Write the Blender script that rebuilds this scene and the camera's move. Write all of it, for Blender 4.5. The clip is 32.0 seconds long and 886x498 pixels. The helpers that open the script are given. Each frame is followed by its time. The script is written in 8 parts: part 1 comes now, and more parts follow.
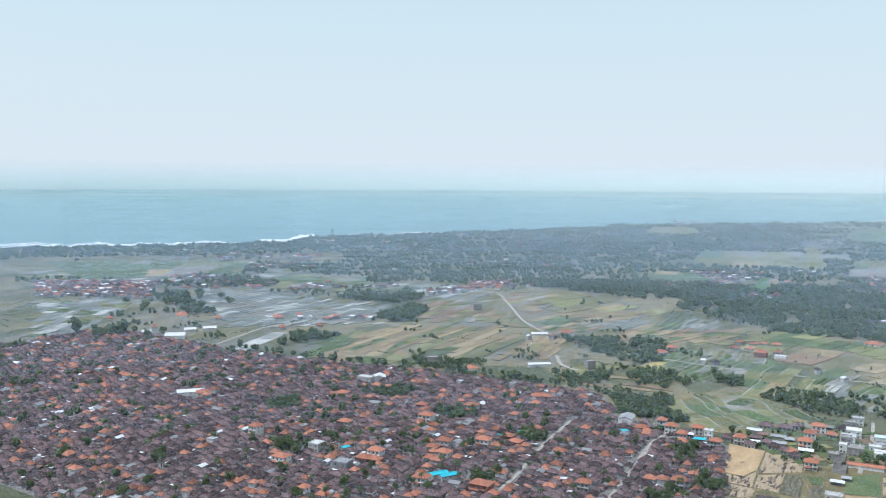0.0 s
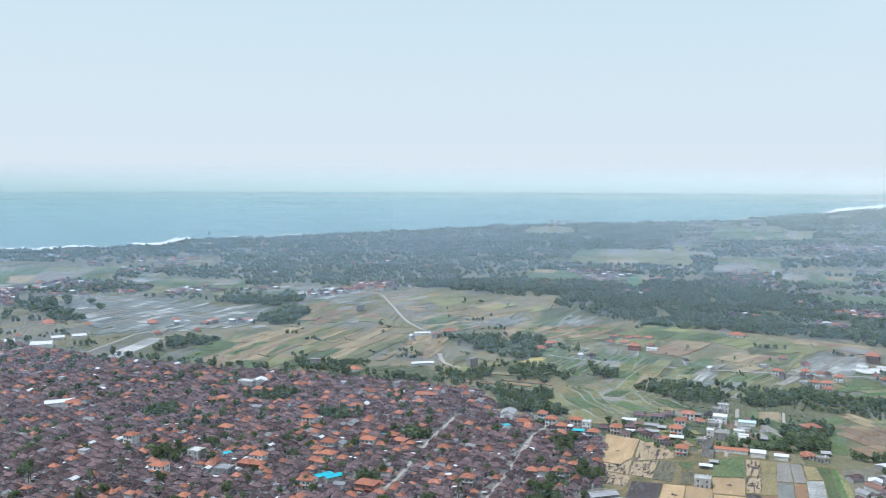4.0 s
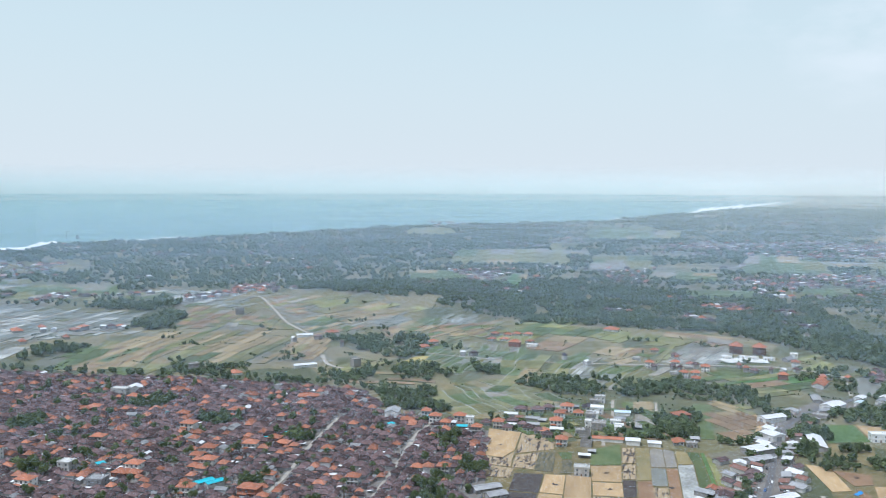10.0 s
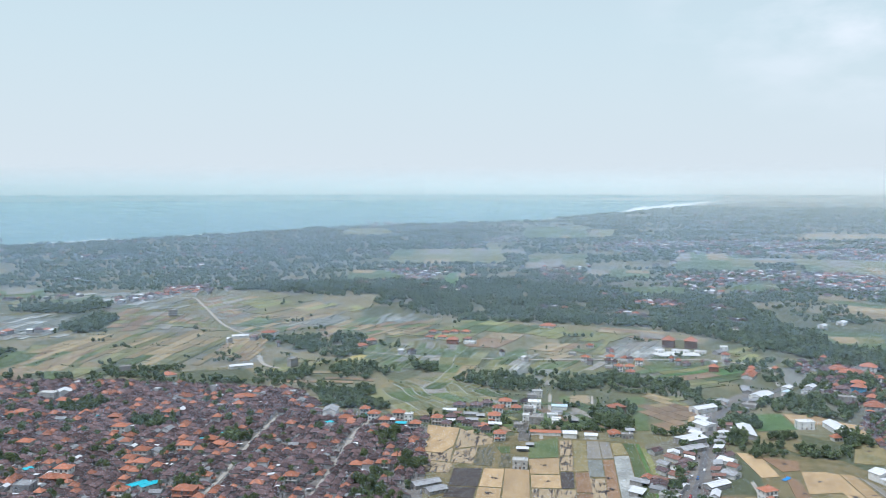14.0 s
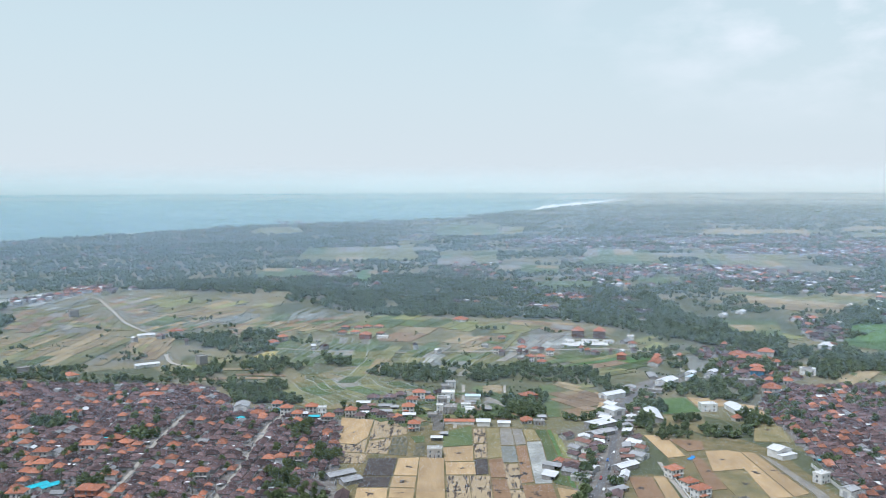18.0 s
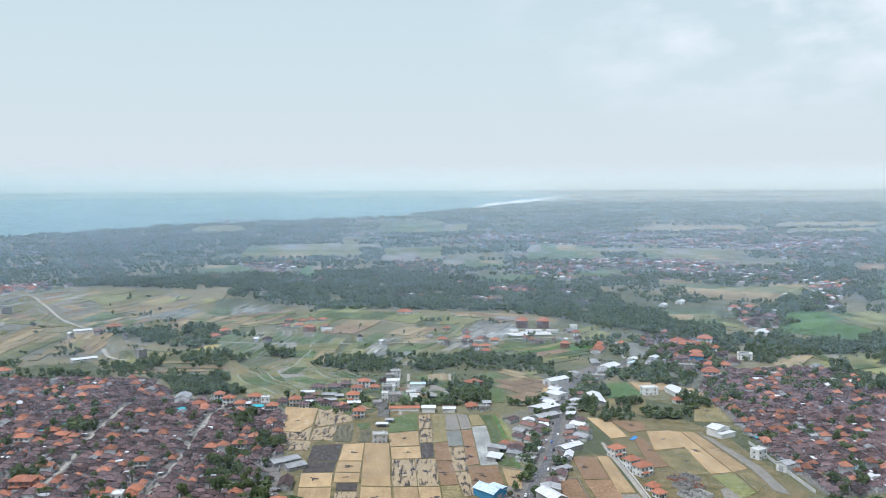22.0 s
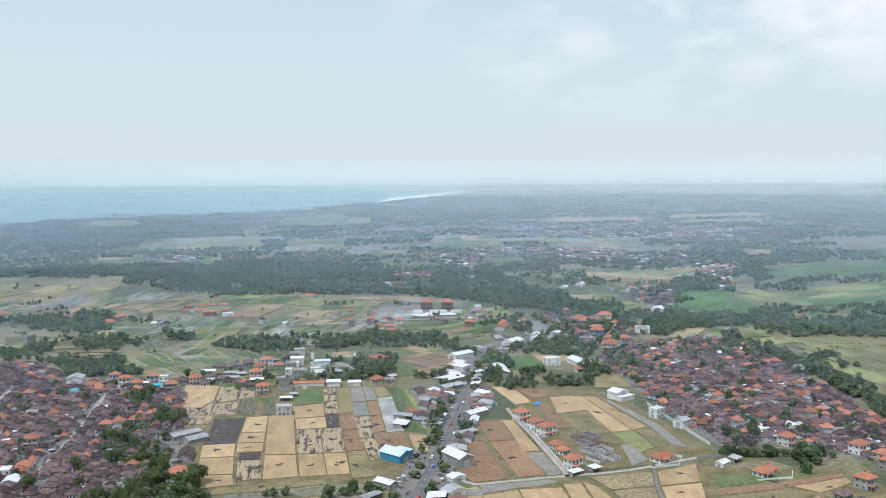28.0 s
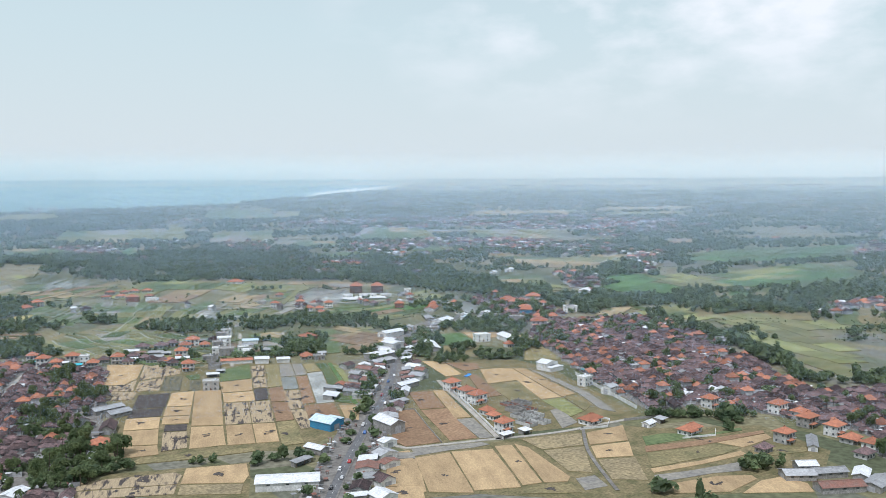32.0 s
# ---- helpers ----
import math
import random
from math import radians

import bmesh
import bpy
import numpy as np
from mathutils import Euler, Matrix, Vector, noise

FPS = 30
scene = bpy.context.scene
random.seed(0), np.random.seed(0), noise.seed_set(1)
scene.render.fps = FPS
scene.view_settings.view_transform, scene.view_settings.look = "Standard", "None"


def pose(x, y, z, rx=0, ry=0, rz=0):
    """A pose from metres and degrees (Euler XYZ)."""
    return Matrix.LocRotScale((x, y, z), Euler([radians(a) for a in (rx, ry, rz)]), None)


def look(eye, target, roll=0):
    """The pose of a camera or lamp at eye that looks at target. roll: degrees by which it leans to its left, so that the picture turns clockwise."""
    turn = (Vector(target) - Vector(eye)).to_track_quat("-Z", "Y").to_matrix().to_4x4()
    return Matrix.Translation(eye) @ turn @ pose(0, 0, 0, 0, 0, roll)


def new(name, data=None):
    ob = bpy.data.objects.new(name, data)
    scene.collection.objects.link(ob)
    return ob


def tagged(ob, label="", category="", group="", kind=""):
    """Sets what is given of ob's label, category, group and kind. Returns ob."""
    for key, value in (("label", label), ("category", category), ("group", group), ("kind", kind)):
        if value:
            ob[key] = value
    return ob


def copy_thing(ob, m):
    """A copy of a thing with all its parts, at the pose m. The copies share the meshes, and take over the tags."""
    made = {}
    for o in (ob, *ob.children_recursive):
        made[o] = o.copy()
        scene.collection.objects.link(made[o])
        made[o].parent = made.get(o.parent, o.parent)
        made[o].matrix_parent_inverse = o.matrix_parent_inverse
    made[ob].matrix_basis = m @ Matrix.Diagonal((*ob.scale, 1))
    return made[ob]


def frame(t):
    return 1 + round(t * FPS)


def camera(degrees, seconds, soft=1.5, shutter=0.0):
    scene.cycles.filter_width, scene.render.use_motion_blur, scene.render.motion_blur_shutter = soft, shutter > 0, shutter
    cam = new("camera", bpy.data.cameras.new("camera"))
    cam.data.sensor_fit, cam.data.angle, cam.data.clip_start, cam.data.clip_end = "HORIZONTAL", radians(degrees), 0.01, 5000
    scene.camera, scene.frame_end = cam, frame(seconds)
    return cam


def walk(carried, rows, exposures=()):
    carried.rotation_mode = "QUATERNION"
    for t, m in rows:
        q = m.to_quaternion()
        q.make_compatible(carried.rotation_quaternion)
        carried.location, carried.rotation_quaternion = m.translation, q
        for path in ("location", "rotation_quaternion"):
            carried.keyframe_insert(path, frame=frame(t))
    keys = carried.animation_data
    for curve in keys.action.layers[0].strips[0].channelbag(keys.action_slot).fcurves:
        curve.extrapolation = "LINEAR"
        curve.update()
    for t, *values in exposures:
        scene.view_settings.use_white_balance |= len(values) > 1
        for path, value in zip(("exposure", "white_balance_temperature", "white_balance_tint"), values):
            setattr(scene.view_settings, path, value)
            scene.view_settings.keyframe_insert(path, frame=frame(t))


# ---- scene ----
PATH = [  # seconds, x, y, z, yaw, pitch, roll
    (0.0, 0.00, -0.00, 216.57, 10.475, -4.493, 0.272),
    (0.5, -0.13, -0.11, 216.59, 9.583, -4.474, 0.274),
    (1.0, -0.24, -0.27, 216.57, 8.639, -4.459, 0.271),
    (1.5, -0.31, -0.48, 216.41, 7.673, -4.445, 0.255),
    (2.0, -0.38, -0.70, 216.16, 6.714, -4.447, 0.229),
    (2.5, -0.43, -0.91, 215.85, 5.638, -4.428, 0.201),
    (3.0, -0.49, -1.06, 215.53, 4.575, -4.418, 0.182),
    (3.5, -0.57, -1.18, 215.21, 3.587, -4.391, 0.182),
    (5.5, -1.13, -1.29, 214.16, 0.462, -4.304, 0.202),
    (6.0, -1.29, -1.32, 213.86, -0.285, -4.275, 0.217),
    (6.5, -1.44, -1.33, 213.57, -1.088, -4.252, 0.203),
    (7.0, -1.54, -1.34, 213.30, -1.883, -4.242, 0.204),
    (7.5, -1.60, -1.39, 213.09, -2.399, -4.227, 0.205),
    (8.0, -1.62, -1.51, 212.90, -2.396, -4.210, 0.193),
    (8.5, -1.62, -1.72, 212.72, -3.376, -4.214, 0.169),
    (9.0, -1.61, -1.96, 212.51, -4.393, -4.214, 0.152),
    (9.5, -1.62, -2.17, 212.28, -4.742, -4.209, 0.149),
    (10.0, -1.64, -2.34, 212.04, -5.055, -4.205, 0.146),
    (10.5, -1.68, -2.45, 211.81, -5.392, -4.197, 0.135),
    (11.0, -1.74, -2.51, 211.57, -5.755, -4.191, 0.122),
    (11.5, -1.82, -2.52, 211.29, -6.168, -4.174, 0.114),
    (12.0, -1.90, -2.55, 210.94, -6.866, -4.150, 0.087),
    (12.5, -1.99, -2.58, 210.48, -7.705, -4.136, 0.065),
    (13.0, -2.04, -2.62, 209.86, -8.341, -4.115, 0.038),
    (13.5, -2.13, -2.67, 209.12, -8.665, -4.124, 0.017),
    (14.0, -2.27, -2.72, 208.28, -9.196, -4.128, -0.010),
    (14.5, -2.38, -2.74, 207.38, -9.936, -4.132, -0.036),
    (16.5, -2.63, -2.69, 203.62, -12.955, -4.132, -0.088),
    (17.0, -2.73, -2.69, 202.58, -13.681, -4.126, -0.114),
    (17.5, -2.83, -2.70, 201.46, -14.356, -4.124, -0.133),
    (18.0, -2.91, -2.73, 200.26, -14.982, -4.124, -0.152),
    (18.5, -2.93, -2.77, 198.98, -15.405, -4.115, -0.167),
    (19.0, -2.91, -2.81, 197.62, -15.669, -4.107, -0.183),
    (19.5, -2.88, -2.87, 196.18, -15.982, -4.112, -0.182),
    (20.0, -2.88, -2.93, 194.70, -16.453, -4.109, -0.192),
    (20.5, -2.90, -2.95, 193.21, -16.980, -4.106, -0.213),
    (21.0, -2.91, -2.97, 191.72, -17.532, -4.111, -0.223),
    (21.5, -2.91, -2.98, 190.20, -18.077, -4.111, -0.228),
    (22.0, -2.93, -3.00, 188.65, -18.633, -4.118, -0.241),
    (22.5, -2.98, -3.01, 187.03, -19.175, -4.130, -0.257),
    (23.0, -3.07, -3.01, 185.39, -19.759, -4.130, -0.284),
    (23.5, -3.14, -3.00, 183.71, -20.384, -4.143, -0.304),
    (24.0, -3.22, -2.98, 182.01, -21.025, -4.167, -0.325),
    (24.5, -3.26, -2.95, 180.28, -21.663, -4.168, -0.328),
    (25.0, -3.28, -2.93, 178.47, -22.295, -4.187, -0.330),
    (25.5, -3.28, -2.88, 176.60, -22.910, -4.193, -0.334),
    (27.5, -3.29, -2.74, 168.57, -24.526, -4.222, -0.323),
    (28.0, -3.36, -2.67, 166.45, -24.939, -4.236, -0.300),
    (28.5, -3.46, -2.58, 164.21, -25.459, -4.265, -0.270),
    (29.0, -3.57, -2.48, 161.90, -25.975, -4.297, -0.259),
    (29.5, -3.67, -2.39, 159.54, -26.486, -4.317, -0.238),
    (30.0, -3.75, -2.32, 157.15, -27.074, -4.324, -0.219),
    (30.5, -3.86, -2.27, 154.66, -27.713, -4.341, -0.226),
    (31.0, -3.96, -2.23, 152.14, -28.339, -4.356, -0.230),
    (31.5, -4.03, -2.20, 149.58, -28.968, -4.364, -0.229),
    (32.0, -4.09, -2.18, 147.00, -29.593, -4.381, -0.215),
]
cam = camera(53.68, 32.0, soft=0.75)


def aim(x, y, z, yaw, pitch, roll):
    a, p = radians(yaw), radians(pitch)
    ahead = Vector((-math.sin(a) * math.cos(p), math.cos(a) * math.cos(p), math.sin(p)))
    return look(Vector((x, y, z)), Vector((x, y, z)) + ahead, roll)


walk(cam, [(t, aim(*row)) for t, *row in PATH], [(0.0, 0.07, 5850, 13), (14.0, 0.03, 5900, 13), (32.0, 0.0, 6050, 13)])

# ---- world, sun, exposure ----
SUN_ELEVATION, SUN_AZIMUTH = 62.0, 238.0      # degrees; azimuth clockwise from +y
scene.view_settings.exposure = 0.0
world = bpy.data.worlds.new("sky")
scene.world = world
world.use_nodes = True
wn, wl = world.node_tree.nodes, world.node_tree.links
wn.clear()
sky = wn.new("ShaderNodeTexSky")
sky.sky_type, sky.sun_disc = "NISHITA", False
sky.sun_elevation, sky.sun_rotation = radians(SUN_ELEVATION), radians(SUN_AZIMUTH)
sky.air_density, sky.dust_density, sky.ozone_density, sky.altitude = 1.0, 6.0, 1.0, 0
tc = wn.new("ShaderNodeTexCoord")
sep = wn.new("ShaderNodeSeparateXYZ")
wl.new(tc.outputs["Generated"], sep.inputs[0])
up = wn.new("ShaderNodeMath"); up.operation = "MAXIMUM"
up.inputs[1].default_value = 0.004
wl.new(sep.outputs["Z"], up.inputs[0])
over = wn.new("ShaderNodeCombineXYZ")      # the sky goes on below the far rim of the land
wl.new(sep.outputs["X"], over.inputs["X"]); wl.new(sep.outputs["Y"], over.inputs["Y"]); wl.new(up.outputs[0], over.inputs["Z"])
wl.new(over.outputs[0], sky.inputs[0])
# thin high cloud, denser towards the west
cmap = wn.new("ShaderNodeMapping")
cmap.inputs["Scale"].default_value = (3.0, 3.0, 6.5)
wl.new(tc.outputs["Generated"], cmap.inputs[0])
cn = wn.new("ShaderNodeTexNoise")
cn.inputs["Scale"].default_value, cn.inputs["Detail"].default_value, cn.inputs["Roughness"].default_value = 2.9, 8, 0.52
wl.new(cmap.outputs[0], cn.inputs["Vector"])
cr = wn.new("ShaderNodeMapRange")
cr.inputs["From Min"].default_value, cr.inputs["From Max"].default_value = 0.42, 0.66
wl.new(cn.outputs["Fac"], cr.inputs["Value"])
side = wn.new("ShaderNodeMapRange")
side.inputs["From Min"].default_value, side.inputs["From Max"].default_value = 0.34, 0.66
wl.new(sep.outputs["X"], side.inputs["Value"])
high = wn.new("ShaderNodeMapRange")
high.inputs["From Min"].default_value, high.inputs["From Max"].default_value = 0.05, 0.16
wl.new(sep.outputs["Z"], high.inputs["Value"])
m1 = wn.new("ShaderNodeMath"); m1.operation = "MULTIPLY"
m2 = wn.new("ShaderNodeMath"); m2.operation = "MULTIPLY"
wl.new(cr.outputs[0], m1.inputs[0]); wl.new(side.outputs[0], m1.inputs[1])
wl.new(m1.outputs[0], m2.inputs[0]); wl.new(high.outputs[0], m2.inputs[1])
# hazy air: the clear sky mixed with the white of suspended moisture
hz = wn.new("ShaderNodeMapRange")
hz.inputs["From Min"].default_value, hz.inputs["From Max"].default_value = 0.02, 0.4
hz.inputs["To Min"].default_value, hz.inputs["To Max"].default_value = 0.90, 0.60
wl.new(sep.outputs["Z"], hz.inputs["Value"])
mixh = wn.new("ShaderNodeMix"); mixh.data_type = "RGBA"
wl.new(hz.outputs[0], mixh.inputs["Factor"])
wl.new(sky.outputs[0], mixh.inputs["A"])
veil = wn.new("ShaderNodeMix"); veil.data_type = "RGBA"      # milky at the rim, clearer overhead
vz = wn.new("ShaderNodeMapRange")
vz.inputs["From Min"].default_value, vz.inputs["From Max"].default_value = 0.0, 0.17
wl.new(sep.outputs["Z"], vz.inputs["Value"]); wl.new(vz.outputs[0], veil.inputs["Factor"])
veil.inputs["A"].default_value, veil.inputs["B"].default_value = (7.85, 8.45, 8.35, 1), (7.6, 9.0, 8.85, 1)
wl.new(veil.outputs["Result"], mixh.inputs["B"])
mixc = wn.new("ShaderNodeMix"); mixc.data_type = "RGBA"
wl.new(m2.outputs[0], mixc.inputs["Factor"])
wl.new(mixh.outputs["Result"], mixc.inputs["A"])
mixc.inputs["B"].default_value = (9.15, 9.45, 9.45, 1)
bg = wn.new("ShaderNodeBackground")
bg.inputs["Strength"].default_value = 0.1
wl.new(mixc.outputs["Result"], bg.inputs["Color"])
wl.new(bg.outputs[0], wn.new("ShaderNodeOutputWorld").inputs["Surface"])

sun_data = bpy.data.lights.new("sun", "SUN")
sun_data.energy, sun_data.angle, sun_data.color = 2.3, radians(0.6), (1.0, 0.995, 1.0)
e, a = radians(SUN_ELEVATION), radians(SUN_AZIMUTH)
new("sun", sun_data).matrix_world = look((0, 0, 500), Vector((0, 0, 500)) - Vector((math.sin(a) * math.cos(e), math.cos(a) * math.cos(e), math.sin(e))))

# rings of thin strips added to stand in for distance haze
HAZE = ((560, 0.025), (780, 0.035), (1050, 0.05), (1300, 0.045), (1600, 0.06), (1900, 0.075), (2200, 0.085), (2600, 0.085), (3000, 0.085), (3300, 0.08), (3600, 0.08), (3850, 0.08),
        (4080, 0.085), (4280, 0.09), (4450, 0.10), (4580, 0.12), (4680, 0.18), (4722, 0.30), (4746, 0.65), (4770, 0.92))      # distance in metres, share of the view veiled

# haze tints painted on the strips, bluer near, milkier far
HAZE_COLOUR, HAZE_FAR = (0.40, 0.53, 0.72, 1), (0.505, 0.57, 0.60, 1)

# ---- materials ----


def nodes_of(m):
    m.use_nodes = True
    t = m.node_tree
    return t.nodes, t.links, t.nodes["Principled BSDF"]


def mat(name, c1, c2, scale=0.2, rough=0.85, fine=2.0, bump=0.3, rnd="", spread=0.3, metal=0.0, spec=0.3, stretch=(1, 1, 1), amount=1.0, turn=0.0, edge=(0.36, 0.64), grain=0.32):
    """A surface of two colours mixed by a coarse noise, with fine grain, relief and a random tone for each thing or piece."""
    m = bpy.data.materials.new(name)
    n, l, b = nodes_of(m)
    geo = n.new("ShaderNodeNewGeometry")
    mp = n.new("ShaderNodeMapping")
    mp.vector_type = "TEXTURE"
    mp.inputs["Scale"].default_value, mp.inputs["Rotation"].default_value = [1 / s for s in stretch], (0, 0, radians(turn))
    l.new(geo.outputs["Position"], mp.inputs[0])
    big = n.new("ShaderNodeTexNoise")
    big.inputs["Scale"].default_value, big.inputs["Detail"].default_value, big.inputs["Roughness"].default_value = scale, 5, 0.6
    l.new(mp.outputs[0], big.inputs["Vector"])
    ramp = n.new("ShaderNodeMapRange")
    ramp.inputs["From Min"].default_value, ramp.inputs["From Max"].default_value = edge
    ramp.inputs["To Max"].default_value = amount
    l.new(big.outputs["Fac"], ramp.inputs["Value"])
    mix = n.new("ShaderNodeMix"); mix.data_type = "RGBA"
    mix.inputs["A"].default_value, mix.inputs["B"].default_value = (*c1, 1), (*c2, 1)
    l.new(ramp.outputs[0], mix.inputs["Factor"])
    small = n.new("ShaderNodeTexNoise")
    small.inputs["Scale"].default_value, small.inputs["Detail"].default_value = fine, 4
    l.new(mp.outputs[0], small.inputs["Vector"])
    tone = n.new("ShaderNodeMapRange")
    tone.inputs["From Min"].default_value, tone.inputs["From Max"].default_value = 0.25, 0.75
    tone.inputs["To Min"].default_value, tone.inputs["To Max"].default_value = 1 - grain, 1 + grain
    l.new(small.outputs["Fac"], tone.inputs["Value"])
    value = tone.outputs[0]
    if rnd:
        src = n.new("ShaderNodeObjectInfo").outputs["Random"] if rnd == "object" else geo.outputs["Random Per Island"]
        r = n.new("ShaderNodeMapRange")
        r.inputs["To Min"].default_value, r.inputs["To Max"].default_value = 1 - spread, 1 + spread
        l.new(src, r.inputs["Value"])
        mul = n.new("ShaderNodeMath"); mul.operation = "MULTIPLY"
        l.new(value, mul.inputs[0]); l.new(r.outputs[0], mul.inputs[1])
        value = mul.outputs[0]
    hsv = n.new("ShaderNodeHueSaturation")
    l.new(mix.outputs["Result"], hsv.inputs["Color"]); l.new(value, hsv.inputs["Value"])
    l.new(hsv.outputs[0], b.inputs["Base Color"])
    b.inputs["Roughness"].default_value, b.inputs["Metallic"].default_value = rough, metal
    b.inputs["Specular IOR Level"].default_value = spec
    if bump:
        bp = n.new("ShaderNodeBump")
        bp.inputs["Strength"].default_value, bp.inputs["Distance"].default_value = bump, 0.3
        l.new(small.outputs["Fac"], bp.inputs["Height"]); l.new(bp.outputs[0], b.inputs["Normal"])
    return m


M_ROOF = mat("weathered_brown_tile", (0.153, 0.101, 0.100), (0.072, 0.056, 0.059), 0.35, fine=1.6, rnd="object", spread=0.6, grain=0.55)
M_ROOF_J = mat("weathered_brown_tile_rows", (0.153, 0.101, 0.100), (0.072, 0.056, 0.059), 0.35, fine=1.6, rnd="island", spread=0.6, grain=0.55)
M_ORANGE = mat("orange_clay_tile", (0.43, 0.175, 0.105), (0.30, 0.13, 0.085), 0.5, fine=2.0, rnd="object", spread=0.22)
M_ORANGE_J = mat("orange_clay_tile_rows", (0.40, 0.17, 0.105), (0.24, 0.115, 0.08), 0.4, fine=2.0, rnd="island", spread=0.42)
M_PLASTER = mat("pale_plaster", (0.52, 0.52, 0.50), (0.36, 0.36, 0.35), 0.3, fine=1.2, rnd="object", spread=0.25)
M_PLASTER_J = mat("pale_plaster_rows", (0.47, 0.475, 0.485), (0.27, 0.27, 0.275), 0.3, fine=1.2, rnd="island", spread=0.4)
M_WHITE = mat("white_plaster", (0.75, 0.75, 0.73), (0.56, 0.56, 0.545), 0.25, fine=1.0, rnd="object", spread=0.12)
M_CONCRETE = mat("bare_concrete", (0.34, 0.33, 0.31), (0.22, 0.21, 0.20), 0.4, fine=1.5)
M_BRICK = mat("red_brick", (0.30, 0.13, 0.09), (0.22, 0.11, 0.08), 0.5, fine=2.5)
M_STEEL = mat("bright_steel_sheet", (0.74, 0.75, 0.77), (0.60, 0.61, 0.63), 0.15, rough=0.5, fine=0.8, bump=0.1, stretch=(1, 4, 1))
M_STEEL_G = mat("dull_grey_sheet", (0.36, 0.37, 0.38), (0.27, 0.27, 0.28), 0.25, rough=0.6, fine=1.0, bump=0.1, rnd="object", spread=0.3)
M_RUST = mat("rusted_sheet", (0.26, 0.12, 0.09), (0.20, 0.13, 0.11), 0.3, rough=0.7, fine=1.2)
M_CYAN = mat("turquoise_sheet", (0.03, 0.50, 0.60), (0.05, 0.42, 0.52), 0.3, rough=0.5, fine=1.0, bump=0.1)
M_BLUE = mat("pale_blue_sheet", (0.60, 0.70, 0.76), (0.48, 0.61, 0.69), 0.2, rough=0.5, fine=0.8, bump=0.1)
M_BLUEWALL = mat("blue_paint", (0.05, 0.24, 0.40), (0.06, 0.20, 0.34), 0.3, rough=0.6)
M_TARP = mat("blue_tarpaulin", (0.02, 0.22, 0.60), (0.03, 0.28, 0.65), 0.6, rough=0.5)
M_GLASS = mat("dark_window_glass", (0.07, 0.08, 0.09), (0.11, 0.12, 0.13), 0.5, rough=0.1, bump=0, spec=0.5)
M_WOOD = mat("dark_wood", (0.10, 0.06, 0.04), (0.15, 0.09, 0.06), 1.0)
M_ASPHALT = mat("grey_asphalt", (0.16, 0.16, 0.165), (0.12, 0.12, 0.125), 0.1, fine=0.8)
M_LANE = mat("pale_concrete_lane", (0.42, 0.39, 0.34), (0.32, 0.30, 0.27), 0.2, fine=0.8)
M_PAINT = mat("white_road_paint", (0.7, 0.7, 0.68), (0.55, 0.55, 0.54), 0.5)
M_DIRT = mat("trodden_yard_earth", (0.155, 0.143, 0.132), (0.225, 0.212, 0.195), 0.12, fine=0.5)
M_STRAW = mat("cut_rice_straw", (0.48, 0.345, 0.195), (0.36, 0.255, 0.145), 0.09, fine=1.3, rnd="object", spread=0.15, bump=0.8, stretch=(1.3, 0.45, 1), turn=-17, grain=0.24)
M_BURNT = mat("burnt_stubble", (0.375, 0.295, 0.19), (0.07, 0.058, 0.055), 0.16, fine=0.9, stretch=(2.4, 0.4, 1), bump=0.6, turn=-17, edge=(0.51, 0.61))
M_BLACK = mat("black_ash_soil", (0.05, 0.043, 0.045), (0.10, 0.085, 0.075), 0.22, fine=1.2, bump=0.6)
M_ASHY = mat("ashy_grass_stubble", (0.195, 0.175, 0.11), (0.062, 0.064, 0.05), 0.2, fine=1.0, stretch=(2.4, 0.5, 1), bump=0.6, turn=-17)
M_SOIL = mat("brown_ploughed_soil", (0.235, 0.145, 0.088), (0.30, 0.195, 0.118), 0.07, fine=0.6, rnd="object", spread=0.15, bump=0.6)
M_GREYSOIL = mat("grey_wet_soil", (0.21, 0.20, 0.185), (0.28, 0.26, 0.22), 0.09, fine=0.5, bump=0.5)
M_OLIVE = mat("olive_stubble", (0.165, 0.15, 0.075), (0.27, 0.22, 0.115), 0.06, fine=0.7, rnd="object", spread=0.15, bump=0.6, grain=0.42)
M_GREEN = mat("young_rice", (0.08, 0.118, 0.05), (0.125, 0.155, 0.068), 0.05, fine=0.4, rnd="object", spread=0.18, bump=0.6)
M_LUSH = mat("lush_green_rice", (0.075, 0.14, 0.045), (0.11, 0.18, 0.06), 0.03, fine=0.3, rnd="object", spread=0.12, bump=0.5)
ROWS = {"straw": ((0.34, 0.27, 0.165), (0.26, 0.215, 0.135)), "soil": ((0.19, 0.135, 0.09), (0.25, 0.18, 0.115)), "grey": ((0.20, 0.195, 0.18), (0.27, 0.255, 0.22)), "olive": ((0.13, 0.145, 0.065), (0.21, 0.20, 0.10)),
        "green": ((0.068, 0.105, 0.043), (0.112, 0.145, 0.062)), "lush": ((0.06, 0.125, 0.04), (0.095, 0.17, 0.055)), "water": ((0.11, 0.12, 0.10), (0.19, 0.195, 0.165))}
# wet: the sky's reflection is painted in as a pale matte grey
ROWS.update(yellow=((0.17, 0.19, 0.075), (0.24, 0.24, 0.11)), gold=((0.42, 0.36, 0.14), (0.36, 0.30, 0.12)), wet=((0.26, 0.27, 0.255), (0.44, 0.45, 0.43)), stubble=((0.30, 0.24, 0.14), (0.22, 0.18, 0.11)))
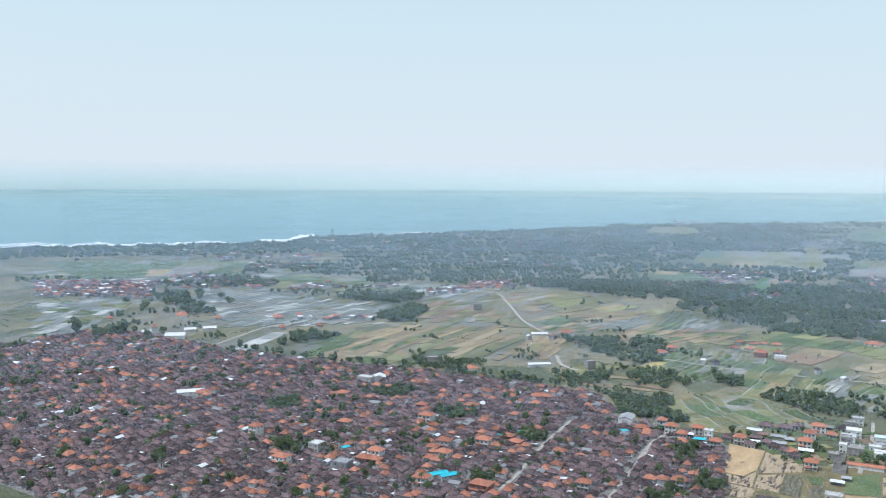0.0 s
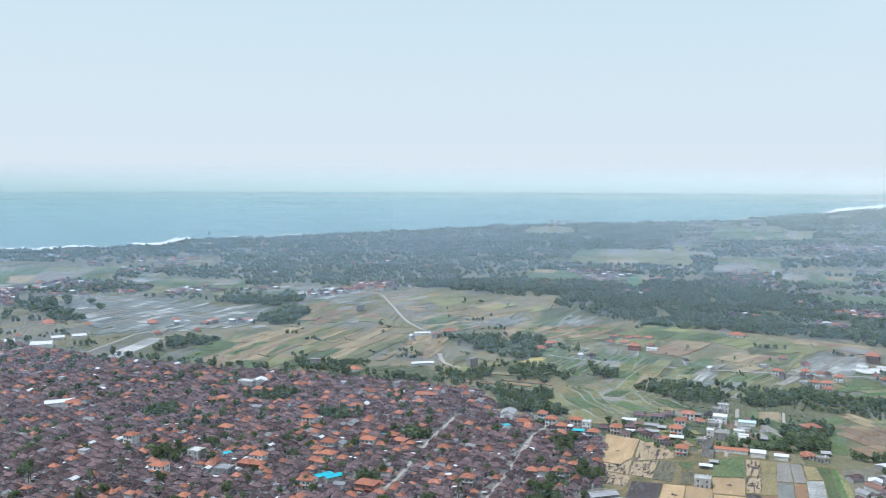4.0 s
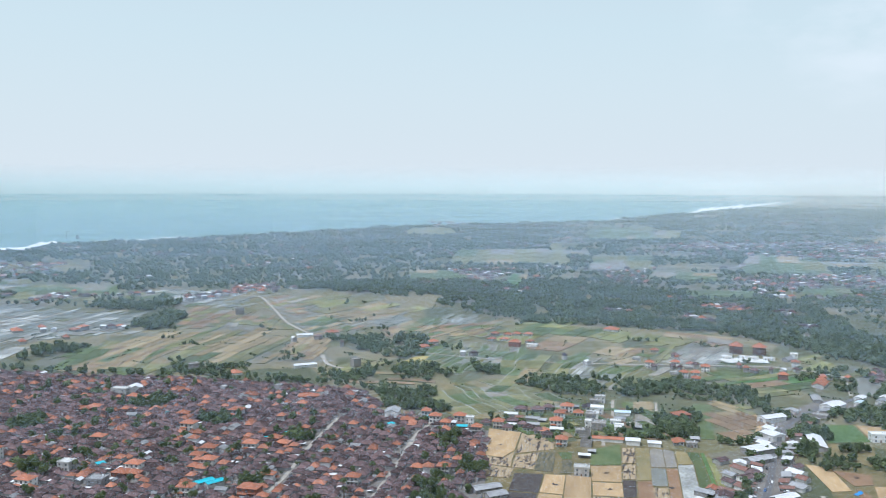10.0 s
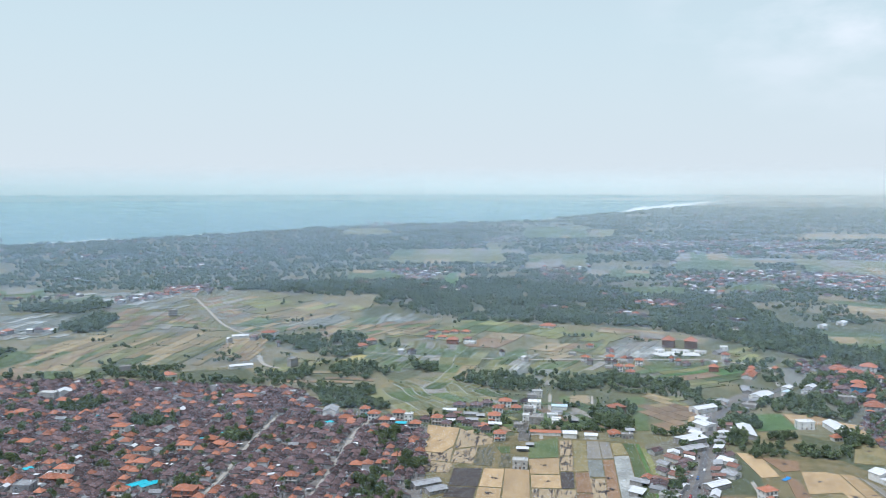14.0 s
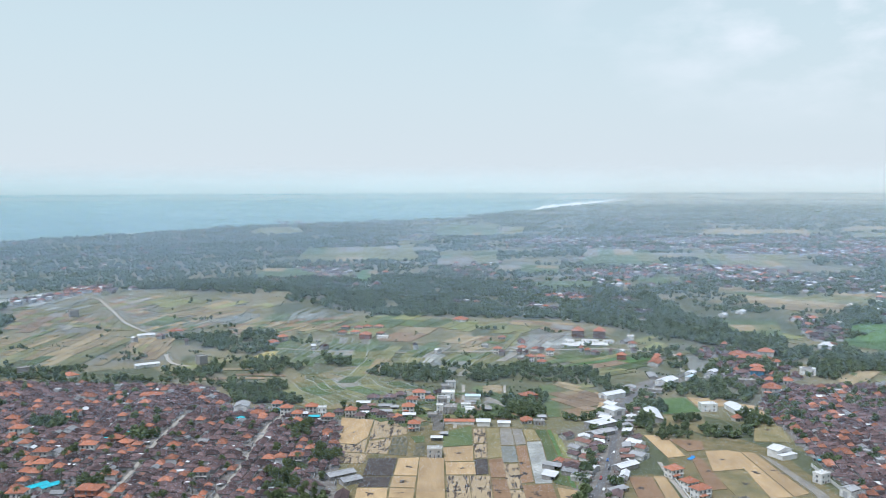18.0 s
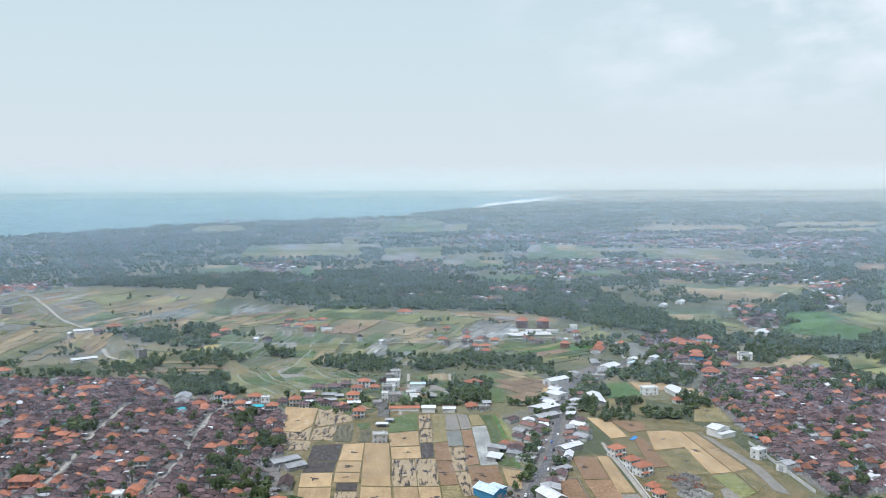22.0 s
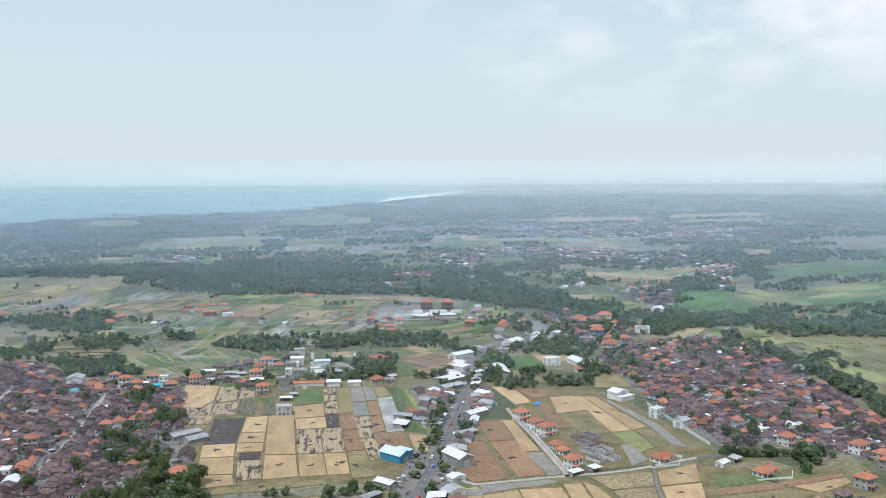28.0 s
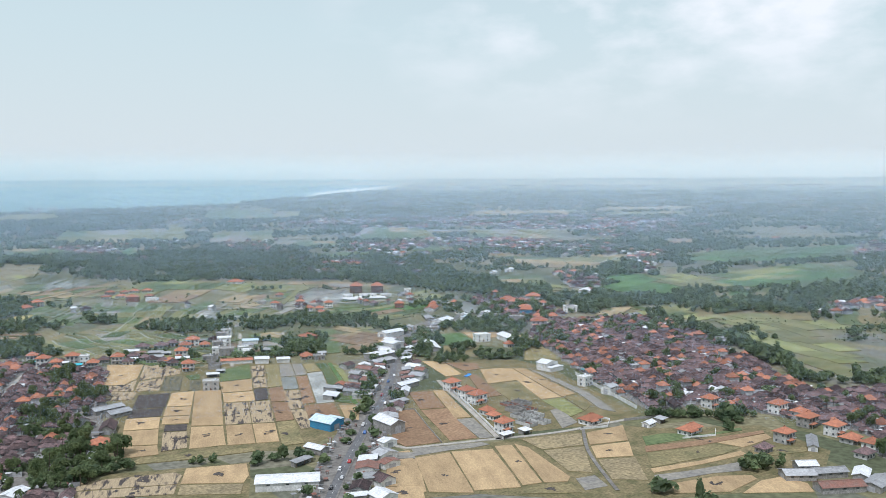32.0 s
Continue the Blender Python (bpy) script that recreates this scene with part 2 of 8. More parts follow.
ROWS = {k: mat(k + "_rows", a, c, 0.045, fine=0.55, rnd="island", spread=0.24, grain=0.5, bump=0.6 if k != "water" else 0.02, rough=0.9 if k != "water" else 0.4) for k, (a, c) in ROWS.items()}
M_BUND = mat("dark_bund_grass", (0.05, 0.07, 0.03), (0.085, 0.105, 0.05), 0.1, fine=0.6, bump=0.6)
M_GRASS = mat("bund_grass", (0.115, 0.108, 0.05), (0.225, 0.18, 0.098), 0.1, fine=0.7, bump=0.6, grain=0.45)
# wet bunds, with reflected sky put into the pale base colour
M_WET_SKY = mat("wet_bund_painted_sky", (0.34, 0.35, 0.33), (0.17, 0.19, 0.14), 0.05, rough=0.45, fine=0.4, bump=0.1, spec=0.5)
M_WATER = mat("flooded_paddy", (0.13, 0.135, 0.12), (0.21, 0.21, 0.18), 0.12, rough=0.4, fine=0.25, bump=0.02, spec=0.5)
M_SEA = mat("sea_water", (0.15, 0.28, 0.275), (0.145, 0.275, 0.27), 0.0006, rough=0.5, fine=0.002, bump=0.0, spec=0.3, grain=0.012)
M_FOAM = mat("white_surf", (0.86, 0.87, 0.87), (0.70, 0.74, 0.76), 0.02, fine=0.06, bump=0.2)
M_LEAF = mat("broad_leaves", (0.066, 0.105, 0.046), (0.165, 0.20, 0.082), 0.12, rough=0.6, fine=1.5, bump=0, rnd="island", spread=0.4)
M_LEAF_FAR = mat("wood_leaves", (0.052, 0.088, 0.048), (0.165, 0.21, 0.098), 0.09, rough=0.6, fine=0.6, bump=0, rnd="island", spread=0.4)
M_FROND = mat("palm_fronds", (0.05, 0.085, 0.03), (0.10, 0.125, 0.05), 0.3, rough=0.5, fine=1.5, bump=0, rnd="island", spread=0.35)
for m in (M_LEAF, M_LEAF_FAR, M_FROND):      # leaves let part of the light through
    n, l = m.node_tree.nodes, m.node_tree.links
    thru, mix = n.new("ShaderNodeBsdfTranslucent"), n.new("ShaderNodeMixShader")
    thru.inputs["Color"].default_value, mix.inputs["Fac"].default_value = (0.22, 0.28, 0.15, 1), 0.42
    l.new(n["Principled BSDF"].outputs[0], mix.inputs[1]); l.new(thru.outputs[0], mix.inputs[2])
    l.new(mix.outputs[0], n["Material Output"].inputs["Surface"])
M_BARK = mat("grey_bark", (0.16, 0.13, 0.10), (0.10, 0.08, 0.06), 1.0, fine=4.0)
M_TYRE = mat("black_rubber", (0.02, 0.02, 0.02), (0.03, 0.03, 0.03), 2.0, rough=0.8)
M_CAR = {c: mat("car_paint_" + c, v, v, 1.0, rough=0.25, bump=0, spec=0.5) for c, v in
         (("white", (0.75, 0.75, 0.75)), ("black", (0.02, 0.02, 0.022)), ("silver", (0.45, 0.46, 0.47)), ("red", (0.4, 0.03, 0.03)), ("blue", (0.05, 0.15, 0.4)))}


def plain_material():
    """The wide plain: small plots of rice, straw and wet earth, and rougher grass nearer by."""
    m = bpy.data.materials.new("farm_plain")
    n, l, b = nodes_of(m)
    geo = n.new("ShaderNodeNewGeometry")
    mp = n.new("ShaderNodeMapping")
    mp.inputs["Rotation"].default_value, mp.inputs["Scale"].default_value = (0, 0, 0.45), (0.022, 0.010, 0)
    l.new(geo.outputs["Position"], mp.inputs[0])
    vor = n.new("ShaderNodeTexVoronoi")
    vor.inputs["Scale"].default_value = 1.0
    l.new(mp.outputs[0], vor.inputs["Vector"])
    sepc = n.new("ShaderNodeSeparateColor")
    l.new(vor.outputs["Color"], sepc.inputs[0])
    reg = n.new("ShaderNodeTexNoise")
    reg.inputs["Scale"].default_value, reg.inputs["Detail"].default_value = 0.0032, 4
    l.new(geo.outputs["Position"], reg.inputs["Vector"])
    add = n.new("ShaderNodeMath"); add.operation = "MULTIPLY_ADD"
    add.inputs[1].default_value, add.inputs[2].default_value = 0.45, 0.0
    l.new(sepc.outputs["Red"], add.inputs[0])
    add2 = n.new("ShaderNodeMath"); add2.operation = "MULTIPLY_ADD"
    add2.inputs[1].default_value = 0.75
    l.new(reg.outputs["Fac"], add2.inputs[0]); l.new(add.outputs[0], add2.inputs[2])
    ramp = n.new("ShaderNodeValToRGB")
    cr2 = ramp.color_ramp
    for k, (pos, col) in enumerate(((0.22, (0.081, 0.0945, 0.0558)), (0.40, (0.1035, 0.1152, 0.0675)), (0.52, (0.144, 0.144, 0.0792)), (0.64, (0.225, 0.2025, 0.126)), (0.76, (0.162, 0.162, 0.1395)), (0.9, (0.108, 0.126, 0.063)))):
        el = cr2.elements[k] if k < 2 else cr2.elements.new(pos)
        el.position, el.color = pos, (*col, 1)
    l.new(add2.outputs[0], ramp.inputs["Fac"])
    small = n.new("ShaderNodeTexNoise")
    small.inputs["Scale"].default_value, small.inputs["Detail"].default_value = 0.25, 8
    l.new(geo.outputs["Position"], small.inputs["Vector"])
    tone = n.new("ShaderNodeMapRange")
    tone.inputs["From Min"].default_value, tone.inputs["From Max"].default_value = 0.25, 0.75
    tone.inputs["To Min"].default_value, tone.inputs["To Max"].default_value = 0.55, 1.4
    l.new(small.outputs["Fac"], tone.inputs["Value"])
    hsv = n.new("ShaderNodeHueSaturation")
    l.new(ramp.outputs["Color"], hsv.inputs["Color"]); l.new(tone.outputs[0], hsv.inputs["Value"])
    l.new(hsv.outputs[0], b.inputs["Base Color"])
    b.inputs["Roughness"].default_value, b.inputs["Specular IOR Level"].default_value = 0.9, 0.2
    return m


M_PLAIN = plain_material()

# ---- geometry helpers ----


class Geo:
    """Vertices and faces of one mesh in the making."""

    def __init__(self):
        self.v, self.f = [], []

    def add(self, v, f):
        n = len(self.v)
        self.v += [tuple(p) for p in v]
        self.f += [tuple(i + n for i in q) for q in f]
        return self

    def box(self, x, y, z, sx, sy, sz, rz=0.0):
        """A box on its base centre."""
        c, s = math.cos(rz), math.sin(rz)
        pts = [(x + c * u * sx / 2 - s * w * sy / 2, y + s * u * sx / 2 + c * w * sy / 2, z + h * sz) for h in (0, 1) for u, w in ((-1, -1), (1, -1), (1, 1), (-1, 1))]
        return self.add(pts, [(3, 2, 1, 0), (4, 5, 6, 7), (0, 1, 5, 4), (1, 2, 6, 5), (2, 3, 7, 6), (3, 0, 4, 7)])

    def hip(self, lx, ly, z, h, over=0.7, x=0.0, y=0.0, ridge=None):
        """A hipped tile roof with flared eaves, long along x or y as the plan is."""
        a, b = lx / 2 + over, ly / 2 + over
        r = ridge if ridge is not None else max(a, b) - min(a, b)
        rx, ry = (r, 0.12) if a >= b else (0.12, r)
        rx, ry = max(rx, 0.12), max(ry, 0.12)
        rings = [(a - 0.1, b - 0.1, -0.22), (a, b, 0.0), (0.55 * a + 0.45 * rx, 0.55 * b + 0.45 * ry, 0.445 * h), (rx, ry, h)]
        pts = [(x + p * u, y + q * w, z + t) for p, q, t in rings for u, w in ((-1, -1), (1, -1), (1, 1), (-1, 1))]
        fs = [(3, 2, 1, 0), (12, 13, 14, 15)]
        for k in range(3):
            for i in range(4):
                j = (i + 1) % 4
                fs.append((4 * k + i, 4 * k + j, 4 * k + 4 + j, 4 * k + 4 + i))
        return self.add(pts, fs)

    def gable(self, lx, ly, z, h, over=0.5, x=0.0, y=0.0, thick=0.12, skew=0.0):
        """Two roof sheets that meet in a ridge along y."""
        a, b = lx / 2 + over, ly / 2 + over
        for sgn in (-1, 1):
            p = [(x + sgn * a, y - b, z - h * over / (lx / 2)), (x + sgn * a, y + b, z - h * over / (lx / 2)), (x + skew, y + b, z + h), (x + skew, y - b, z + h)]
            q = [(u, w, t + thick) for u, w, t in p]
            self.add(p + q, [(0, 1, 2, 3), (7, 6, 5, 4), (0, 4, 5, 1), (1, 5, 6, 2), (2, 6, 7, 3), (3, 7, 4, 0)])
        return self

    def gable_walls(self, lx, ly, z, hw, h):
        """A hall's walls with their two pointed ends."""
        a, b = lx / 2, ly / 2
        pts = []
        for y in (-b, b):
            pts += [(-a, y, z), (a, y, z), (a, y, z + hw), (0, y, z + hw + h), (-a, y, z + hw)]
        return self.add(pts, [(0, 1, 2, 3, 4), (9, 8, 7, 6, 5), (1, 0, 5, 6), (2, 1, 6, 7), (3, 2, 7, 8), (4, 3, 8, 9), (0, 4, 9, 5)])

    def tube(self, a, b, ra, rb, n=6):
        a, b = Vector(a), Vector(b)
        d = (b - a).normalized()
        u = d.orthogonal().normalized()
        w = d.cross(u)
        pts = [p + (u * math.cos(2 * math.pi * i / n) + w * math.sin(2 * math.pi * i / n)) * r for p, r in ((a, ra), (b, rb)) for i in range(n)]
        return self.add(pts, [(i, (i + 1) % n, n + (i + 1) % n, n + i) for i in range(n)] + [tuple(range(n - 1, -1, -1)), tuple(range(n, 2 * n))])

    def moved(self, x, y, z, rz, s=1.0):
        g = Geo()
        c, n = math.cos(rz) * s, math.sin(rz) * s
        g.v = [(x + c * p - n * q, y + n * p + c * q, z + t * s) for p, q, t in self.v]
        g.f = self.f
        return g

    def mesh(self, name, material, smooth=False):
        me = bpy.data.meshes.new(name)
        me.from_pydata(self.v, [], self.f)
        me.materials.append(material)
        if smooth:
            me.shade_smooth()
        me.update()
        return me


def part(name, geo, material, parent=None, label="", smooth=False):
    ob = new(name, geo.mesh(name, material, smooth))
    ob.parent = parent
    return tagged(ob, label)


def thing(name, label, category, x=0.0, y=0.0, rz=0.0, group="", kind="", z=None):
    ob = new(name)
    ob.matrix_basis = pose(x, y, ground_z(x, y) if z is None else z, 0, 0, rz)
    return tagged(ob, label, category, group, kind)


def inside(x, y, poly):
    hit = False
    for (x0, y0), (x1, y1) in zip(poly, poly[1:] + poly[:1]):
        if (y0 > y) != (y1 > y) and x < (x1 - x0) * (y - y0) / (y1 - y0) + x0:
            hit = not hit
    return hit


def off_line(x, y, line):
    best = 1e9
    for (x0, y0), (x1, y1) in zip(line, line[1:]):
        dx, dy = x1 - x0, y1 - y0
        t = min(1, max(0, ((x - x0) * dx + (y - y0) * dy) / (dx * dx + dy * dy)))
        best = min(best, math.hypot(x - x0 - t * dx, y - y0 - t * dy))
    return best


HILLS = ((-35, 1590, 155, 17), (126, 1505, 126, 12), (300, 1232, 112, 9), (-238, 1666, 126, 7), (434, 1120, 84, 5))


def ground_z(x, y):
    return sum(h * math.exp(-((x - a) ** 2 + (y - b) ** 2) / (r * r)) for a, b, r, h in HILLS)


NEAR, REACH, EYE = 2200.0, 2550.0, 175.0


def far(x, y, z=0.0):
    """Past two kilometres the land is drawn together, so that shore and horizon lie within the camera's reach."""
    d = math.hypot(x, y)
    if d <= NEAR:
        return (x, y, z)
    r = NEAR + REACH * (1 - math.exp(-(d - NEAR) / REACH))
    k = r / d
    return (x * k, y * k, EYE * (1 - k) + z * k)


# ---- ground, sea, shore ----


def levelled(ob):
    """Shades the wide ground and sea by the true lie of the land, which is level where it is drawn together."""
    up = []
    for v in ob.data.vertices:
        x, y, _ = v.co
        near = math.hypot(x, y) < NEAR
        gx, gy = ((ground_z(x + 2, y) - ground_z(x - 2, y)) / 4, (ground_z(x, y + 2) - ground_z(x, y - 2)) / 4) if near else (0, 0)
        up.append(Vector((-gx, -gy, 1)).normalized())
    ob.data.normals_split_custom_set_from_vertices(up)
    return ob


def polar(azimuths, distances, lift=0.0):
    g = Geo()
    n = len(distances[0])
    for az, ds in zip(azimuths, distances):
        for d in ds:
            x, y = d * math.sin(az), d * math.cos(az)
            px, py, pz = far(x, y, ground_z(x, y))
            g.v.append((px, py, pz + lift))
    for i in range(len(azimuths) - 1):
        for j in range(n - 1):
            g.f.append((i * n + j, (i + 1) * n + j, (i + 1) * n + j + 1, i * n + j + 1))
    return g


SHORE = ((-180, 3640), (-120, 3220), (-60, 3150), (-37.4, 3097), (-34.4, 3052), (-27.9, 3031), (-20.9, 3129), (-18.7, 3416), (-13.6, 3574), (-9.9, 3706),
         (-4.4, 4026), (1.0, 4561), (7.9, 4971), (15.5, 5572), (16.7, 6174), (21.3, 7991), (24.4, 10662), (26.2, 15500), (26.7, 20000), (27.1, 42000))


def shore(az):
    return float(np.interp(az, [p for p, _ in SHORE], [q for _, q in SHORE])) + (38 * math.sin(az * 1.9) + 19 * math.sin(az * 5.3 + 1) if az < 14 else 0)


azs = [radians(a) for a in list(range(-180, -60, 6)) + list(range(-60, 80)) + list(range(80, 181, 5))]
rings = [0.0, 20, 60] + [80 * 1.022 ** k for k in range(152)] + [2250 * 1.06 ** k for k in range(60)]
land = polar(azs, [rings] * len(azs))
for i, az in enumerate(azs):
    for j, d in enumerate(rings):
        deep = d - shore(math.degrees(az)) - 40
        if deep > 0 and math.degrees(az) < 26.5:      # the sea bed falls away from the shore
            x, y, z = land.v[i * len(rings) + j]
            land.v[i * len(rings) + j] = (x, y, z - min(90, 0.12 * deep))
tagged(levelled(part("ground", land, M_PLAIN, None, "wide farmed coastal plain of small plots and grass", True)), category="ground", kind="structure")

sea_az = [-100 + 0.5 * k for k in range(253)] + [26.7, 27.0]
tagged(levelled(part("sea", polar([radians(a) for a in sea_az], [[shore(a) + 1.0 * k for k in (0, 60)] + [min(60000, (shore(a) + 60) * 1.05 ** k) + k for k in range(1, 76)] for a in sea_az], 0.8), M_SEA, None, "calm turquoise sea under haze, reaching the horizon", True)), category="sea", kind="structure")


def surf(az0, az1, width, start, seed):
    """A ragged band of breaking waves along the shore."""
    rnd = random.Random(seed)
    g, k = [], max(8, int((az1 - az0) / 0.12))
    az = [az0 + (az1 - az0) * i / k for i in range(k + 1)]
    ds = []
    for i, q in enumerate(az):
        w = width * (0.35 + 0.9 * abs(noise.noise((q * 1.7, seed, 0)))) * (1 - abs(2 * i / k - 1) ** 4) + 2
        s = shore(q) * (1 + start) + rnd.uniform(-4, 4)
        ds.append([s, s + w * shore(q) / 2200])
    return part("surf", polar([radians(q) for q in az], ds, 1.6), M_FOAM, None, "white breaking surf along the shore")


for az0, az1, w, st, sd in ((-37.5, -28, 110, 0.004, 1), (-44, -33.5, 90, 0.035, 2), (-30, -23.5, 130, 0.0, 3), (-22.6, -18.6, 240, 0.0, 4), (-17.5, -10, 60, 0.0, 5), (-9, -3, 30, 0, 6),
                            (15.2, 18.3, 80, 0.0, 7), (20.6, 26.8, 1100, 0.0, 8), (9, 13, 40, 0, 10)):
    tagged(surf(az0, az1, w, st, sd), category="surf", group="surf along the shore", kind="structure")


# haze imitated by rings of strips too thin to see singly, ring behind ring
def haze_strips(name, colour):
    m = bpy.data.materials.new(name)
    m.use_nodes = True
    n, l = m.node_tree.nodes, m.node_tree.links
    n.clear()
    # both lobes are added, not mixed, so the strips come out brighter
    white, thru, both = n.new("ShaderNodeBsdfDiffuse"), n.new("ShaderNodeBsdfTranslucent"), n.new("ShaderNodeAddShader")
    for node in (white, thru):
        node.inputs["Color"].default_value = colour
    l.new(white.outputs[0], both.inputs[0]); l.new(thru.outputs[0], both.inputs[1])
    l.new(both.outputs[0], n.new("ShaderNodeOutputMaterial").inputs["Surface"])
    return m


M_HAZESTRIP, M_HAZESTRIP_FAR = haze_strips("haze_strips", HAZE_COLOUR), haze_strips("far_haze_strips", HAZE_FAR)
M_HAZESTRIP_RIM, M_HAZESTRIP_LAST = haze_strips("rim_haze_strips", (0.495, 0.505, 0.495, 1)), haze_strips("last_haze_strips", (0.455, 0.448, 0.415, 1))
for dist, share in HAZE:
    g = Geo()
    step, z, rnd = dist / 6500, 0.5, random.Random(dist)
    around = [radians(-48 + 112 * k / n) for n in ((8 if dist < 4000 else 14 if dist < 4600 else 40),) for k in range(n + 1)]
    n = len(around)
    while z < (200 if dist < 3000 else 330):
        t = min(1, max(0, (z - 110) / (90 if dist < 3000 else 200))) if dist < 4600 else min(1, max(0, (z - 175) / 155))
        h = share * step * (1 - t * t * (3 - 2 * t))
        if dist > 4760:      # the last ring lies along the horizon alone
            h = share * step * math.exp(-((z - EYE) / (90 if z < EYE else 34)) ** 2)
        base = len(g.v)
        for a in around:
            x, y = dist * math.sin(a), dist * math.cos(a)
            inland = min(1, max(0, (math.degrees(a) + 12) / 55))      # the strips are thinned out inland
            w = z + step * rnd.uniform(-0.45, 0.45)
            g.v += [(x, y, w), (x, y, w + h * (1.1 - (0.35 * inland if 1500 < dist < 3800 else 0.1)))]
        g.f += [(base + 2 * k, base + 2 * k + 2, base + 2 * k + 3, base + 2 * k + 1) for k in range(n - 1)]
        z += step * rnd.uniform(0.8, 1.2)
    tagged(part("haze", g, M_HAZESTRIP if dist < 3000 else M_HAZESTRIP_FAR if dist < 4710 else M_HAZESTRIP_RIM if dist < 4760 else M_HAZESTRIP_LAST, None, "ring of thin strips standing in for distance haze"), category="haze", kind="stuff")

# ---- fields ----
KIND = {"straw": (M_STRAW, "dry straw-coloured harvested rice plot"), "burnt": (M_BURNT, "harvested plot with black burnt patches"), "black": (M_BLACK, "black ash-covered plot"),
        "ashy": (M_ASHY, "dark plot of ash and sprouting stubble"), "soil": (M_SOIL, "bare brown ploughed plot"), "grey": (M_GREYSOIL, "grey damp muddy plot"), "olive": (M_OLIVE, "olive stubble plot"), "green": (M_GREEN, "green young rice plot"),
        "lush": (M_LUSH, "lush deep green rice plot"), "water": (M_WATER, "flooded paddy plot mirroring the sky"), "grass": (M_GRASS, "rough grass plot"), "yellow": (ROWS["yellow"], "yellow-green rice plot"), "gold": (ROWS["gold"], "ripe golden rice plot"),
        "wet": (ROWS["wet"], "wet plot painted pale for its sky reflection"), "stubble": (ROWS["stubble"], "dry brown stubble plot")}


def lerp(p, q, t):
    return (p[0] + (q[0] - p[0]) * t, p[1] + (q[1] - p[1]) * t)


def slab(g, pts, lift, depth=0.5):
    """A low earth slab over a plot's outline."""
    n = len(pts)
    g.add([(x, y, ground_z(x, y) + lift) for x, y in pts] + [(x, y, ground_z(x, y) + lift - depth) for x, y in pts],
          [tuple(range(n))] + [(i, i + n, (i + 1) % n + n, (i + 1) % n) for i in range(n)])
    return g


def draped(g, pts, lift):
    """A four-cornered plot that follows sloping ground."""
    p, q, r, s = pts
    n = max(2, int(math.dist(p, r) / 9))
    grid = [lerp(lerp(p, q, i / n), lerp(s, r, i / n), j / n) for j in range(n + 1) for i in range(n + 1)]
    g.add([(x, y, ground_z(x, y) + lift) for x, y in grid], [(j * (n + 1) + i, j * (n + 1) + i + 1, (j + 1) * (n + 1) + i + 1, (j + 1) * (n + 1) + i) for j in range(n) for i in range(n)])
    return g


def lay(pts, lift, depth):
    """A plot's slab on level ground, a draped sheet on a slope."""
    if len(pts) == 4 and max(ground_z(x, y) for x, y in pts) > 0.25:
        return draped(Geo(), pts, lift + 0.25)
    return slab(Geo(), pts, lift, depth)


def shrink(pts, by):
    """An outline drawn in by so many metres, its corners slightly uneven."""
    cx, cy = sum(p[0] for p in pts) / len(pts), sum(p[1] for p in pts) / len(pts)
    out = []
    for x, y in pts:
        d = math.hypot(cx - x, cy - y)
        k = min(0.45, by * 1.4 / max(d, 0.1))
        out.append((x + (cx - x) * k, y + (cy - y) * k))
    return out


def ccw(pts):
    a = sum(p[0] * q[1] - q[0] * p[1] for p, q in zip(pts, pts[1:] + pts[:1]))
    return pts if a > 0 else pts[::-1]


LAID = [0]


def plot(kind, pts, bund=0.5, field=None):
    m, label = KIND[kind]
    pts = ccw(list(pts))
    if field is None:
        field = tagged(part("field", lay(pts, 0.10 + 0.006 * (LAID[0] % 20), 0.5), M_GRASS, None, label), category="field", group="farm fields", kind="structure")
    LAID[0] += 1
    top = 0.30 + 0.007 * (LAID[0] % 20)
    mid = (sum(p[0] for p in pts) / len(pts), sum(p[1] for p in pts) / len(pts))
    if len(pts) == 4 and math.hypot(*mid) > 830 and kind in ROWS:      # far plots lie in narrow strips
        strips, (p, q, r, s), split = Geo(), shrink(pts, 0.4), random.Random(LAID[0])
        if math.dist(p, q) + math.dist(r, s) < math.dist(q, r) + math.dist(s, p):
            p, q, r, s = q, r, s, p
        n = max(2, int(math.dist(p, q) / 9))
        cuts = [0.0] + sorted((i + split.uniform(-0.3, 0.3)) / n for i in range(1, n)) + [1.0]
        for a, c in zip(cuts, cuts[1:]):
            g = lay([lerp(p, q, a + 0.04 / n), lerp(p, q, c - 0.06 / n), lerp(s, r, c - 0.06 / n), lerp(s, r, a + 0.04 / n)], top, 0.4)
            strips.add(g.v, g.f)
        part("plot", strips, ROWS[kind], field, label)
        return field
    part("plot", lay(shrink(pts, bund), top, 0.4), m, field, label)
    if kind in ("straw", "burnt", "soil", "olive"):
        rnd = random.Random(LAID[0])
        cx, cy = sum(p[0] for p in pts) / len(pts), sum(p[1] for p in pts) / len(pts)
        size = math.dist(pts[0], pts[2])
        for k in range(rnd.choice((0, 1, 1, 2)) if kind != "burnt" else 4):
            t = rnd.uniform(0, 6.28)
            q = size * (0.08 if kind != "burnt" else 0.2) * rnd.random()
            ash(cx + q * math.cos(t), cy + q * math.sin(t), rnd.uniform(1.5, 3.2), top + 0.09 + 0.01 * k, rnd, field)
    return field


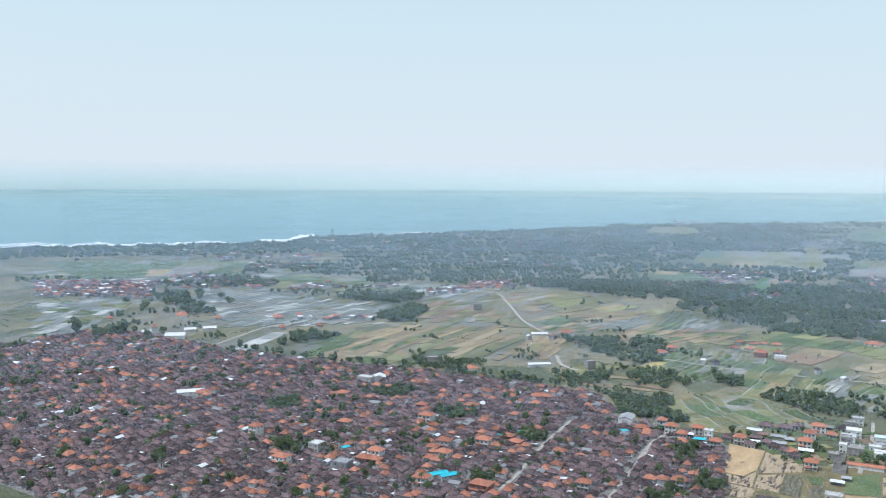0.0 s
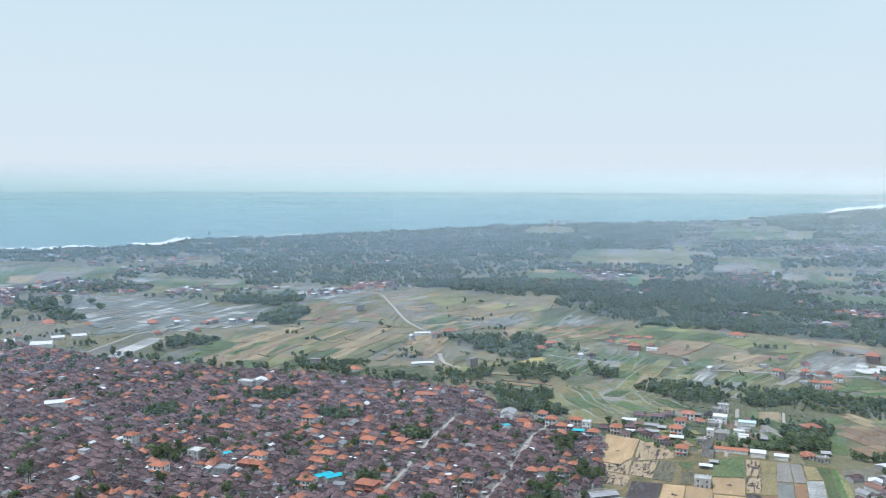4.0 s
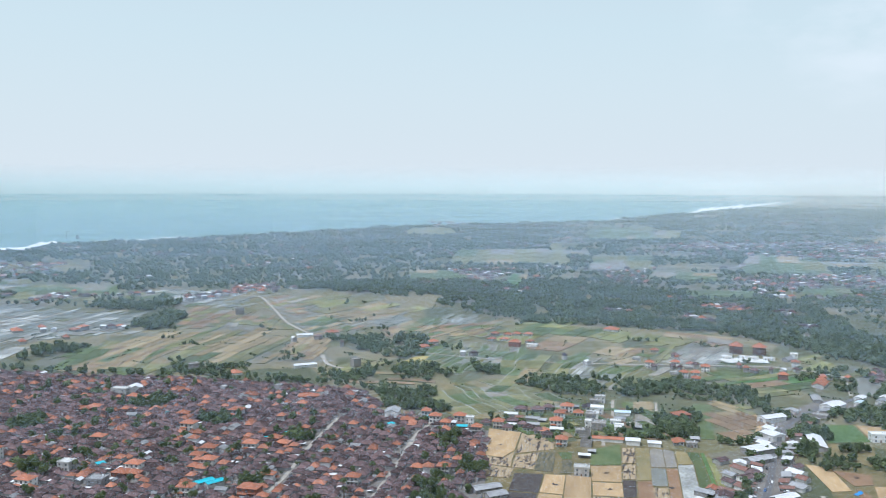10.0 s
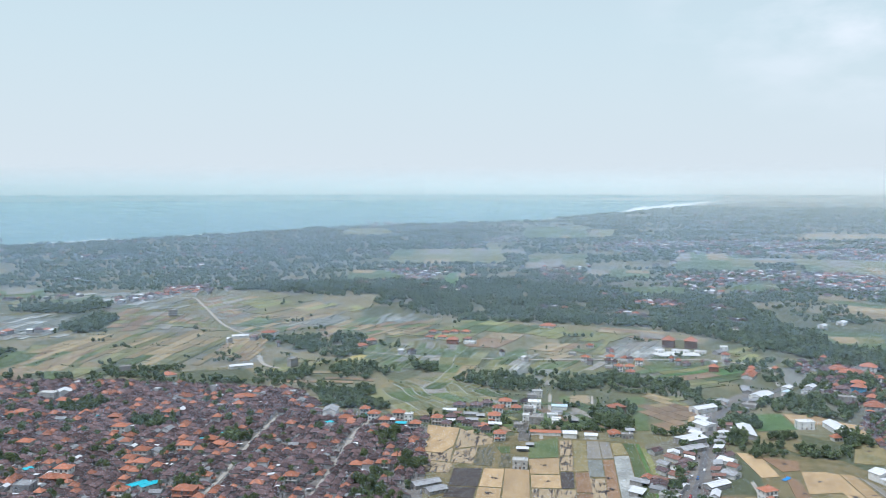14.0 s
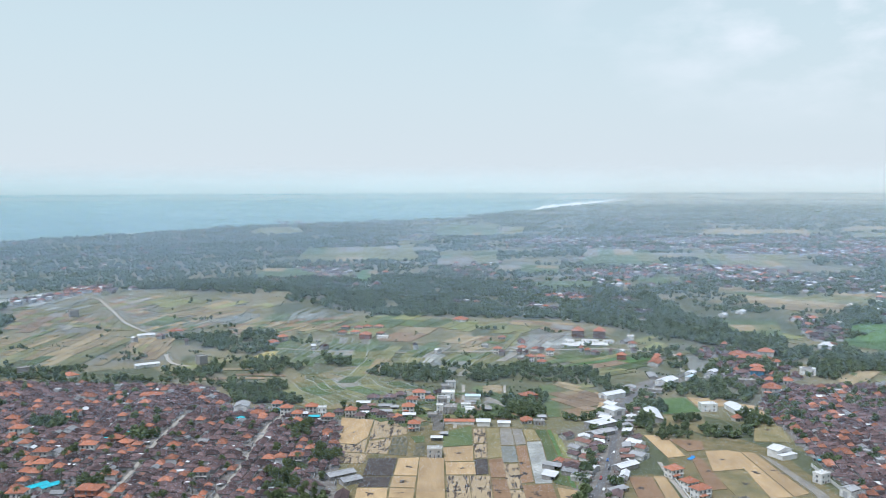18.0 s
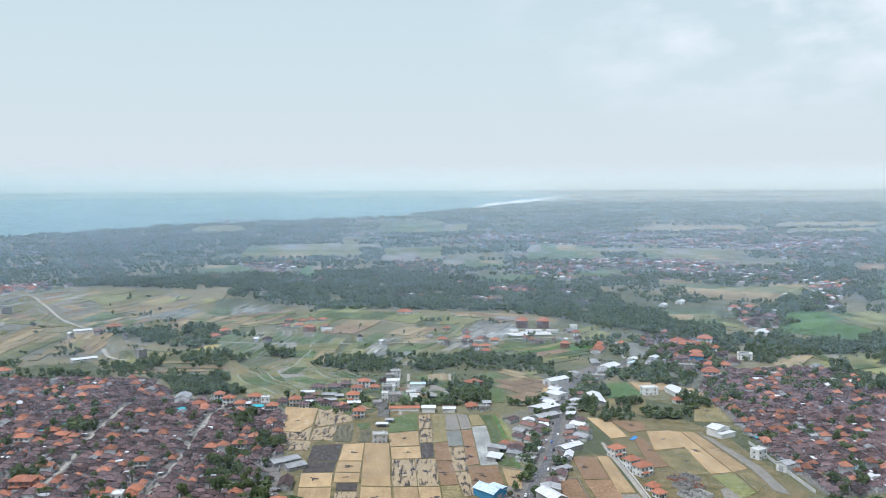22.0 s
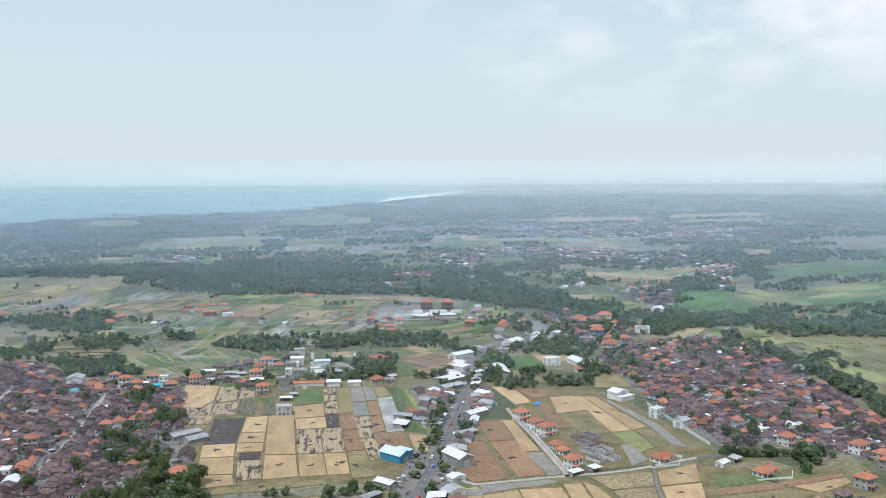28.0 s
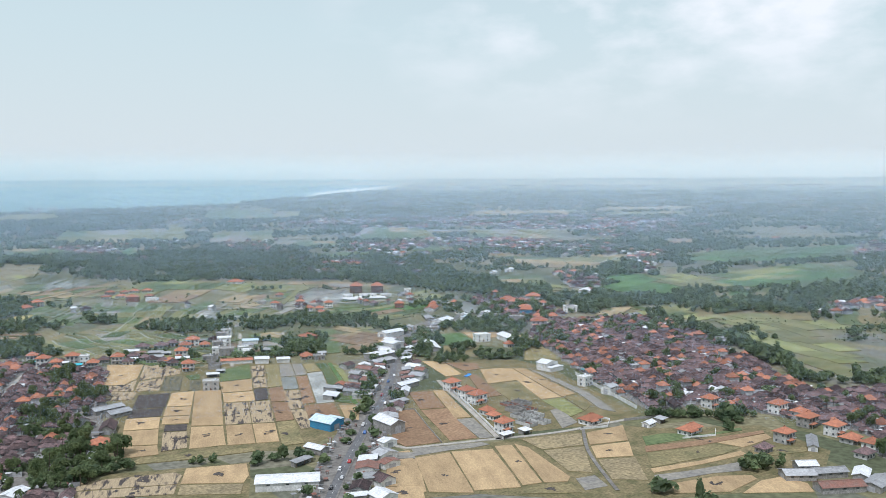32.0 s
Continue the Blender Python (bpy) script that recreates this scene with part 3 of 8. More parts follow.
def ash(x, y, r, z, rnd, field):
    """A ragged patch of burnt straw: a few torn tongues of ash and stalks, lying on a plot."""
    g = Geo()
    for k in range(6):
        t, q = rnd.uniform(0, 6.28), r * rnd.random()
        a, b, turn = r * rnd.uniform(0.35, 0.8), r * rnd.uniform(0.15, 0.4), rnd.uniform(0, 3.14)
        ring = []
        for i in range(9):
            w = rnd.uniform(0.6, 1.15)
            u, v = a * w * math.cos(i * 0.698), b * w * math.sin(i * 0.698)
            ring.append((x + q * math.cos(t) + u * math.cos(turn) - v * math.sin(turn), y + q * math.sin(t) + u * math.sin(turn) + v * math.cos(turn)))
        h = ground_z(x, y) + z + 0.01 * k
        g.add([(u, v, h) for u, v in ring] + [(u, v, h - 0.06) for u, v in ring], [tuple(range(9))] + [(i, i + 9, (i + 1) % 9 + 9, (i + 1) % 9) for i in range(9)])
    return part("ash_patch", g, M_BLACK, field, "ragged black patch of burnt straw")


def column(front_l, front_r, back_l, back_r, pieces, label, bund=0.45):
    """A strip of plots from front to back; pieces are (share of the length, kind)."""
    total, at = sum(p for p, _ in pieces), 0.0
    field = tagged(part("field", slab(Geo(), ccw([front_l, front_r, back_r, back_l]), 0.10 + 0.006 * (LAID[0] % 20)), M_GRASS, None, label), category="field", group="farm fields", kind="structure")
    for share, kind in pieces:
        a, at = at / total, at + share
        b = at / total
        plot(kind, [lerp(front_l, back_l, a), lerp(front_r, back_r, a), lerp(front_r, back_r, b), lerp(front_l, back_l, b)], bund, field)
    return field


STRAW_LABEL = "strip of harvested rice plots with grassy bunds"
# the plots round the main road and before the villages
plot("straw", [(104.9, 741.9), (130.6, 727.0), (116.5, 676.8), (103.7, 659.0), (91.1, 666.3)], 0.4)
plot("burnt", [(130.6, 724.5), (159.0, 718.2), (148.4, 676.1), (115.8, 668.6)], 0.4)
plot("burnt", [(90.8, 664.4), (103.4, 657.2), (115.8, 672.9), (106.3, 635.9), (86.1, 645.6)], 0.4)
plot("burnt", [(115.1, 664.8), (135.2, 670.4), (122.3, 628.5), (107.0, 635.5)], 0.4)
plot("ashy", [(135.6, 670.2), (148.4, 669.5), (135.4, 621.0), (122.3, 626.6)], 0.4)
plot("ashy", [(149.0, 649.0), (157.0, 648.6), (148.3, 615.5), (140.2, 618.9)], 0.4)
plot("green", [(149.4, 669.4), (161.3, 668.7), (157.0, 650.5), (149.4, 650.8)], 0.4)
plot("burnt", [(85.5, 644.0), (108.4, 632.7), (101.8, 610.9), (80.2, 618.0)], 0.4)
plot("black", [(106.9, 622.4), (127.9, 617.8), (116.1, 578.8), (96.1, 585.4)], 0.4)
plot("black", [(95.2, 584.3), (115.4, 577.6), (108.8, 557.7), (88.8, 563.2)], 0.4)
plot("straw", [(128.6, 617.4), (143.6, 614.4), (132.3, 574.5), (117.0, 579.9)], 0.4)
plot("straw", [(116.4, 578.7), (132.0, 573.0), (125.6, 551.1), (109.7, 557.2)], 0.4)
plot("straw", [(88.2, 562.0), (108.5, 556.4), (101.9, 529.8), (82.1, 535.7)], 0.4)
plot("straw", [(81.9, 534.5), (101.7, 528.6), (94.5, 496.8), (75.3, 504.1)], 0.4)
plot("straw", [(75.1, 503.0), (94.3, 495.7), (91.2, 477.7), (70.5, 480.6)], 0.4)
plot("straw", [(109.4, 555.8), (125.3, 549.8), (120.3, 532.0), (104.6, 538.1)], 0.4)
plot("black", [(106.2, 535.8), (119.4, 531.0), (115.3, 516.8), (102.5, 521.4)], 0.4)
plot("burnt", [(101.9, 520.4), (115.3, 515.4), (107.4, 482.2), (93.0, 482.3)], 0.4)
plot("straw", [(144.0, 614.2), (160.9, 608.3), (137.4, 517.9), (119.7, 525.2)], 0.4)
plot("straw", [(119.4, 524.0), (137.1, 516.7), (127.5, 476.7), (107.5, 479.8)], 0.4)
plot("green", [(177.1, 673.4), (205.6, 686.1), (190.8, 633.9), (167.0, 634.9)], 0.4)
plot("straw", [(166.5, 633.1), (190.6, 631.9), (180.0, 595.3), (159.0, 599.8)], 0.4)
plot("straw", [(158.9, 598.0), (179.9, 593.5), (173.0, 566.5), (152.3, 571.5)], 0.4)
plot("burnt", [(152.2, 569.8), (167.4, 566.2), (153.5, 512.9), (138.3, 517.4)], 0.4)
plot("burnt", [(167.7, 566.0), (181.3, 561.7), (166.4, 508.4), (153.8, 512.8)], 0.4)
plot("straw", [(138.3, 516.0), (153.1, 511.7), (142.9, 471.5), (127.8, 475.3)], 0.4)
plot("straw", [(153.4, 511.6), (166.3, 507.1), (155.7, 467.9), (143.2, 471.4)], 0.4)
plot("burnt", [(204.2, 677.0), (214.2, 676.1), (202.8, 635.7), (192.7, 637.2)], 0.4)
plot("burnt", [(192.1, 635.4), (202.2, 633.9), (192.0, 600.1), (182.4, 601.7)], 0.4)
plot("black", [(181.9, 600.0), (191.4, 598.5), (181.6, 565.0), (172.2, 565.2)], 0.4)
plot("olive", [(215.4, 675.5), (225.3, 672.3), (202.7, 597.9), (192.1, 598.1)], 0.4)
plot("soil", [(191.6, 596.4), (202.5, 596.1), (191.4, 554.2), (180.5, 557.0)], 0.4)
plot("soil", [(180.0, 555.5), (191.2, 552.5), (178.7, 507.2), (167.7, 509.1)], 0.4)
plot("olive", [(167.3, 507.9), (178.6, 505.8), (166.8, 457.9), (154.0, 459.2)], 0.4)
plot("grey", [(225.7, 672.0), (234.8, 669.3), (222.3, 624.5), (211.3, 626.5)], 0.4)
plot("water", [(210.7, 624.6), (221.6, 622.7), (210.0, 583.9), (199.1, 586.3)], 0.4)
plot("burnt", [(198.3, 582.9), (208.8, 580.7), (194.3, 530.7), (184.5, 531.5)], 0.4)
plot("burnt", [(184.3, 530.0), (194.1, 529.2), (182.2, 485.3), (175.0, 485.3)], 0.4)
plot("grey", [(235.2, 669.0), (242.4, 664.9), (231.2, 623.8), (222.7, 624.3)], 0.4)
plot("soil", [(222.0, 622.5), (230.5, 622.0), (205.7, 540.8), (196.9, 540.8), (209.2, 580.5)], 0.4)
plot("soil", [(196.2, 537.8), (216.5, 534.6), (206.4, 497.3), (186.5, 501.3)], 0.4)
plot("wet", [(233.3, 629.4), (245.4, 629.3), (217.4, 535.8), (205.6, 537.5)], 0.4)
plot("olive", [(243.2, 664.4), (251.6, 662.1), (245.8, 631.4), (234.4, 631.0)], 0.4)
plot("green", [(252.4, 661.6), (261.2, 659.1), (225.9, 525.8), (218.1, 535.4), (246.1, 628.9)], 0.4)
plot("lush", [(262.0, 658.6), (264.8, 657.0), (228.6, 520.9), (226.5, 525.5)], 0.4)
plot("yellow", [(262.6, 648.1), (265.7, 641.4), (241.5, 546.8), (230.8, 523.0), (232.8, 532.1)], 0.4)
plot("straw", [(216.9, 527.6), (228.4, 517.7), (213.0, 486.1), (207.7, 495.0)], 0.4)
plot("green", [(313.4, 809.1), (330.6, 806.7), (288.2, 692.1), (276.9, 692.9)], 0.4)
plot("straw", [(260.3, 824.1), (277.5, 823.0), (264.5, 783.4), (248.2, 784.5)], 0.4)
plot("grey", [(247.8, 783.0), (264.1, 782.0), (244.2, 711.5), (227.1, 712.4)], 0.4)
plot("green", [(247.0, 822), (258.6, 822.5), (247.0, 784.5), (236.5, 785)], 0.4)
plot("soil", [(238.3, 497.4), (254.5, 492.9), (234.3, 420.6), (213.2, 423.0), (211.6, 436.0)], 0.4)
plot("soil", [(272.3, 534.7), (288.0, 529.4), (274.3, 484.8), (257.7, 489.5)], 0.4)
plot("soil", [(257.3, 488.1), (273.9, 483.4), (256.3, 416.7), (239.8, 419.9)], 0.4)
plot("straw", [(289.5, 530.5), (296.8, 528.1), (276.7, 457.0), (266.5, 459.8)], 0.4)
plot("grey", [(265.9, 457.3), (276.7, 455.5), (265.0, 412.9), (256.8, 415.1)], 0.4)
plot("straw", [(330.9, 623.8), (345.8, 615.2), (334.3, 564.3), (319.7, 563.9)], 0.4)
plot("soil", [(343.7, 608.8), (367.2, 595.2), (356.4, 574.5), (341.5, 573.8)], 0.4)
plot("soil", [(340.2, 569.9), (342.4, 555.2), (323.9, 493.9), (310.2, 494.7)], 0.4)
plot("straw", [(355.3, 572.8), (373.7, 569.3), (361.0, 527.3), (334.3, 528.2)], 0.4)
plot("straw", [(372.9, 567.3), (379.1, 563.8), (356.4, 469.9), (341.1, 471.6), (355.2, 518.2)], 0.4)
plot("olive", [(331.5, 523.8), (358.9, 524.3), (340.1, 472.2), (320.4, 474.9)], 0.4)
plot("grey", [(328.8, 445.5), (337.8, 448.4), (326.6, 413.8), (310.2, 408.0)], 0.4)
plot("straw", [(379.9, 563.3), (388.0, 558.7), (370.6, 472.6), (357.1, 469.5)], 0.4)
plot("yellow", [(339.4, 469.2), (356.1, 468.3), (346.0, 432.6), (330.9, 426.0)], 0.4)
plot("olive", [(357.8, 469.1), (371.3, 470.3), (357.7, 440.2), (347.5, 433.3)], 0.4)
plot("grey", [(389.5, 555.4), (391.2, 540.5), (381.1, 470.2), (363.2, 421.1), (358.9, 431.4), (373.3, 472.9)], 0.4)
plot("grey", [(213.5, 418.2), (231.5, 413.8), (254.5, 409.0), (256.4, 403.1), (244.9, 402.6), (230.7, 404.9), (209.5, 405.8)], 0.4)
plot("straw", [(198.4, 417.7), (212.3, 416.5), (208.3, 405.4), (195.8, 408.2)], 0.4)
plot("straw", [(194.2, 406.9), (207.4, 403.7), (199.5, 377.5), (189.1, 354.3), (176.8, 359.6), (188.2, 388.8)], 0.4)
plot("straw", [(208.2, 403.3), (229.2, 402.3), (212.4, 353.4), (207.9, 341.9), (189.8, 353.9)], 0.4)
plot("straw", [(230.3, 402.9), (252.8, 395.8), (239.0, 355.0), (231.7, 337.1), (209.5, 344.5)], 0.4)
plot("straw", [(256.4, 399.6), (266.0, 396.5), (244.1, 337.2), (233.5, 338.7)], 0.4)
plot("straw", [(268.2, 397.6), (271.3, 388.7), (261.1, 336.8), (256.1, 332.2), (244.8, 336.7)], 0.4)
plot("stubble", [(276.4, 402.7), (314.3, 395.1), (300.6, 375.5), (275.1, 380.7)], 0.4)
plot("stubble", [(274.5, 378.8), (299.3, 373.9), (288.8, 357.3), (274.8, 336.6), (265.5, 344.8)], 0.4)
plot("olive", [(230.8, 335.8), (256.3, 329.3), (252.4, 316.6), (226.6, 329.6)], 0.4)
plot("straw", [(316.3, 393.9), (346.4, 395.5), (327.9, 369.6), (303.1, 374.1)], 0.4)
plot("straw", [(302.1, 372.3), (326.7, 367.8), (311.4, 346.6), (291.2, 353.8)], 0.4)
plot("stubble", [(290.5, 352.0), (310.7, 344.8), (291.5, 313.9), (276.7, 324.1)], 0.4)
plot("grey", [(261.8, 334.5), (273.7, 333.4), (269.3, 317.5), (255.2, 318.5)], 0.4)
plot("green", [(339.2, 371.8), (354.6, 370.7), (375.7, 356.1), (403.5, 356.0), (399.8, 351.4), (329.7, 357.7)], 0.4)
plot("soil", [(327.4, 356.7), (361.1, 350.6), (410.4, 345.4), (406.6, 341.0), (356.8, 342.2), (321.1, 348.8)], 0.4)
plot("olive", [(320.0, 347.2), (355.8, 340.4), (364.6, 340.1), (371.8, 327.8), (355.5, 324.8), (305.9, 327.7)], 0.4)
plot("straw", [(367.8, 341.9), (406.3, 339.9), (402.2, 332.1), (379.1, 328.4), (373.2, 328.2)], 0.4)
plot("straw", [(304.0, 326.9), (337.2, 323.3), (367.9, 324.4), (366.5, 318.5), (331.8, 318.1), (300.7, 320.9)], 0.4)
plot("grey", [(298.3, 318.4), (320.3, 314.6), (353.0, 311.1), (342.7, 300.9), (326.4, 305.3), (292.9, 309.4)], 0.4)
plot("straw", [(297.5, 305.0), (326.3, 301.5), (341.6, 293.8), (339.4, 288.5), (313.4, 282.0), (288.8, 294.3)], 0.4)
plot("straw", [(338.2, 286.4), (351.7, 285.2), (355.6, 271.9), (348.0, 262.3), (316.9, 278.3)], 0.4)
plot("olive", [(374.3, 324.2), (393.1, 319.2), (405.4, 309.8), (398.1, 304.9), (363.3, 312.7)], 0.4)
plot("burnt", [(47.8, 452.5), (92.5, 443.3), (94.7, 437.1), (89.2, 425.2), (43.7, 440.4)], 0.4)
plot("straw", [(97.9, 447.2), (128.1, 439.3), (123.8, 420.6), (117.9, 410.7), (89.9, 424.8)], 0.4)
plot("burnt", [(43.5, 438.7), (89.0, 424.4), (84.9, 411.8), (39.9, 429.0)], 0.4)
plot("stubble", [(89.6, 423.2), (117.5, 409.2), (112.2, 396.3), (85.0, 410.1)], 0.4)
plot("olive", [(80.5, 476.5), (91.2, 473.6), (106.8, 474.5), (140.7, 464.4), (138.5, 457.5), (102.5, 461.3), (71.9, 468.2)], 0.4)
# rough grass between and round the plots
for ring in ([(71, 478), (106, 734), (152, 694), (185, 699), (233, 674), (270, 662), (231, 518), (216, 483), (204, 469), (186, 465), (163, 447), (126, 463)],
             [(166, 355), (212, 413), (262, 406), (312, 403), (349, 393), (360, 380), (418, 354), (410, 300), (356, 266), (262, 298), (210, 340)],
             [(262, 418), (318, 562), (345, 626), (402, 590), (405, 546), (373, 409), (356, 404), (316, 408)], [(46, 440), (62, 458), (130, 441), (122, 414), (113, 388), (84, 404)],
             [(213, 422), (240, 420), (262, 420), (300, 530), (290, 536), (268, 536), (246, 504)]):
    tagged(part("field", slab(Geo(), ccw(ring), 0.085), M_GRASS, None, "rough dry grass between the rice plots"), category="field", group="farm fields", kind="structure")
# fields below the nearest bend of the road
column((166.6, 355.6), (184.8, 347.2), (200.2, 418.6), (212.8, 411.6), [(12, "straw"), (30, "straw"), (8, "grey")], STRAW_LABEL)
column((140, 287), (210, 266), (160, 335), (225, 318), [(20, "soil"), (22, "straw")], STRAW_LABEL)
column((211.4, 264.6), (287, 245), (226, 318), (277.2, 288), [(20, "straw"), (22, "straw")], STRAW_LABEL)
plot("lush", [(403.1, 727.9), (428.5, 726.2), (415.3, 674.2), (377.4, 675.4)], 0.8)
plot("olive", [(376.2, 672.7), (413.9, 670.8), (380.6, 608.4), (361.7, 643.7)], 0.8)
plot("straw", [(430.0, 726.2), (463.5, 710.7), (449.0, 684.3), (420.0, 689.3)], 0.8)
plot("straw", [(462.6, 693.4), (480.0, 674.2), (468.5, 648), (453.5, 652)], 0.8)
plot("olive", [(467.5, 645.5), (452.5, 650.0), (405.3, 584.1), (431.5, 571.7)], 0.8)
plot("olive", [(84, 772.8), (151.2, 770), (187.6, 826), (156.8, 876.4), (86.8, 924), (56, 833)], 1.0)
plot("straw", [(326.2, 701.4), (352.8, 732.2), (359.8, 778.4), (329, 778.4), (351.4, 744.8)], 0.8)


def paddies(poly, angle, du, dv, weights, seed, label, warp=3.0, bund=0.5, keep=0.97, banks=None, even=False, lift=0.0):
    """Terraced rice land: narrow plots in bending rows, each plot drawn in from its bund, joined by kind."""
    rnd = random.Random(seed)
    c, s = math.cos(radians(angle)), math.sin(radians(angle))
    us = [x * c + y * s for x, y in poly]
    vs = [-x * s + y * c for x, y in poly]
    field = tagged(new("rice_land"), label, "rice field", kind="stuff")
    out, base = {}, Geo()
    if banks == M_WET_SKY:
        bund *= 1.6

    def spot(u, v):
        u += warp * math.sin(v / 31 + seed) + 0.5 * warp * math.sin(v / 13 + u / 40)
        v += warp * 1.2 * math.sin(u / 37 + 2 * seed)
        return (u * c - v * s, u * s + v * c)

    u = min(us)
    while u < max(us):
        wu = du * rnd.uniform(0.6, 1.5)
        v = min(vs) + rnd.uniform(-dv, 0)
        while v < max(vs):
            wv = dv * rnd.uniform(0.5, 1.6)
            x, y = spot(u + wu / 2, v + wv / 2)
            if inside(x, y, poly) and rnd.random() < keep:
                q = noise.noise((x / 55, y / 55, seed))
                pick = (rnd.random() * 0.45 + min(1, max(0, (q + 0.5) / 1.0)) * 0.55) * sum(w for _, w in weights)
                for kind, w in weights:
                    pick -= w
                    if pick <= 0:
                        break
                k = 3
                ring = [spot(u + bund, v + bund + (wv - 2 * bund) * i / k) for i in range(k + 1)] + [spot(u + wu - bund, v + bund + (wv - 2 * bund) * i / k) for i in range(k, -1, -1)]
                slab(base, ccw([spot(u, v), spot(u, v + wv), spot(u + wu, v + wv), spot(u + wu, v)]), 0.36 + lift, 0.4)
                slab(out.setdefault(kind, Geo()), ccw(ring), 0.5 + lift + rnd.uniform(0, 0.12), 0.7)
            v += wv
        u += wu
    tagged(part("bunds", base, banks or M_BUND, field, "plot bunds, wet ones painted pale with sky reflection" if banks else "dark grassy bunds"), kind="stuff")
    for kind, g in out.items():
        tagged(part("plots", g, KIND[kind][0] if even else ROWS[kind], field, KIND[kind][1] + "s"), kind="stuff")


WET = (("wet", 4), ("water", 3), ("grey", 2), ("olive", 1.6))
HALFWET = (("green", 3), ("wet", 0.8), ("water", 2.5), ("olive", 2), ("grey", 1))
RICE = (("green", 4), ("yellow", 1.2), ("olive", 2), ("water", 0.7), ("lush", 0.8))
POND = (("wet", 1),)
FURROW = (("olive", 4), ("stubble", 3), ("green", 1.4), ("soil", 0.8), ("straw", 0.5), ("yellow", 0.8))
STRIPE = (("olive", 3), ("straw", 0.7), ("stubble", 1.5), ("soil", 1.2), ("green", 4), ("yellow", 0.8))
TAN = (("straw", 3), ("stubble", 3), ("soil", 1.5), ("olive", 1))
BROWN = (("stubble", 3), ("soil", 2), ("olive", 2.5), ("grey", 1.5), ("green", 1))
HILL = (("olive", 3), ("yellow", 1.2), ("straw", 0.6), ("stubble", 1), ("green", 1.5))
HILLGREEN = (("green", 3), ("yellow", 2), ("olive", 2), ("lush", 0.8))
DARKWET = (("green", 5), ("olive", 2.4), ("grey", 1.0), ("water", 1.2), ("lush", 0.6))
DARK = (("green", 4), ("soil", 1.6), ("olive", 2), ("lush", 0.8))
YELLOW = (("yellow", 4), ("olive", 2), ("green", 1))
RIPE = (("yellow", 4), ("olive", 4), ("stubble", 0.8), ("green", 0.8))
GREY = (("grey", 3), ("wet", 1), ("water", 1.5))
GOLD = (("gold", 1),)
paddies([(-794, 1621), (-685, 1642), (-556, 1514), (-410, 1481), (-359, 1441), (-333, 1268), (-428, 1235), (-531, 1206), (-610, 1301), (-688, 1381)], -16, 11.2, 37.8, WET, 101, "flooded grey paddies with grassy bunds", 3.0, 0.8, 1.0, M_BUND)
paddies([(-1524, 2130), (-1404, 2282), (-916, 2124), (-832, 1968), (-815, 1858), (-1024, 1817), (-1321, 1845)], -29, 34, 90, RICE, 102, "broad green rice land before the shore", 4, 0.5, 1.0, M_GRASS)
paddies([(-1305, 1823), (-1018, 1807), (-781, 1841), (-849, 1708), (-1059, 1657), (-1185, 1653)], -36, 19.2, 54, HALFWET, 103, "wet paddies and green plots beside a hamlet", 3.0, 0.5, 1.0, M_GRASS)
paddies([(-991, 1381), (-899, 1405), (-846, 1445), (-762, 1273), (-741, 1199), (-730, 1086), (-770, 1070)], 13, 14.4, 36, HALFWET, 104, "half-flooded green paddies beside the village", 3.0, 0.5, 1.0, M_GRASS)
paddies([(-677, 1711), (-675, 1874), (-544, 1788), (-588, 1633)], -26, 14, 60, RICE, 105, "green rice plots at the wood", 3.0, 0.5, 1.0, M_GRASS)
paddies([(-766, 1844), (-802, 2029), (-718, 1965), (-697, 1835)], -2, 15, 36, WET, 106, "flooded plots at the wood", 3.0, 0.5, 1.0, M_GRASS)
paddies([(-549, 1725), (-470, 1791), (-375, 1747), (-345, 1604), (-499, 1640)], -26, 19.2, 45, HALFWET, 107, "wet plots below the wood", 3.0, 0.5, 1.0, M_GRASS)
paddies([(-469, 1039), (-483, 1117), (-454, 1167), (-438, 1104), (-440, 1052)], -3, 30, 60, POND, 108, "flooded plot painted pale for its sky reflection", 3.0, 0.5, 1.0, M_GRASS)
paddies([(-345, 993), (-379, 1140), (-362, 1188), (-288, 1156), (-212, 1017), (-248, 994), (-292, 1003)], 2, 17.6, 45, STRIPE, 109, "rough green plots at the village edge", 3.0, 0.5, 0.97, M_BUND)
paddies([(-357, 1080), (-329, 1185), (-271, 1297), (-171, 1264), (-95, 1229), (-114, 1075), (-156, 1068), (-168, 1020), (-217, 1050), (-287, 1053), (-321, 1042)], -16, 11, 120, FURROW, 110, "long striped fields of stubble, earth and grass", 1.5, 0.5, 1.0, M_BUND)
paddies([(-112, 1075), (-61, 1064), (-47, 1200), (-94, 1220)], -10, 6.2, 54, TAN, 111, "striped harvested field in rows of straw and earth", 1.0, 0.5, 1.0, M_SOIL)
paddies([(-292, 1362), (-295, 1507), (-214, 1484), (-146, 1401), (-106, 1273), (-190, 1310), (-252, 1305)], -7, 14.4, 30.6, BROWN, 112, "brown and olive plots on rolling ground", 3.0, 0.5, 0.95, M_BUND)
paddies([(-398, 1745), (-321, 1754), (-233, 1635), (-253, 1559), (-324, 1561), (-358, 1612)], -21, 13.8, 39.6, WET, 113, "flooded paddies below the hamlet", 3.0, 0.5, 1.0, M_GRASS)
paddies([(-317, 1542), (-251, 1548), (-214, 1588), (-180, 1521), (-205, 1486), (-291, 1512)], -45, 12.8, 32.4, HALFWET, 114, "wet stubble plots beside the track", 3.0, 0.5, 1.0, M_GRASS)
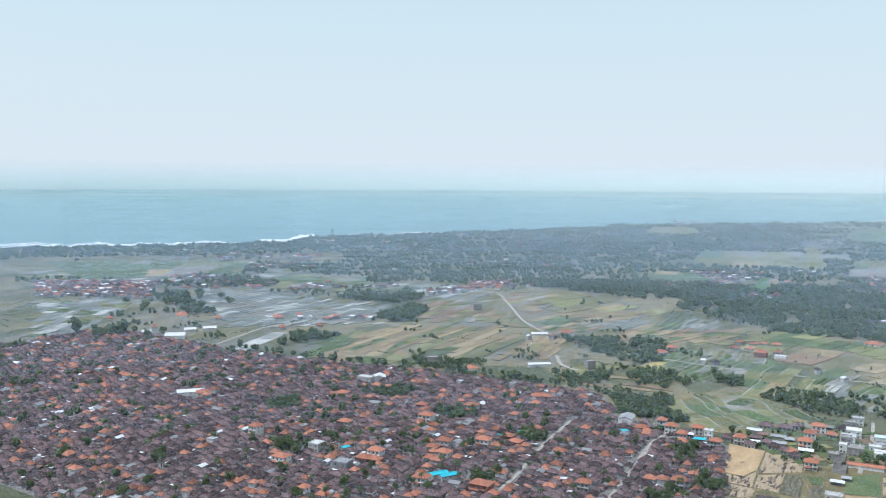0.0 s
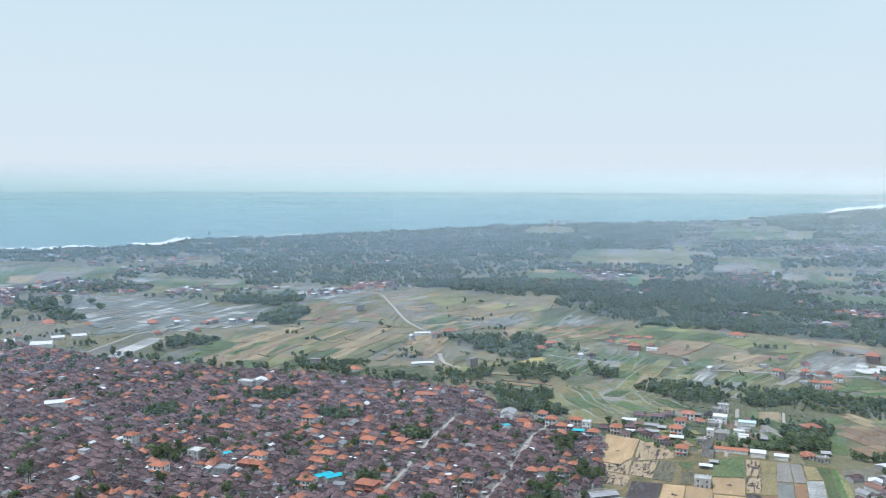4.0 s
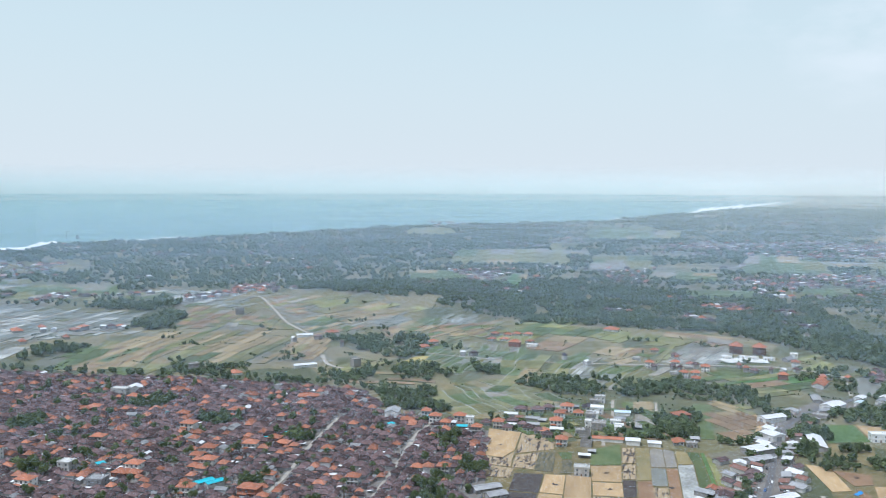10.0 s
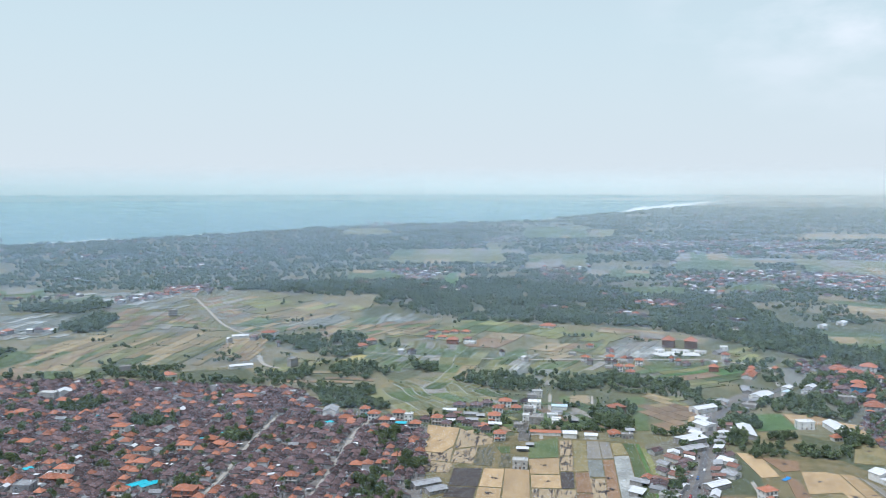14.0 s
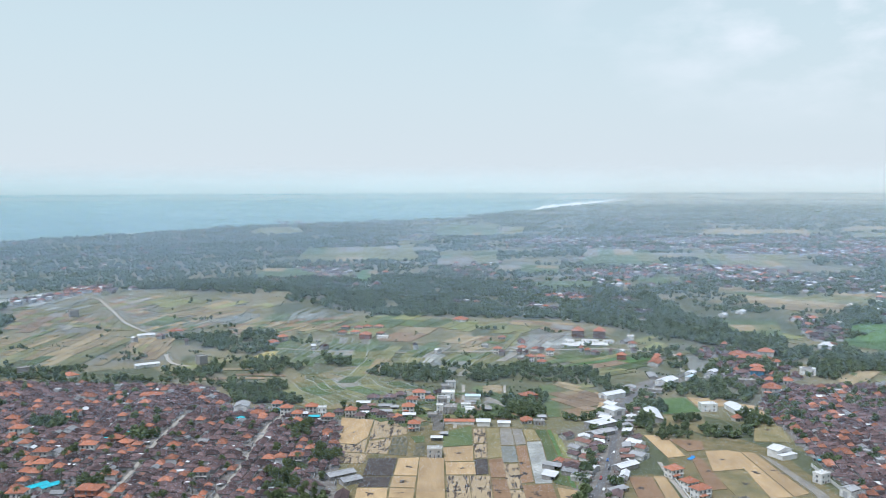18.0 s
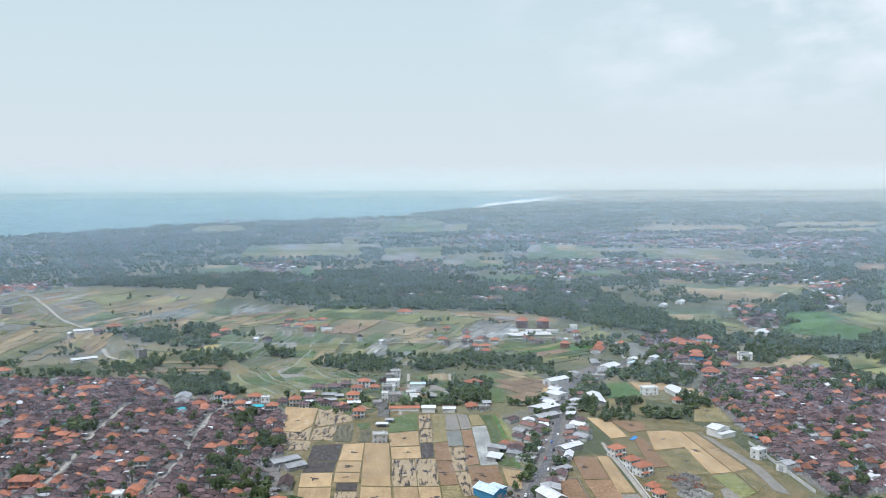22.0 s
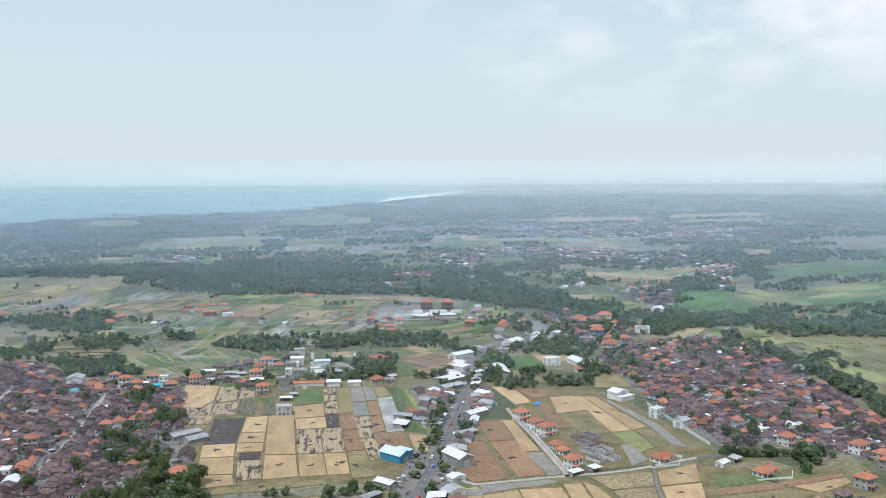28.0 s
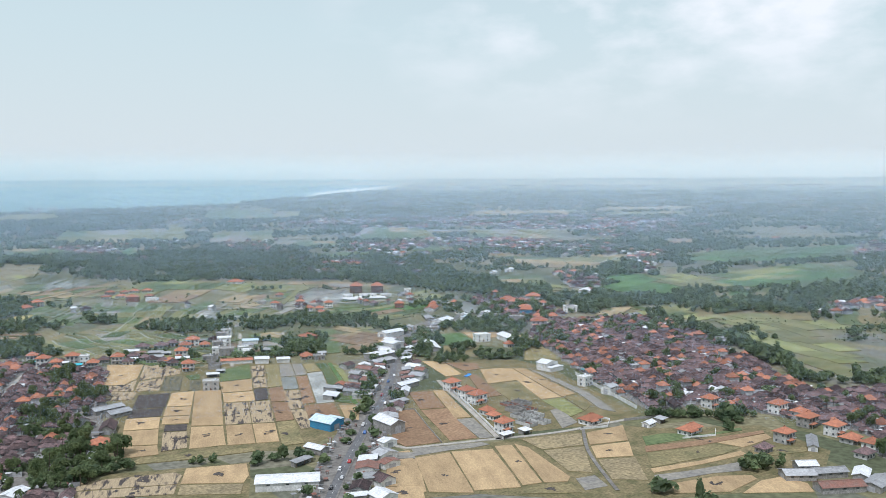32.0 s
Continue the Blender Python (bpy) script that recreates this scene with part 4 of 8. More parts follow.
paddies([(-186, 1576), (-119, 1573), (-101, 1468), (-107, 1396), (-138, 1431)], -46, 14.4, 32.4, BROWN, 115, "stubble plots on the slope", 3.0, 0.5, 0.97, M_WET_SKY)
paddies([(-101, 1447), (-107, 1539), (-69, 1554), (-19, 1482), (55, 1446), (84, 1423), (71, 1387), (-37, 1423)], -52, 19.2, 54, HILL, 116, "grassy crest of a rolling hill", 3.0, 0.5, 0.95, M_GRASS)
paddies([(-105, 1378), (-62, 1387), (-18, 1340), (-1, 1267), (-49, 1246), (-90, 1280)], -29, 14.4, 36, STRIPE, 117, "green and olive terraces", 3.0, 0.5, 0.97, M_WET_SKY)
paddies([(-63, 1396), (-19, 1431), (55, 1409), (37, 1357), (-16, 1344)], -67, 7.5, 45, TAN, 118, "curving tan terraces", 5, 0.5, 1.0, M_GRASS)
paddies([(-16, 1312), (10, 1374), (55, 1390), (73, 1347), (25, 1292)], -35, 7.5, 23.4, WET, 119, "wet terraces with pale bunds", 3.0, 0.5, 1.0, M_WET_SKY)
paddies([(15, 1237), (32, 1281), (72, 1339), (114, 1367), (108, 1302), (70, 1228), (46, 1218)], -28, 12.8, 36, STRIPE, 120, "green terraces above the lane", 3.0, 0.5, 0.97, M_WET_SKY)
paddies([(111, 1307), (123, 1366), (180, 1353), (153, 1298)], -30, 6.2, 36, WET, 121, "crescent terraces with pale bunds", 5, 0.5, 1.0, M_WET_SKY)
paddies([(73, 1209), (108, 1293), (154, 1287), (199, 1329), (189, 1268), (137, 1252), (104, 1203)], -37, 14.4, 36, STRIPE, 122, "green terraces above the lane", 3.0, 0.5, 0.97, M_GRASS)
paddies([(106, 1198), (131, 1254), (182, 1255), (171, 1176)], -37, 9.6, 23.4, BROWN, 123, "brown dug terraces", 3.0, 0.5, 1.0, M_BUND)
paddies([(51, 1021), (96, 1161), (165, 1134), (208, 1099), (154, 990), (86, 969)], -21, 9.6, 30.6, DARKWET, 124, "dark green paddies with pale wet bunds", 3.0, 0.5, 1.0, M_WET_SKY)
paddies([(5, 1011), (56, 985), (49, 912), (16, 916)], -106, 8.8, 81, TAN, 125, "curving stubble terraces above the village", 4, 0.5, 1.0, M_BUND)
paddies([(-52, 995), (-42, 1048), (0, 1025), (3, 974), (-26, 961)], -46, 10, 50, YELLOW, 126, "yellow-green plots behind the village", 3.0, 0.5, 1.0, M_GRASS)
paddies([(33, 1030), (40, 1079), (67, 1067), (58, 1030)], -26, 30, 60, GOLD, 127, "ripe golden rice plot", 3.0, 0.5, 1.0, M_GRASS)
paddies([(127, 880), (149, 975), (173, 1055), (222, 1092), (228, 1053), (180, 986), (145, 877)], -21, 12.8, 36, DARKWET, 128, "dark green paddies with pale wet bunds", 3.0, 0.5, 1.0, M_WET_SKY, lift=0.25)
paddies([(146, 877), (181, 986), (229, 1049), (231, 1025), (195, 953), (160, 875)], -24, 16, 54, HILL, 129, "tan stubble field on the slope", 3.0, 0.5, 1.0, M_GRASS, lift=0.25)
paddies([(161, 875), (196, 953), (230, 1018), (279, 1048), (220, 914), (194, 870)], -30, 11.2, 36, DARKWET, 130, "olive paddies with pale wet bunds", 3.0, 0.5, 1.0, M_WET_SKY, lift=0.25)
paddies([(211, 927), (251, 1002), (277, 1028), (258, 969), (222, 914)], -31, 7, 60, GREY, 131, "grey muddy plots", 3.0, 0.5, 1.0, M_WET_SKY, lift=0.3)
paddies([(223, 914), (260, 968), (278, 998), (315, 993), (347, 956), (317, 889), (255, 871), (218, 867)], -32, 11.2, 41.4, DARKWET, 132, "dark green paddies with pale wet bunds", 3.0, 0.5, 1.0, M_WET_SKY)
paddies([(297, 1062), (329, 1044), (307, 997), (283, 1001)], -42, 15, 36, TAN, 133, "bare tan plots beside the lane", 3.0, 0.5, 1.0, M_GRASS)
paddies([(183, 1176), (247, 1303), (301, 1232), (343, 1173), (407, 1145), (391, 1112), (299, 1130), (278, 1171), (248, 1179), (217, 1146)], -37, 22.4, 45, HILLGREEN, 134, "grassy green hill with low terraces", 3.0, 0.5, 0.95, M_GRASS)
paddies([(222, 1110), (257, 1169), (276, 1158), (263, 1121), (240, 1106)], -36, 37.5, 45, TAN, 135, "bare tan slope of a dug hill", 3.0, 0.5, 1.0, M_SOIL, lift=0.3)
paddies([(233, 1011), (290, 1096), (346, 1079), (368, 1100), (388, 1102), (356, 1042), (328, 1047), (297, 1066), (268, 1040)], -39, 14.4, 36, STRIPE, 136, "green plots above the lane", 3.0, 0.5, 0.97, M_GRASS)
paddies([(394, 1111), (409, 1145), (496, 1142), (465, 1087), (397, 1093)], -59, 22.4, 54, BROWN, 137, "dry brown plots at the wood", 3.0, 0.5, 1.0, M_GRASS)
paddies([(321, 998), (356, 1038), (387, 1092), (395, 1081), (348, 994)], -35, 9, 60, YELLOW, 138, "yellow-green plots on the slope", 3.0, 0.5, 1.0, M_GRASS)
paddies([(363, 1011), (397, 1074), (467, 1084), (412, 984), (374, 990)], -45, 8, 30, GREY, 139, "grey flooded seed beds", 3.0, 0.5, 1.0, M_WET_SKY)
paddies([(376, 942), (458, 956), (496, 925), (441, 829), (397, 841), (353, 868)], -68, 14.4, 54, DARK, 140, "dark green and earthy paddies below the courtyard", 3.0, 0.5, 1.0, M_BUND)
paddies([(515, 998), (556, 1034), (562, 965), (585, 941), (565, 922), (501, 943)], -54, 12, 50, YELLOW, 141, "bright green grass slope at the houses", 3.0, 0.5, 1.0, M_GRASS)
paddies([(662, 768), (725, 763), (725, 676), (666, 630), (657, 673), (631, 715)], -83, 24, 70, YELLOW, 142, "yellow-green rice behind the village", 3.0, 0.5, 1.0, M_GRASS)
paddies([(738, 687), (781, 681), (779, 607), (784, 567), (590, 426), (612, 476), (621, 528), (663, 577)], -195, 20, 70, RIPE, 143, "broad ripening rice fields behind the village", 3.0, 0.5, 1.0, M_GRASS)
paddies([(718, 1072), (803, 1073), (716, 970), (689, 985)], -163, 12, 70, YELLOW, 144, "bright rice strips among the woods", 3.0, 0.5, 1.0, M_GRASS)
paddies([(931, 1002), (1010, 1002), (961, 877), (917, 827), (870, 853)], -194, 14, 70, RIPE, 145, "yellow ripening rice between green fields", 3.0, 0.5, 1.0, M_GRASS, lift=0.3)
paddies([(47, 824), (89, 898), (141, 927), (184, 862), (170, 800), (98, 786)], 24, 14, 30, (("green", 3), ("olive", 4), ("grey", 1.5)), 14, "half-flooded dark paddies with pale winding bunds behind the houses", 6, 0.6, 1.0, M_WET_SKY)
paddies([(700, 686), (847, 560), (980, 658), (1064, 784), (896, 840), (784, 784)], 130, 22, 50, (("green", 4), ("olive", 3), ("lush", 1)), 15, "rice fields behind the grove", 3, 0.3, 1.0, M_GRASS, True)


paddies([(334.2, 812.3), (363.2, 803.2), (347.3, 739.0), (321.0, 702.6), (289.0, 691.6)], 20, 12, 24, (("soil", 4), ("stubble", 2), ("olive", 1)), 151, "dry reddish plots above the market", 1.5, 0.3, 1.0, M_GRASS)

# open land far across the plain, kept free of trees
OPEN_LAND = []


def open_field(kind, pts):
    """Farmland far off, in strips of uneven width."""
    OPEN_LAND.append(pts)
    split = random.Random(round(pts[0][0]))
    (p, q, r, s) = pts[:4] if len(pts) == 4 else (pts[0], pts[1], pts[2], pts[-1])
    land = tagged(new("field"), KIND[kind][1].replace("plot", "land far across the plain"), "field", "farm fields", "structure")
    n = max(3, int(math.dist(p, s) / 45))
    cuts = [0.0] + sorted((i + split.uniform(-0.35, 0.35)) / n for i in range(1, n)) + [1.0]
    strips = {}
    for a, c in zip(cuts, cuts[1:]):
        v = 0.0
        while v < 1:
            w = min(1.0, v + split.uniform(0.15, 0.6))
            k = kind if split.random() < 0.6 else split.choice(("olive", "green", "grey", "straw"))
            quad = ccw([lerp(lerp(p, s, x), lerp(q, r, x), y) for x, y in ((a, v), (c, v), (c, w), (a, w))])
            strips.setdefault(k, Geo()).add([far(x, y, ground_z(x, y) + 1.2) for x, y in quad], [(0, 1, 2, 3)])
            v = w
    for k, g in strips.items():
        part("plots", g, ROWS[k], land)


open_field("green", [(-1101, 1689), (-1435, 2052), (-882, 2179), (-880, 1850)])
open_field("green", [(-638, 1635), (-718, 1856), (-584, 1811), (-564, 1688)])
open_field("green", [(-571, 1707), (-587, 1788), (-517, 1871), (-472, 1706)])
open_field("water", [(-768, 1896), (-802, 1997), (-747, 2008), (-705, 1908)])
open_field("olive", [(225, 2333), (296, 2827), (600, 2847), (486, 2266)])
open_field("olive", [(482, 2291), (650, 3025), (695, 3116), (542, 2267)])
open_field("water", [(569, 2555), (626, 2781), (709, 2747), (663, 2548)])
open_field("olive", [(557, 2146), (676, 2558), (859, 2565), (716, 2139)])
open_field("green", [(86, 1956), (127, 2159), (252, 2111), (208, 1871)])
open_field("lush", [(278, 1807), (347, 2045), (385, 2030), (309, 1759)])
open_field("grey", [(219, 1905), (283, 2099), (302, 2063), (249, 1855)])
open_field("olive", [(170, 3718), (217, 4365), (426, 4351), (396, 3768)])
open_field("green", [(876, 3417), (1141, 4376), (1495, 4456), (1112, 3316)])
open_field("olive", [(1158, 3440), (1412, 4164), (1489, 4001), (1250, 3401)])
open_field("green", [(896, 2013), (1175, 2611), (1321, 2462), (1088, 1937)])
open_field("water", [(1145, 2154), (1258, 2323), (1371, 2278), (1302, 2091)])
open_field("olive", [(1183, 1900), (1371, 2278), (1577, 2195), (1562, 1988), (1404, 1813)])
open_field("straw", [(1883, 3129), (2233, 3588), (2664, 3396), (2425, 3047)])
open_field("straw", [(2681, 3275), (3007, 3622), (3600, 3540), (3182, 3127)])
open_field("olive", [(2383, 2829), (2663, 3140), (3031, 2979), (2768, 2720)])
open_field("green", [(586, 1567), (644, 1703), (777, 1675), (701, 1543)])
open_field("green", [(829, 1596), (892, 1710), (992, 1705), (917, 1562)])
open_field("green", [(710, 1139), (801, 1105), (730, 991), (674, 996)])
open_field("olive", [(688, 769), (728, 761), (715, 697), (653, 636), (667, 696)])
open_field("straw", [(618, 750), (667, 783), (688, 769), (644, 704), (583, 692)])
open_field("soil", [(401, 1144), (420, 1190), (498, 1143), (470, 1086)])
open_field("soil", [(1421, 1482), (1582, 1641), (1647, 1615), (1487, 1457)])
open_field("green", [(642, 1912), (709, 2108), (848, 2032), (762, 1847)])
GREEN_RICE = [(733, 872), (877, 1041), (958, 1040), (874, 857), (787, 814)]
EAST_RICE = [(928, 834), (989, 970), (1145, 1001), (1260, 1007), (1427, 1001), (1113, 780), (972, 830)]
FAR_RICE = [(1293, 1285), (1496, 1309), (1780, 1250), (1494, 1049), (1247, 1091), (1177, 1142)]
PALE_STUBBLE = [(884, 1432), (966, 1500), (1029, 1323), (1272, 1357), (1163, 1248), (911, 1141), (882, 1261)]
YELLOW_RICE = [(931, 1002), (1010, 1002), (961, 877), (917, 827), (870, 853)]
VILLAGE_RICE = [(662, 768), (725, 763), (725, 676), (781, 681), (779, 607), (795, 561), (599, 421), (612, 476), (621, 528), (663, 577), (666, 630), (657, 673), (631, 715)]
OPEN_LAND += [GREEN_RICE, EAST_RICE, FAR_RICE, PALE_STUBBLE, YELLOW_RICE, VILLAGE_RICE]
paddies(GREEN_RICE, -65, 60, 70, (("lush", 5), ("green", 1)), 21, "large deep green rice field", 3, 0.4, 1.0, M_GRASS)
paddies(EAST_RICE, -81, 40, 90, (("lush", 4), ("green", 2), ("yellow", 1.5)), 22, "wide bright green rice fields", 4, 0.5, 1.0, M_GRASS)
paddies(FAR_RICE, -79, 45, 90, (("lush", 4), ("green", 3), ("olive", 1)), 26, "green rice land beyond a row of trees", 4, 0.5, 1.0, M_GRASS)
paddies(PALE_STUBBLE, -150, 50, 110, (("olive", 4), ("straw", 0.5), ("stubble", 2), ("green", 3)), 23, "broad pale stubble fields between woods", 4, 0.5, 1.0, M_GRASS)

paddies([(126, 735), (140, 805), (225, 830), (262, 792), (266, 692), (190, 704), (148, 702)], 17, 9, 15, (("olive", 4), ("green", 3), ("soil", 2), ("grey", 1.5), ("straw", 0.6)), 24, "gardens and rough plots round the new houses", 2, 0.3, 0.9, M_GRASS)

# plots round the new houses and the pond
plot("straw", [(258, 822), (278, 818), (270, 793), (250, 794)], 0.8)
plot("lush", [(705, 1101), (770, 1092), (704, 995), (660, 1008)], 0.8)
plot("green", [(772, 1120), (788, 1075), (692, 954), (700, 987)], 0.8)
plot("water", [(539, 897), (559, 892), (509, 817), (499, 830)], 0.8)
plot("olive", [(559, 891), (580, 864), (533, 819), (516, 824)], 0.8)

# ---- roads ----
ROAD = [(123.2, 330.4), (146.7, 370.6), (178.6, 422.1), (201.7, 457.2), (221.5, 488.2), (246.1, 523), (272.9, 564.9), (301.6, 616.1), (328.6, 667.2), (358, 712), (387.1, 747.6), (429.8, 785.4), (464.8, 803.6), (516.6, 847), (588, 896)]
STREET = [(-5.6, 553), (7.1, 595.7), (24.2, 658.8), (39.6, 722.1), (58.9, 772.4)]
ALLEY = [(-86.8, 546), (-63.1, 618.7), (-46.8, 704.8), (-27, 786.2)]
LANE = [(209.2, 431.2), (212.3, 421.2), (233.0, 416.5), (264.4, 410.8), (287.0, 405.4), (309.6, 403.0), (327.2, 403.7), (356.2, 404.1)]
LANE_B = [(322.9, 404.8), (300.4, 373.2), (288.4, 352.2), (277.0, 328.7), (268.8, 310.8)]
ROWLANE = [(265.4, 407.7), (275.8, 441.5), (288.9, 486.3), (300.1, 528.2), (309.0, 557.2)]


def smooth_line(pts, step=4.0):
    """Points along a gently curved line through the given ones."""
    out, n = [], len(pts)
    for i in range(n - 1):
        p0, p1, p2, p3 = pts[max(i - 1, 0)], pts[i], pts[i + 1], pts[min(i + 2, n - 1)]
        k = max(1, int(math.dist(p1, p2) / step))
        for j in range(k):
            t = j / k
            out.append(tuple(0.5 * (2 * b + (c - a) * t + (2 * a - 5 * b + 4 * c - d) * t * t + (3 * b - a - 3 * c + d) * t ** 3) for a, b, c, d in zip(p0, p1, p2, p3)))
    return out + [pts[-1]]


def ribbon(pts, width, lift, shift=0.0, thick=0.4):
    g, n = Geo(), len(pts)
    for i, (x, y) in enumerate(pts):
        a, b = pts[max(i - 1, 0)], pts[min(i + 1, n - 1)]
        d = math.dist(a, b)
        nx, ny = (b[1] - a[1]) / d, -(b[0] - a[0]) / d
        for w in (shift - width / 2, shift + width / 2):
            z = ground_z(x, y) + lift
            g.v += [(x + nx * w, y + ny * w, z), (x + nx * w, y + ny * w, z - thick)]
    for i in range(n - 1):
        k = 4 * i
        g.f += [(k, k + 2, k + 6, k + 4), (k, k + 4, k + 5, k + 1), (k + 2, k + 3, k + 7, k + 6)]
    return g


def way(name, pts, width, material, label, lift=0.34, kind="road"):
    return tagged(part(name, ribbon(smooth_line(pts), width, lift), material, None, label), category=kind, kind="structure")


way("verge", ROAD[:13], 30, M_DIRT, "trodden earth and rubble beside the road", 0.22, "verge")
road = way("road", ROAD, 4.8, M_ASPHALT, "grey asphalt village main road", 0.36)
dash_line = smooth_line(ROAD, 3.0)
for i in range(2, 168, 3):
    part("lane_mark", ribbon(dash_line[i:i + 2], 0.16, 0.39, 0, 0.02), M_PAINT, road)
for s in (-2.9, 2.9):
    tagged(part("pavement", ribbon(smooth_line(ROAD[:11]), 0.9, 0.44, s), M_DIRT, None, "worn concrete roadside strip"), category="pavement", kind="structure")
way("lane", STREET, 4.2, M_LANE, "narrow concrete village street", kind="lane")
way("lane", ALLEY, 3.0, M_LANE, "narrow concrete village alley", kind="lane")
way("lane", LANE, 3.0, M_LANE, "pale concrete farm lane", kind="lane")
way("lane", LANE_B, 2.0, M_DIRT, "earth farm track", kind="lane")
way("lane", ROWLANE, 3.0, M_LANE, "concrete lane before the villas", kind="lane")
way("lane", [(-231, 1610), (-190.4, 1579.2), (-170.8, 1519), (-149.8, 1446.2), (-134.4, 1386), (-116.2, 1323), (-84, 1246)], 4.5, M_LANE, "winding pale track over the fields", 0.7, "lane")
way("lane", [(42, 1106), (126, 1052.8), (210, 1019.2), (301, 996.8), (406, 980), (476, 966), (520.8, 917), (525, 879.2)], 4, M_LANE, "pale lane through the terraces", 0.7, "lane")
way("lane", [(190.5, 683.2), (196, 700), (206.6, 722), (224, 774), (241.2, 832.1)], 3.0, M_LANE, "concrete lane between new houses", kind="lane")
way("lane", [(246.8, 700), (258, 746), (270, 787), (280.3, 818.4)], 2.6, M_LANE, "pale field lane between plots", kind="lane")
way("lane", [(526.7, 917.6), (508.4, 875.3), (485.5, 827.5)], 4.0, M_LANE, "pale track beside the pond", 0.5, "lane")
way("pond", [(541, 906), (530, 880), (517, 852), (503, 826)], 19, M_WATER, "still grey-green fish pond", 0.5, "pond")
way("lane", [(-499, 1062), (-494, 1132), (-482, 1213), (-420, 1290)], 4, M_LANE, "pale field track", 0.5, "lane")
way("lane", [(-56, 1085), (-47.6, 1029), (-28, 1001)], 5, M_LANE, "pale lane at the wood", 0.6, "lane")
way("lane", [(553, 1736), (602, 1862), (728, 2016)], 7, M_LANE, "pale lane far across the plain", 0.6, "lane")
way("lane", [(980, 2380), (1064, 2590), (1036, 2772)], 8, M_LANE, "pale lane far across the plain", 0.6, "lane")

# ---- houses ----
random.seed(7)


def pavilion(lx, ly, hw, hr, orange, seed):
    """A one-storey courtyard house: plaster walls, hipped tile roof with ridge caps and a finial, door and windows."""
    rnd = random.Random(seed)
    parts = []
    parts.append(("wall", Geo().box(0, 0, 0, lx, ly, hw + 0.1), "wall"))
    roof = Geo().hip(lx, ly, hw, hr, 0.8)
    if rnd.random() < 0.45:
        roof.hip(lx * 0.55, ly * 0.5, hw - 0.5, hr * 0.6, 0.5, x=lx * 0.45, y=-ly * 0.35)
    parts.append(("roof", roof, "roof"))
    cap = Geo()
    r = abs(lx - ly) / 2
    cap.box(0, 0, hw + hr - 0.05, (2 * r if lx > ly else 0.3) + 0.4, (2 * r if ly >= lx else 0.3) + 0.4, 0.28)
    cap.box(0, 0, hw + hr + 0.2, 0.25, 0.25, 0.4)
    parts.append(("ridge_cap", cap, "cap"))
    for u in (-0.28, 0.28):
        parts.append(("window", Geo().box(u * lx, -ly / 2 - 0.02, 0.9, 1.2, 0.12, 1.2), "glass"))
    parts.append(("door", Geo().box(0, -ly / 2 - 0.02, 0.0, 0.95, 0.12, 2.05), "opening"))
    parts.append(("window", Geo().box(-lx / 2 - 0.02, 0, 0.9, 0.12, 1.1, 1.1), "glass"))
    return parts


def upper_house(lx, ly, hr, seed):
    """A two-storey family house with a balcony under an orange hipped roof."""
    rnd = random.Random(seed)
    hw = 6.2
    parts = [("wall", Geo().box(0, 0, 0, lx, ly, hw + 0.1), "wall")]
    roof = Geo().hip(lx, ly, hw, hr, 0.9)
    if rnd.random() < 0.5:
        roof.hip(lx * 0.6, ly * 0.5, 3.1, 1.3, 0.6, x=-lx * 0.5, y=-ly * 0.3)
    parts.append(("roof", roof, "roof"))
    cap = Geo().box(0, 0, hw + hr - 0.05, abs(lx - ly) + 0.6 if lx > ly else 0.4, abs(lx - ly) + 0.6 if ly >= lx else 0.4, 0.3)
    cap.box(0, 0, hw + hr + 0.2, 0.3, 0.3, 0.5)
    parts.append(("ridge_cap", cap, "cap"))
    bal = Geo().box(0, -ly / 2 - 0.6, 3.0, lx * 0.92, 1.2, 0.2)
    bal.box(0, -ly / 2 - 1.15, 3.9, lx * 0.92, 0.08, 0.08)
    for k in range(9):
        bal.box((k / 8 - 0.5) * lx * 0.9, -ly / 2 - 1.15, 3.2, 0.07, 0.07, 0.75)
    for u in (-0.44, 0.44):
        bal.box(u * lx, -ly / 2 - 1.05, 0, 0.25, 0.25, 3.0)
    parts.append(("balcony", bal, "trim"))
    for z in (0.8, 4.0):
        parts.append(("door", Geo().box(0, -ly / 2 - 0.02, z - 0.7, 1.3, 0.14, 2.1), "opening"))
        for u in (-0.3, 0.3):
            parts.append(("window", Geo().box(u * lx, -ly / 2 - 0.02, z, 1.3, 0.14, 1.4), "glass"))
        for s in (-1, 1):
            parts.append(("window", Geo().box(s * (lx / 2 + 0.02), 0, z, 0.14, 1.4, 1.3), "glass"))
    return parts


def tin_shed(lx, ly, hw, hr, seed):
    parts = [("wall", Geo().gable_walls(lx, ly, 0, hw, hr), "wall"), ("roof", Geo().gable(lx, ly, hw, hr, 0.5), "tin")]
    parts.append(("door", Geo().box(0, -ly / 2 - 0.02, 0, lx * 0.35, 0.12, min(2.6, hw * 0.8)), "opening"))
    return parts


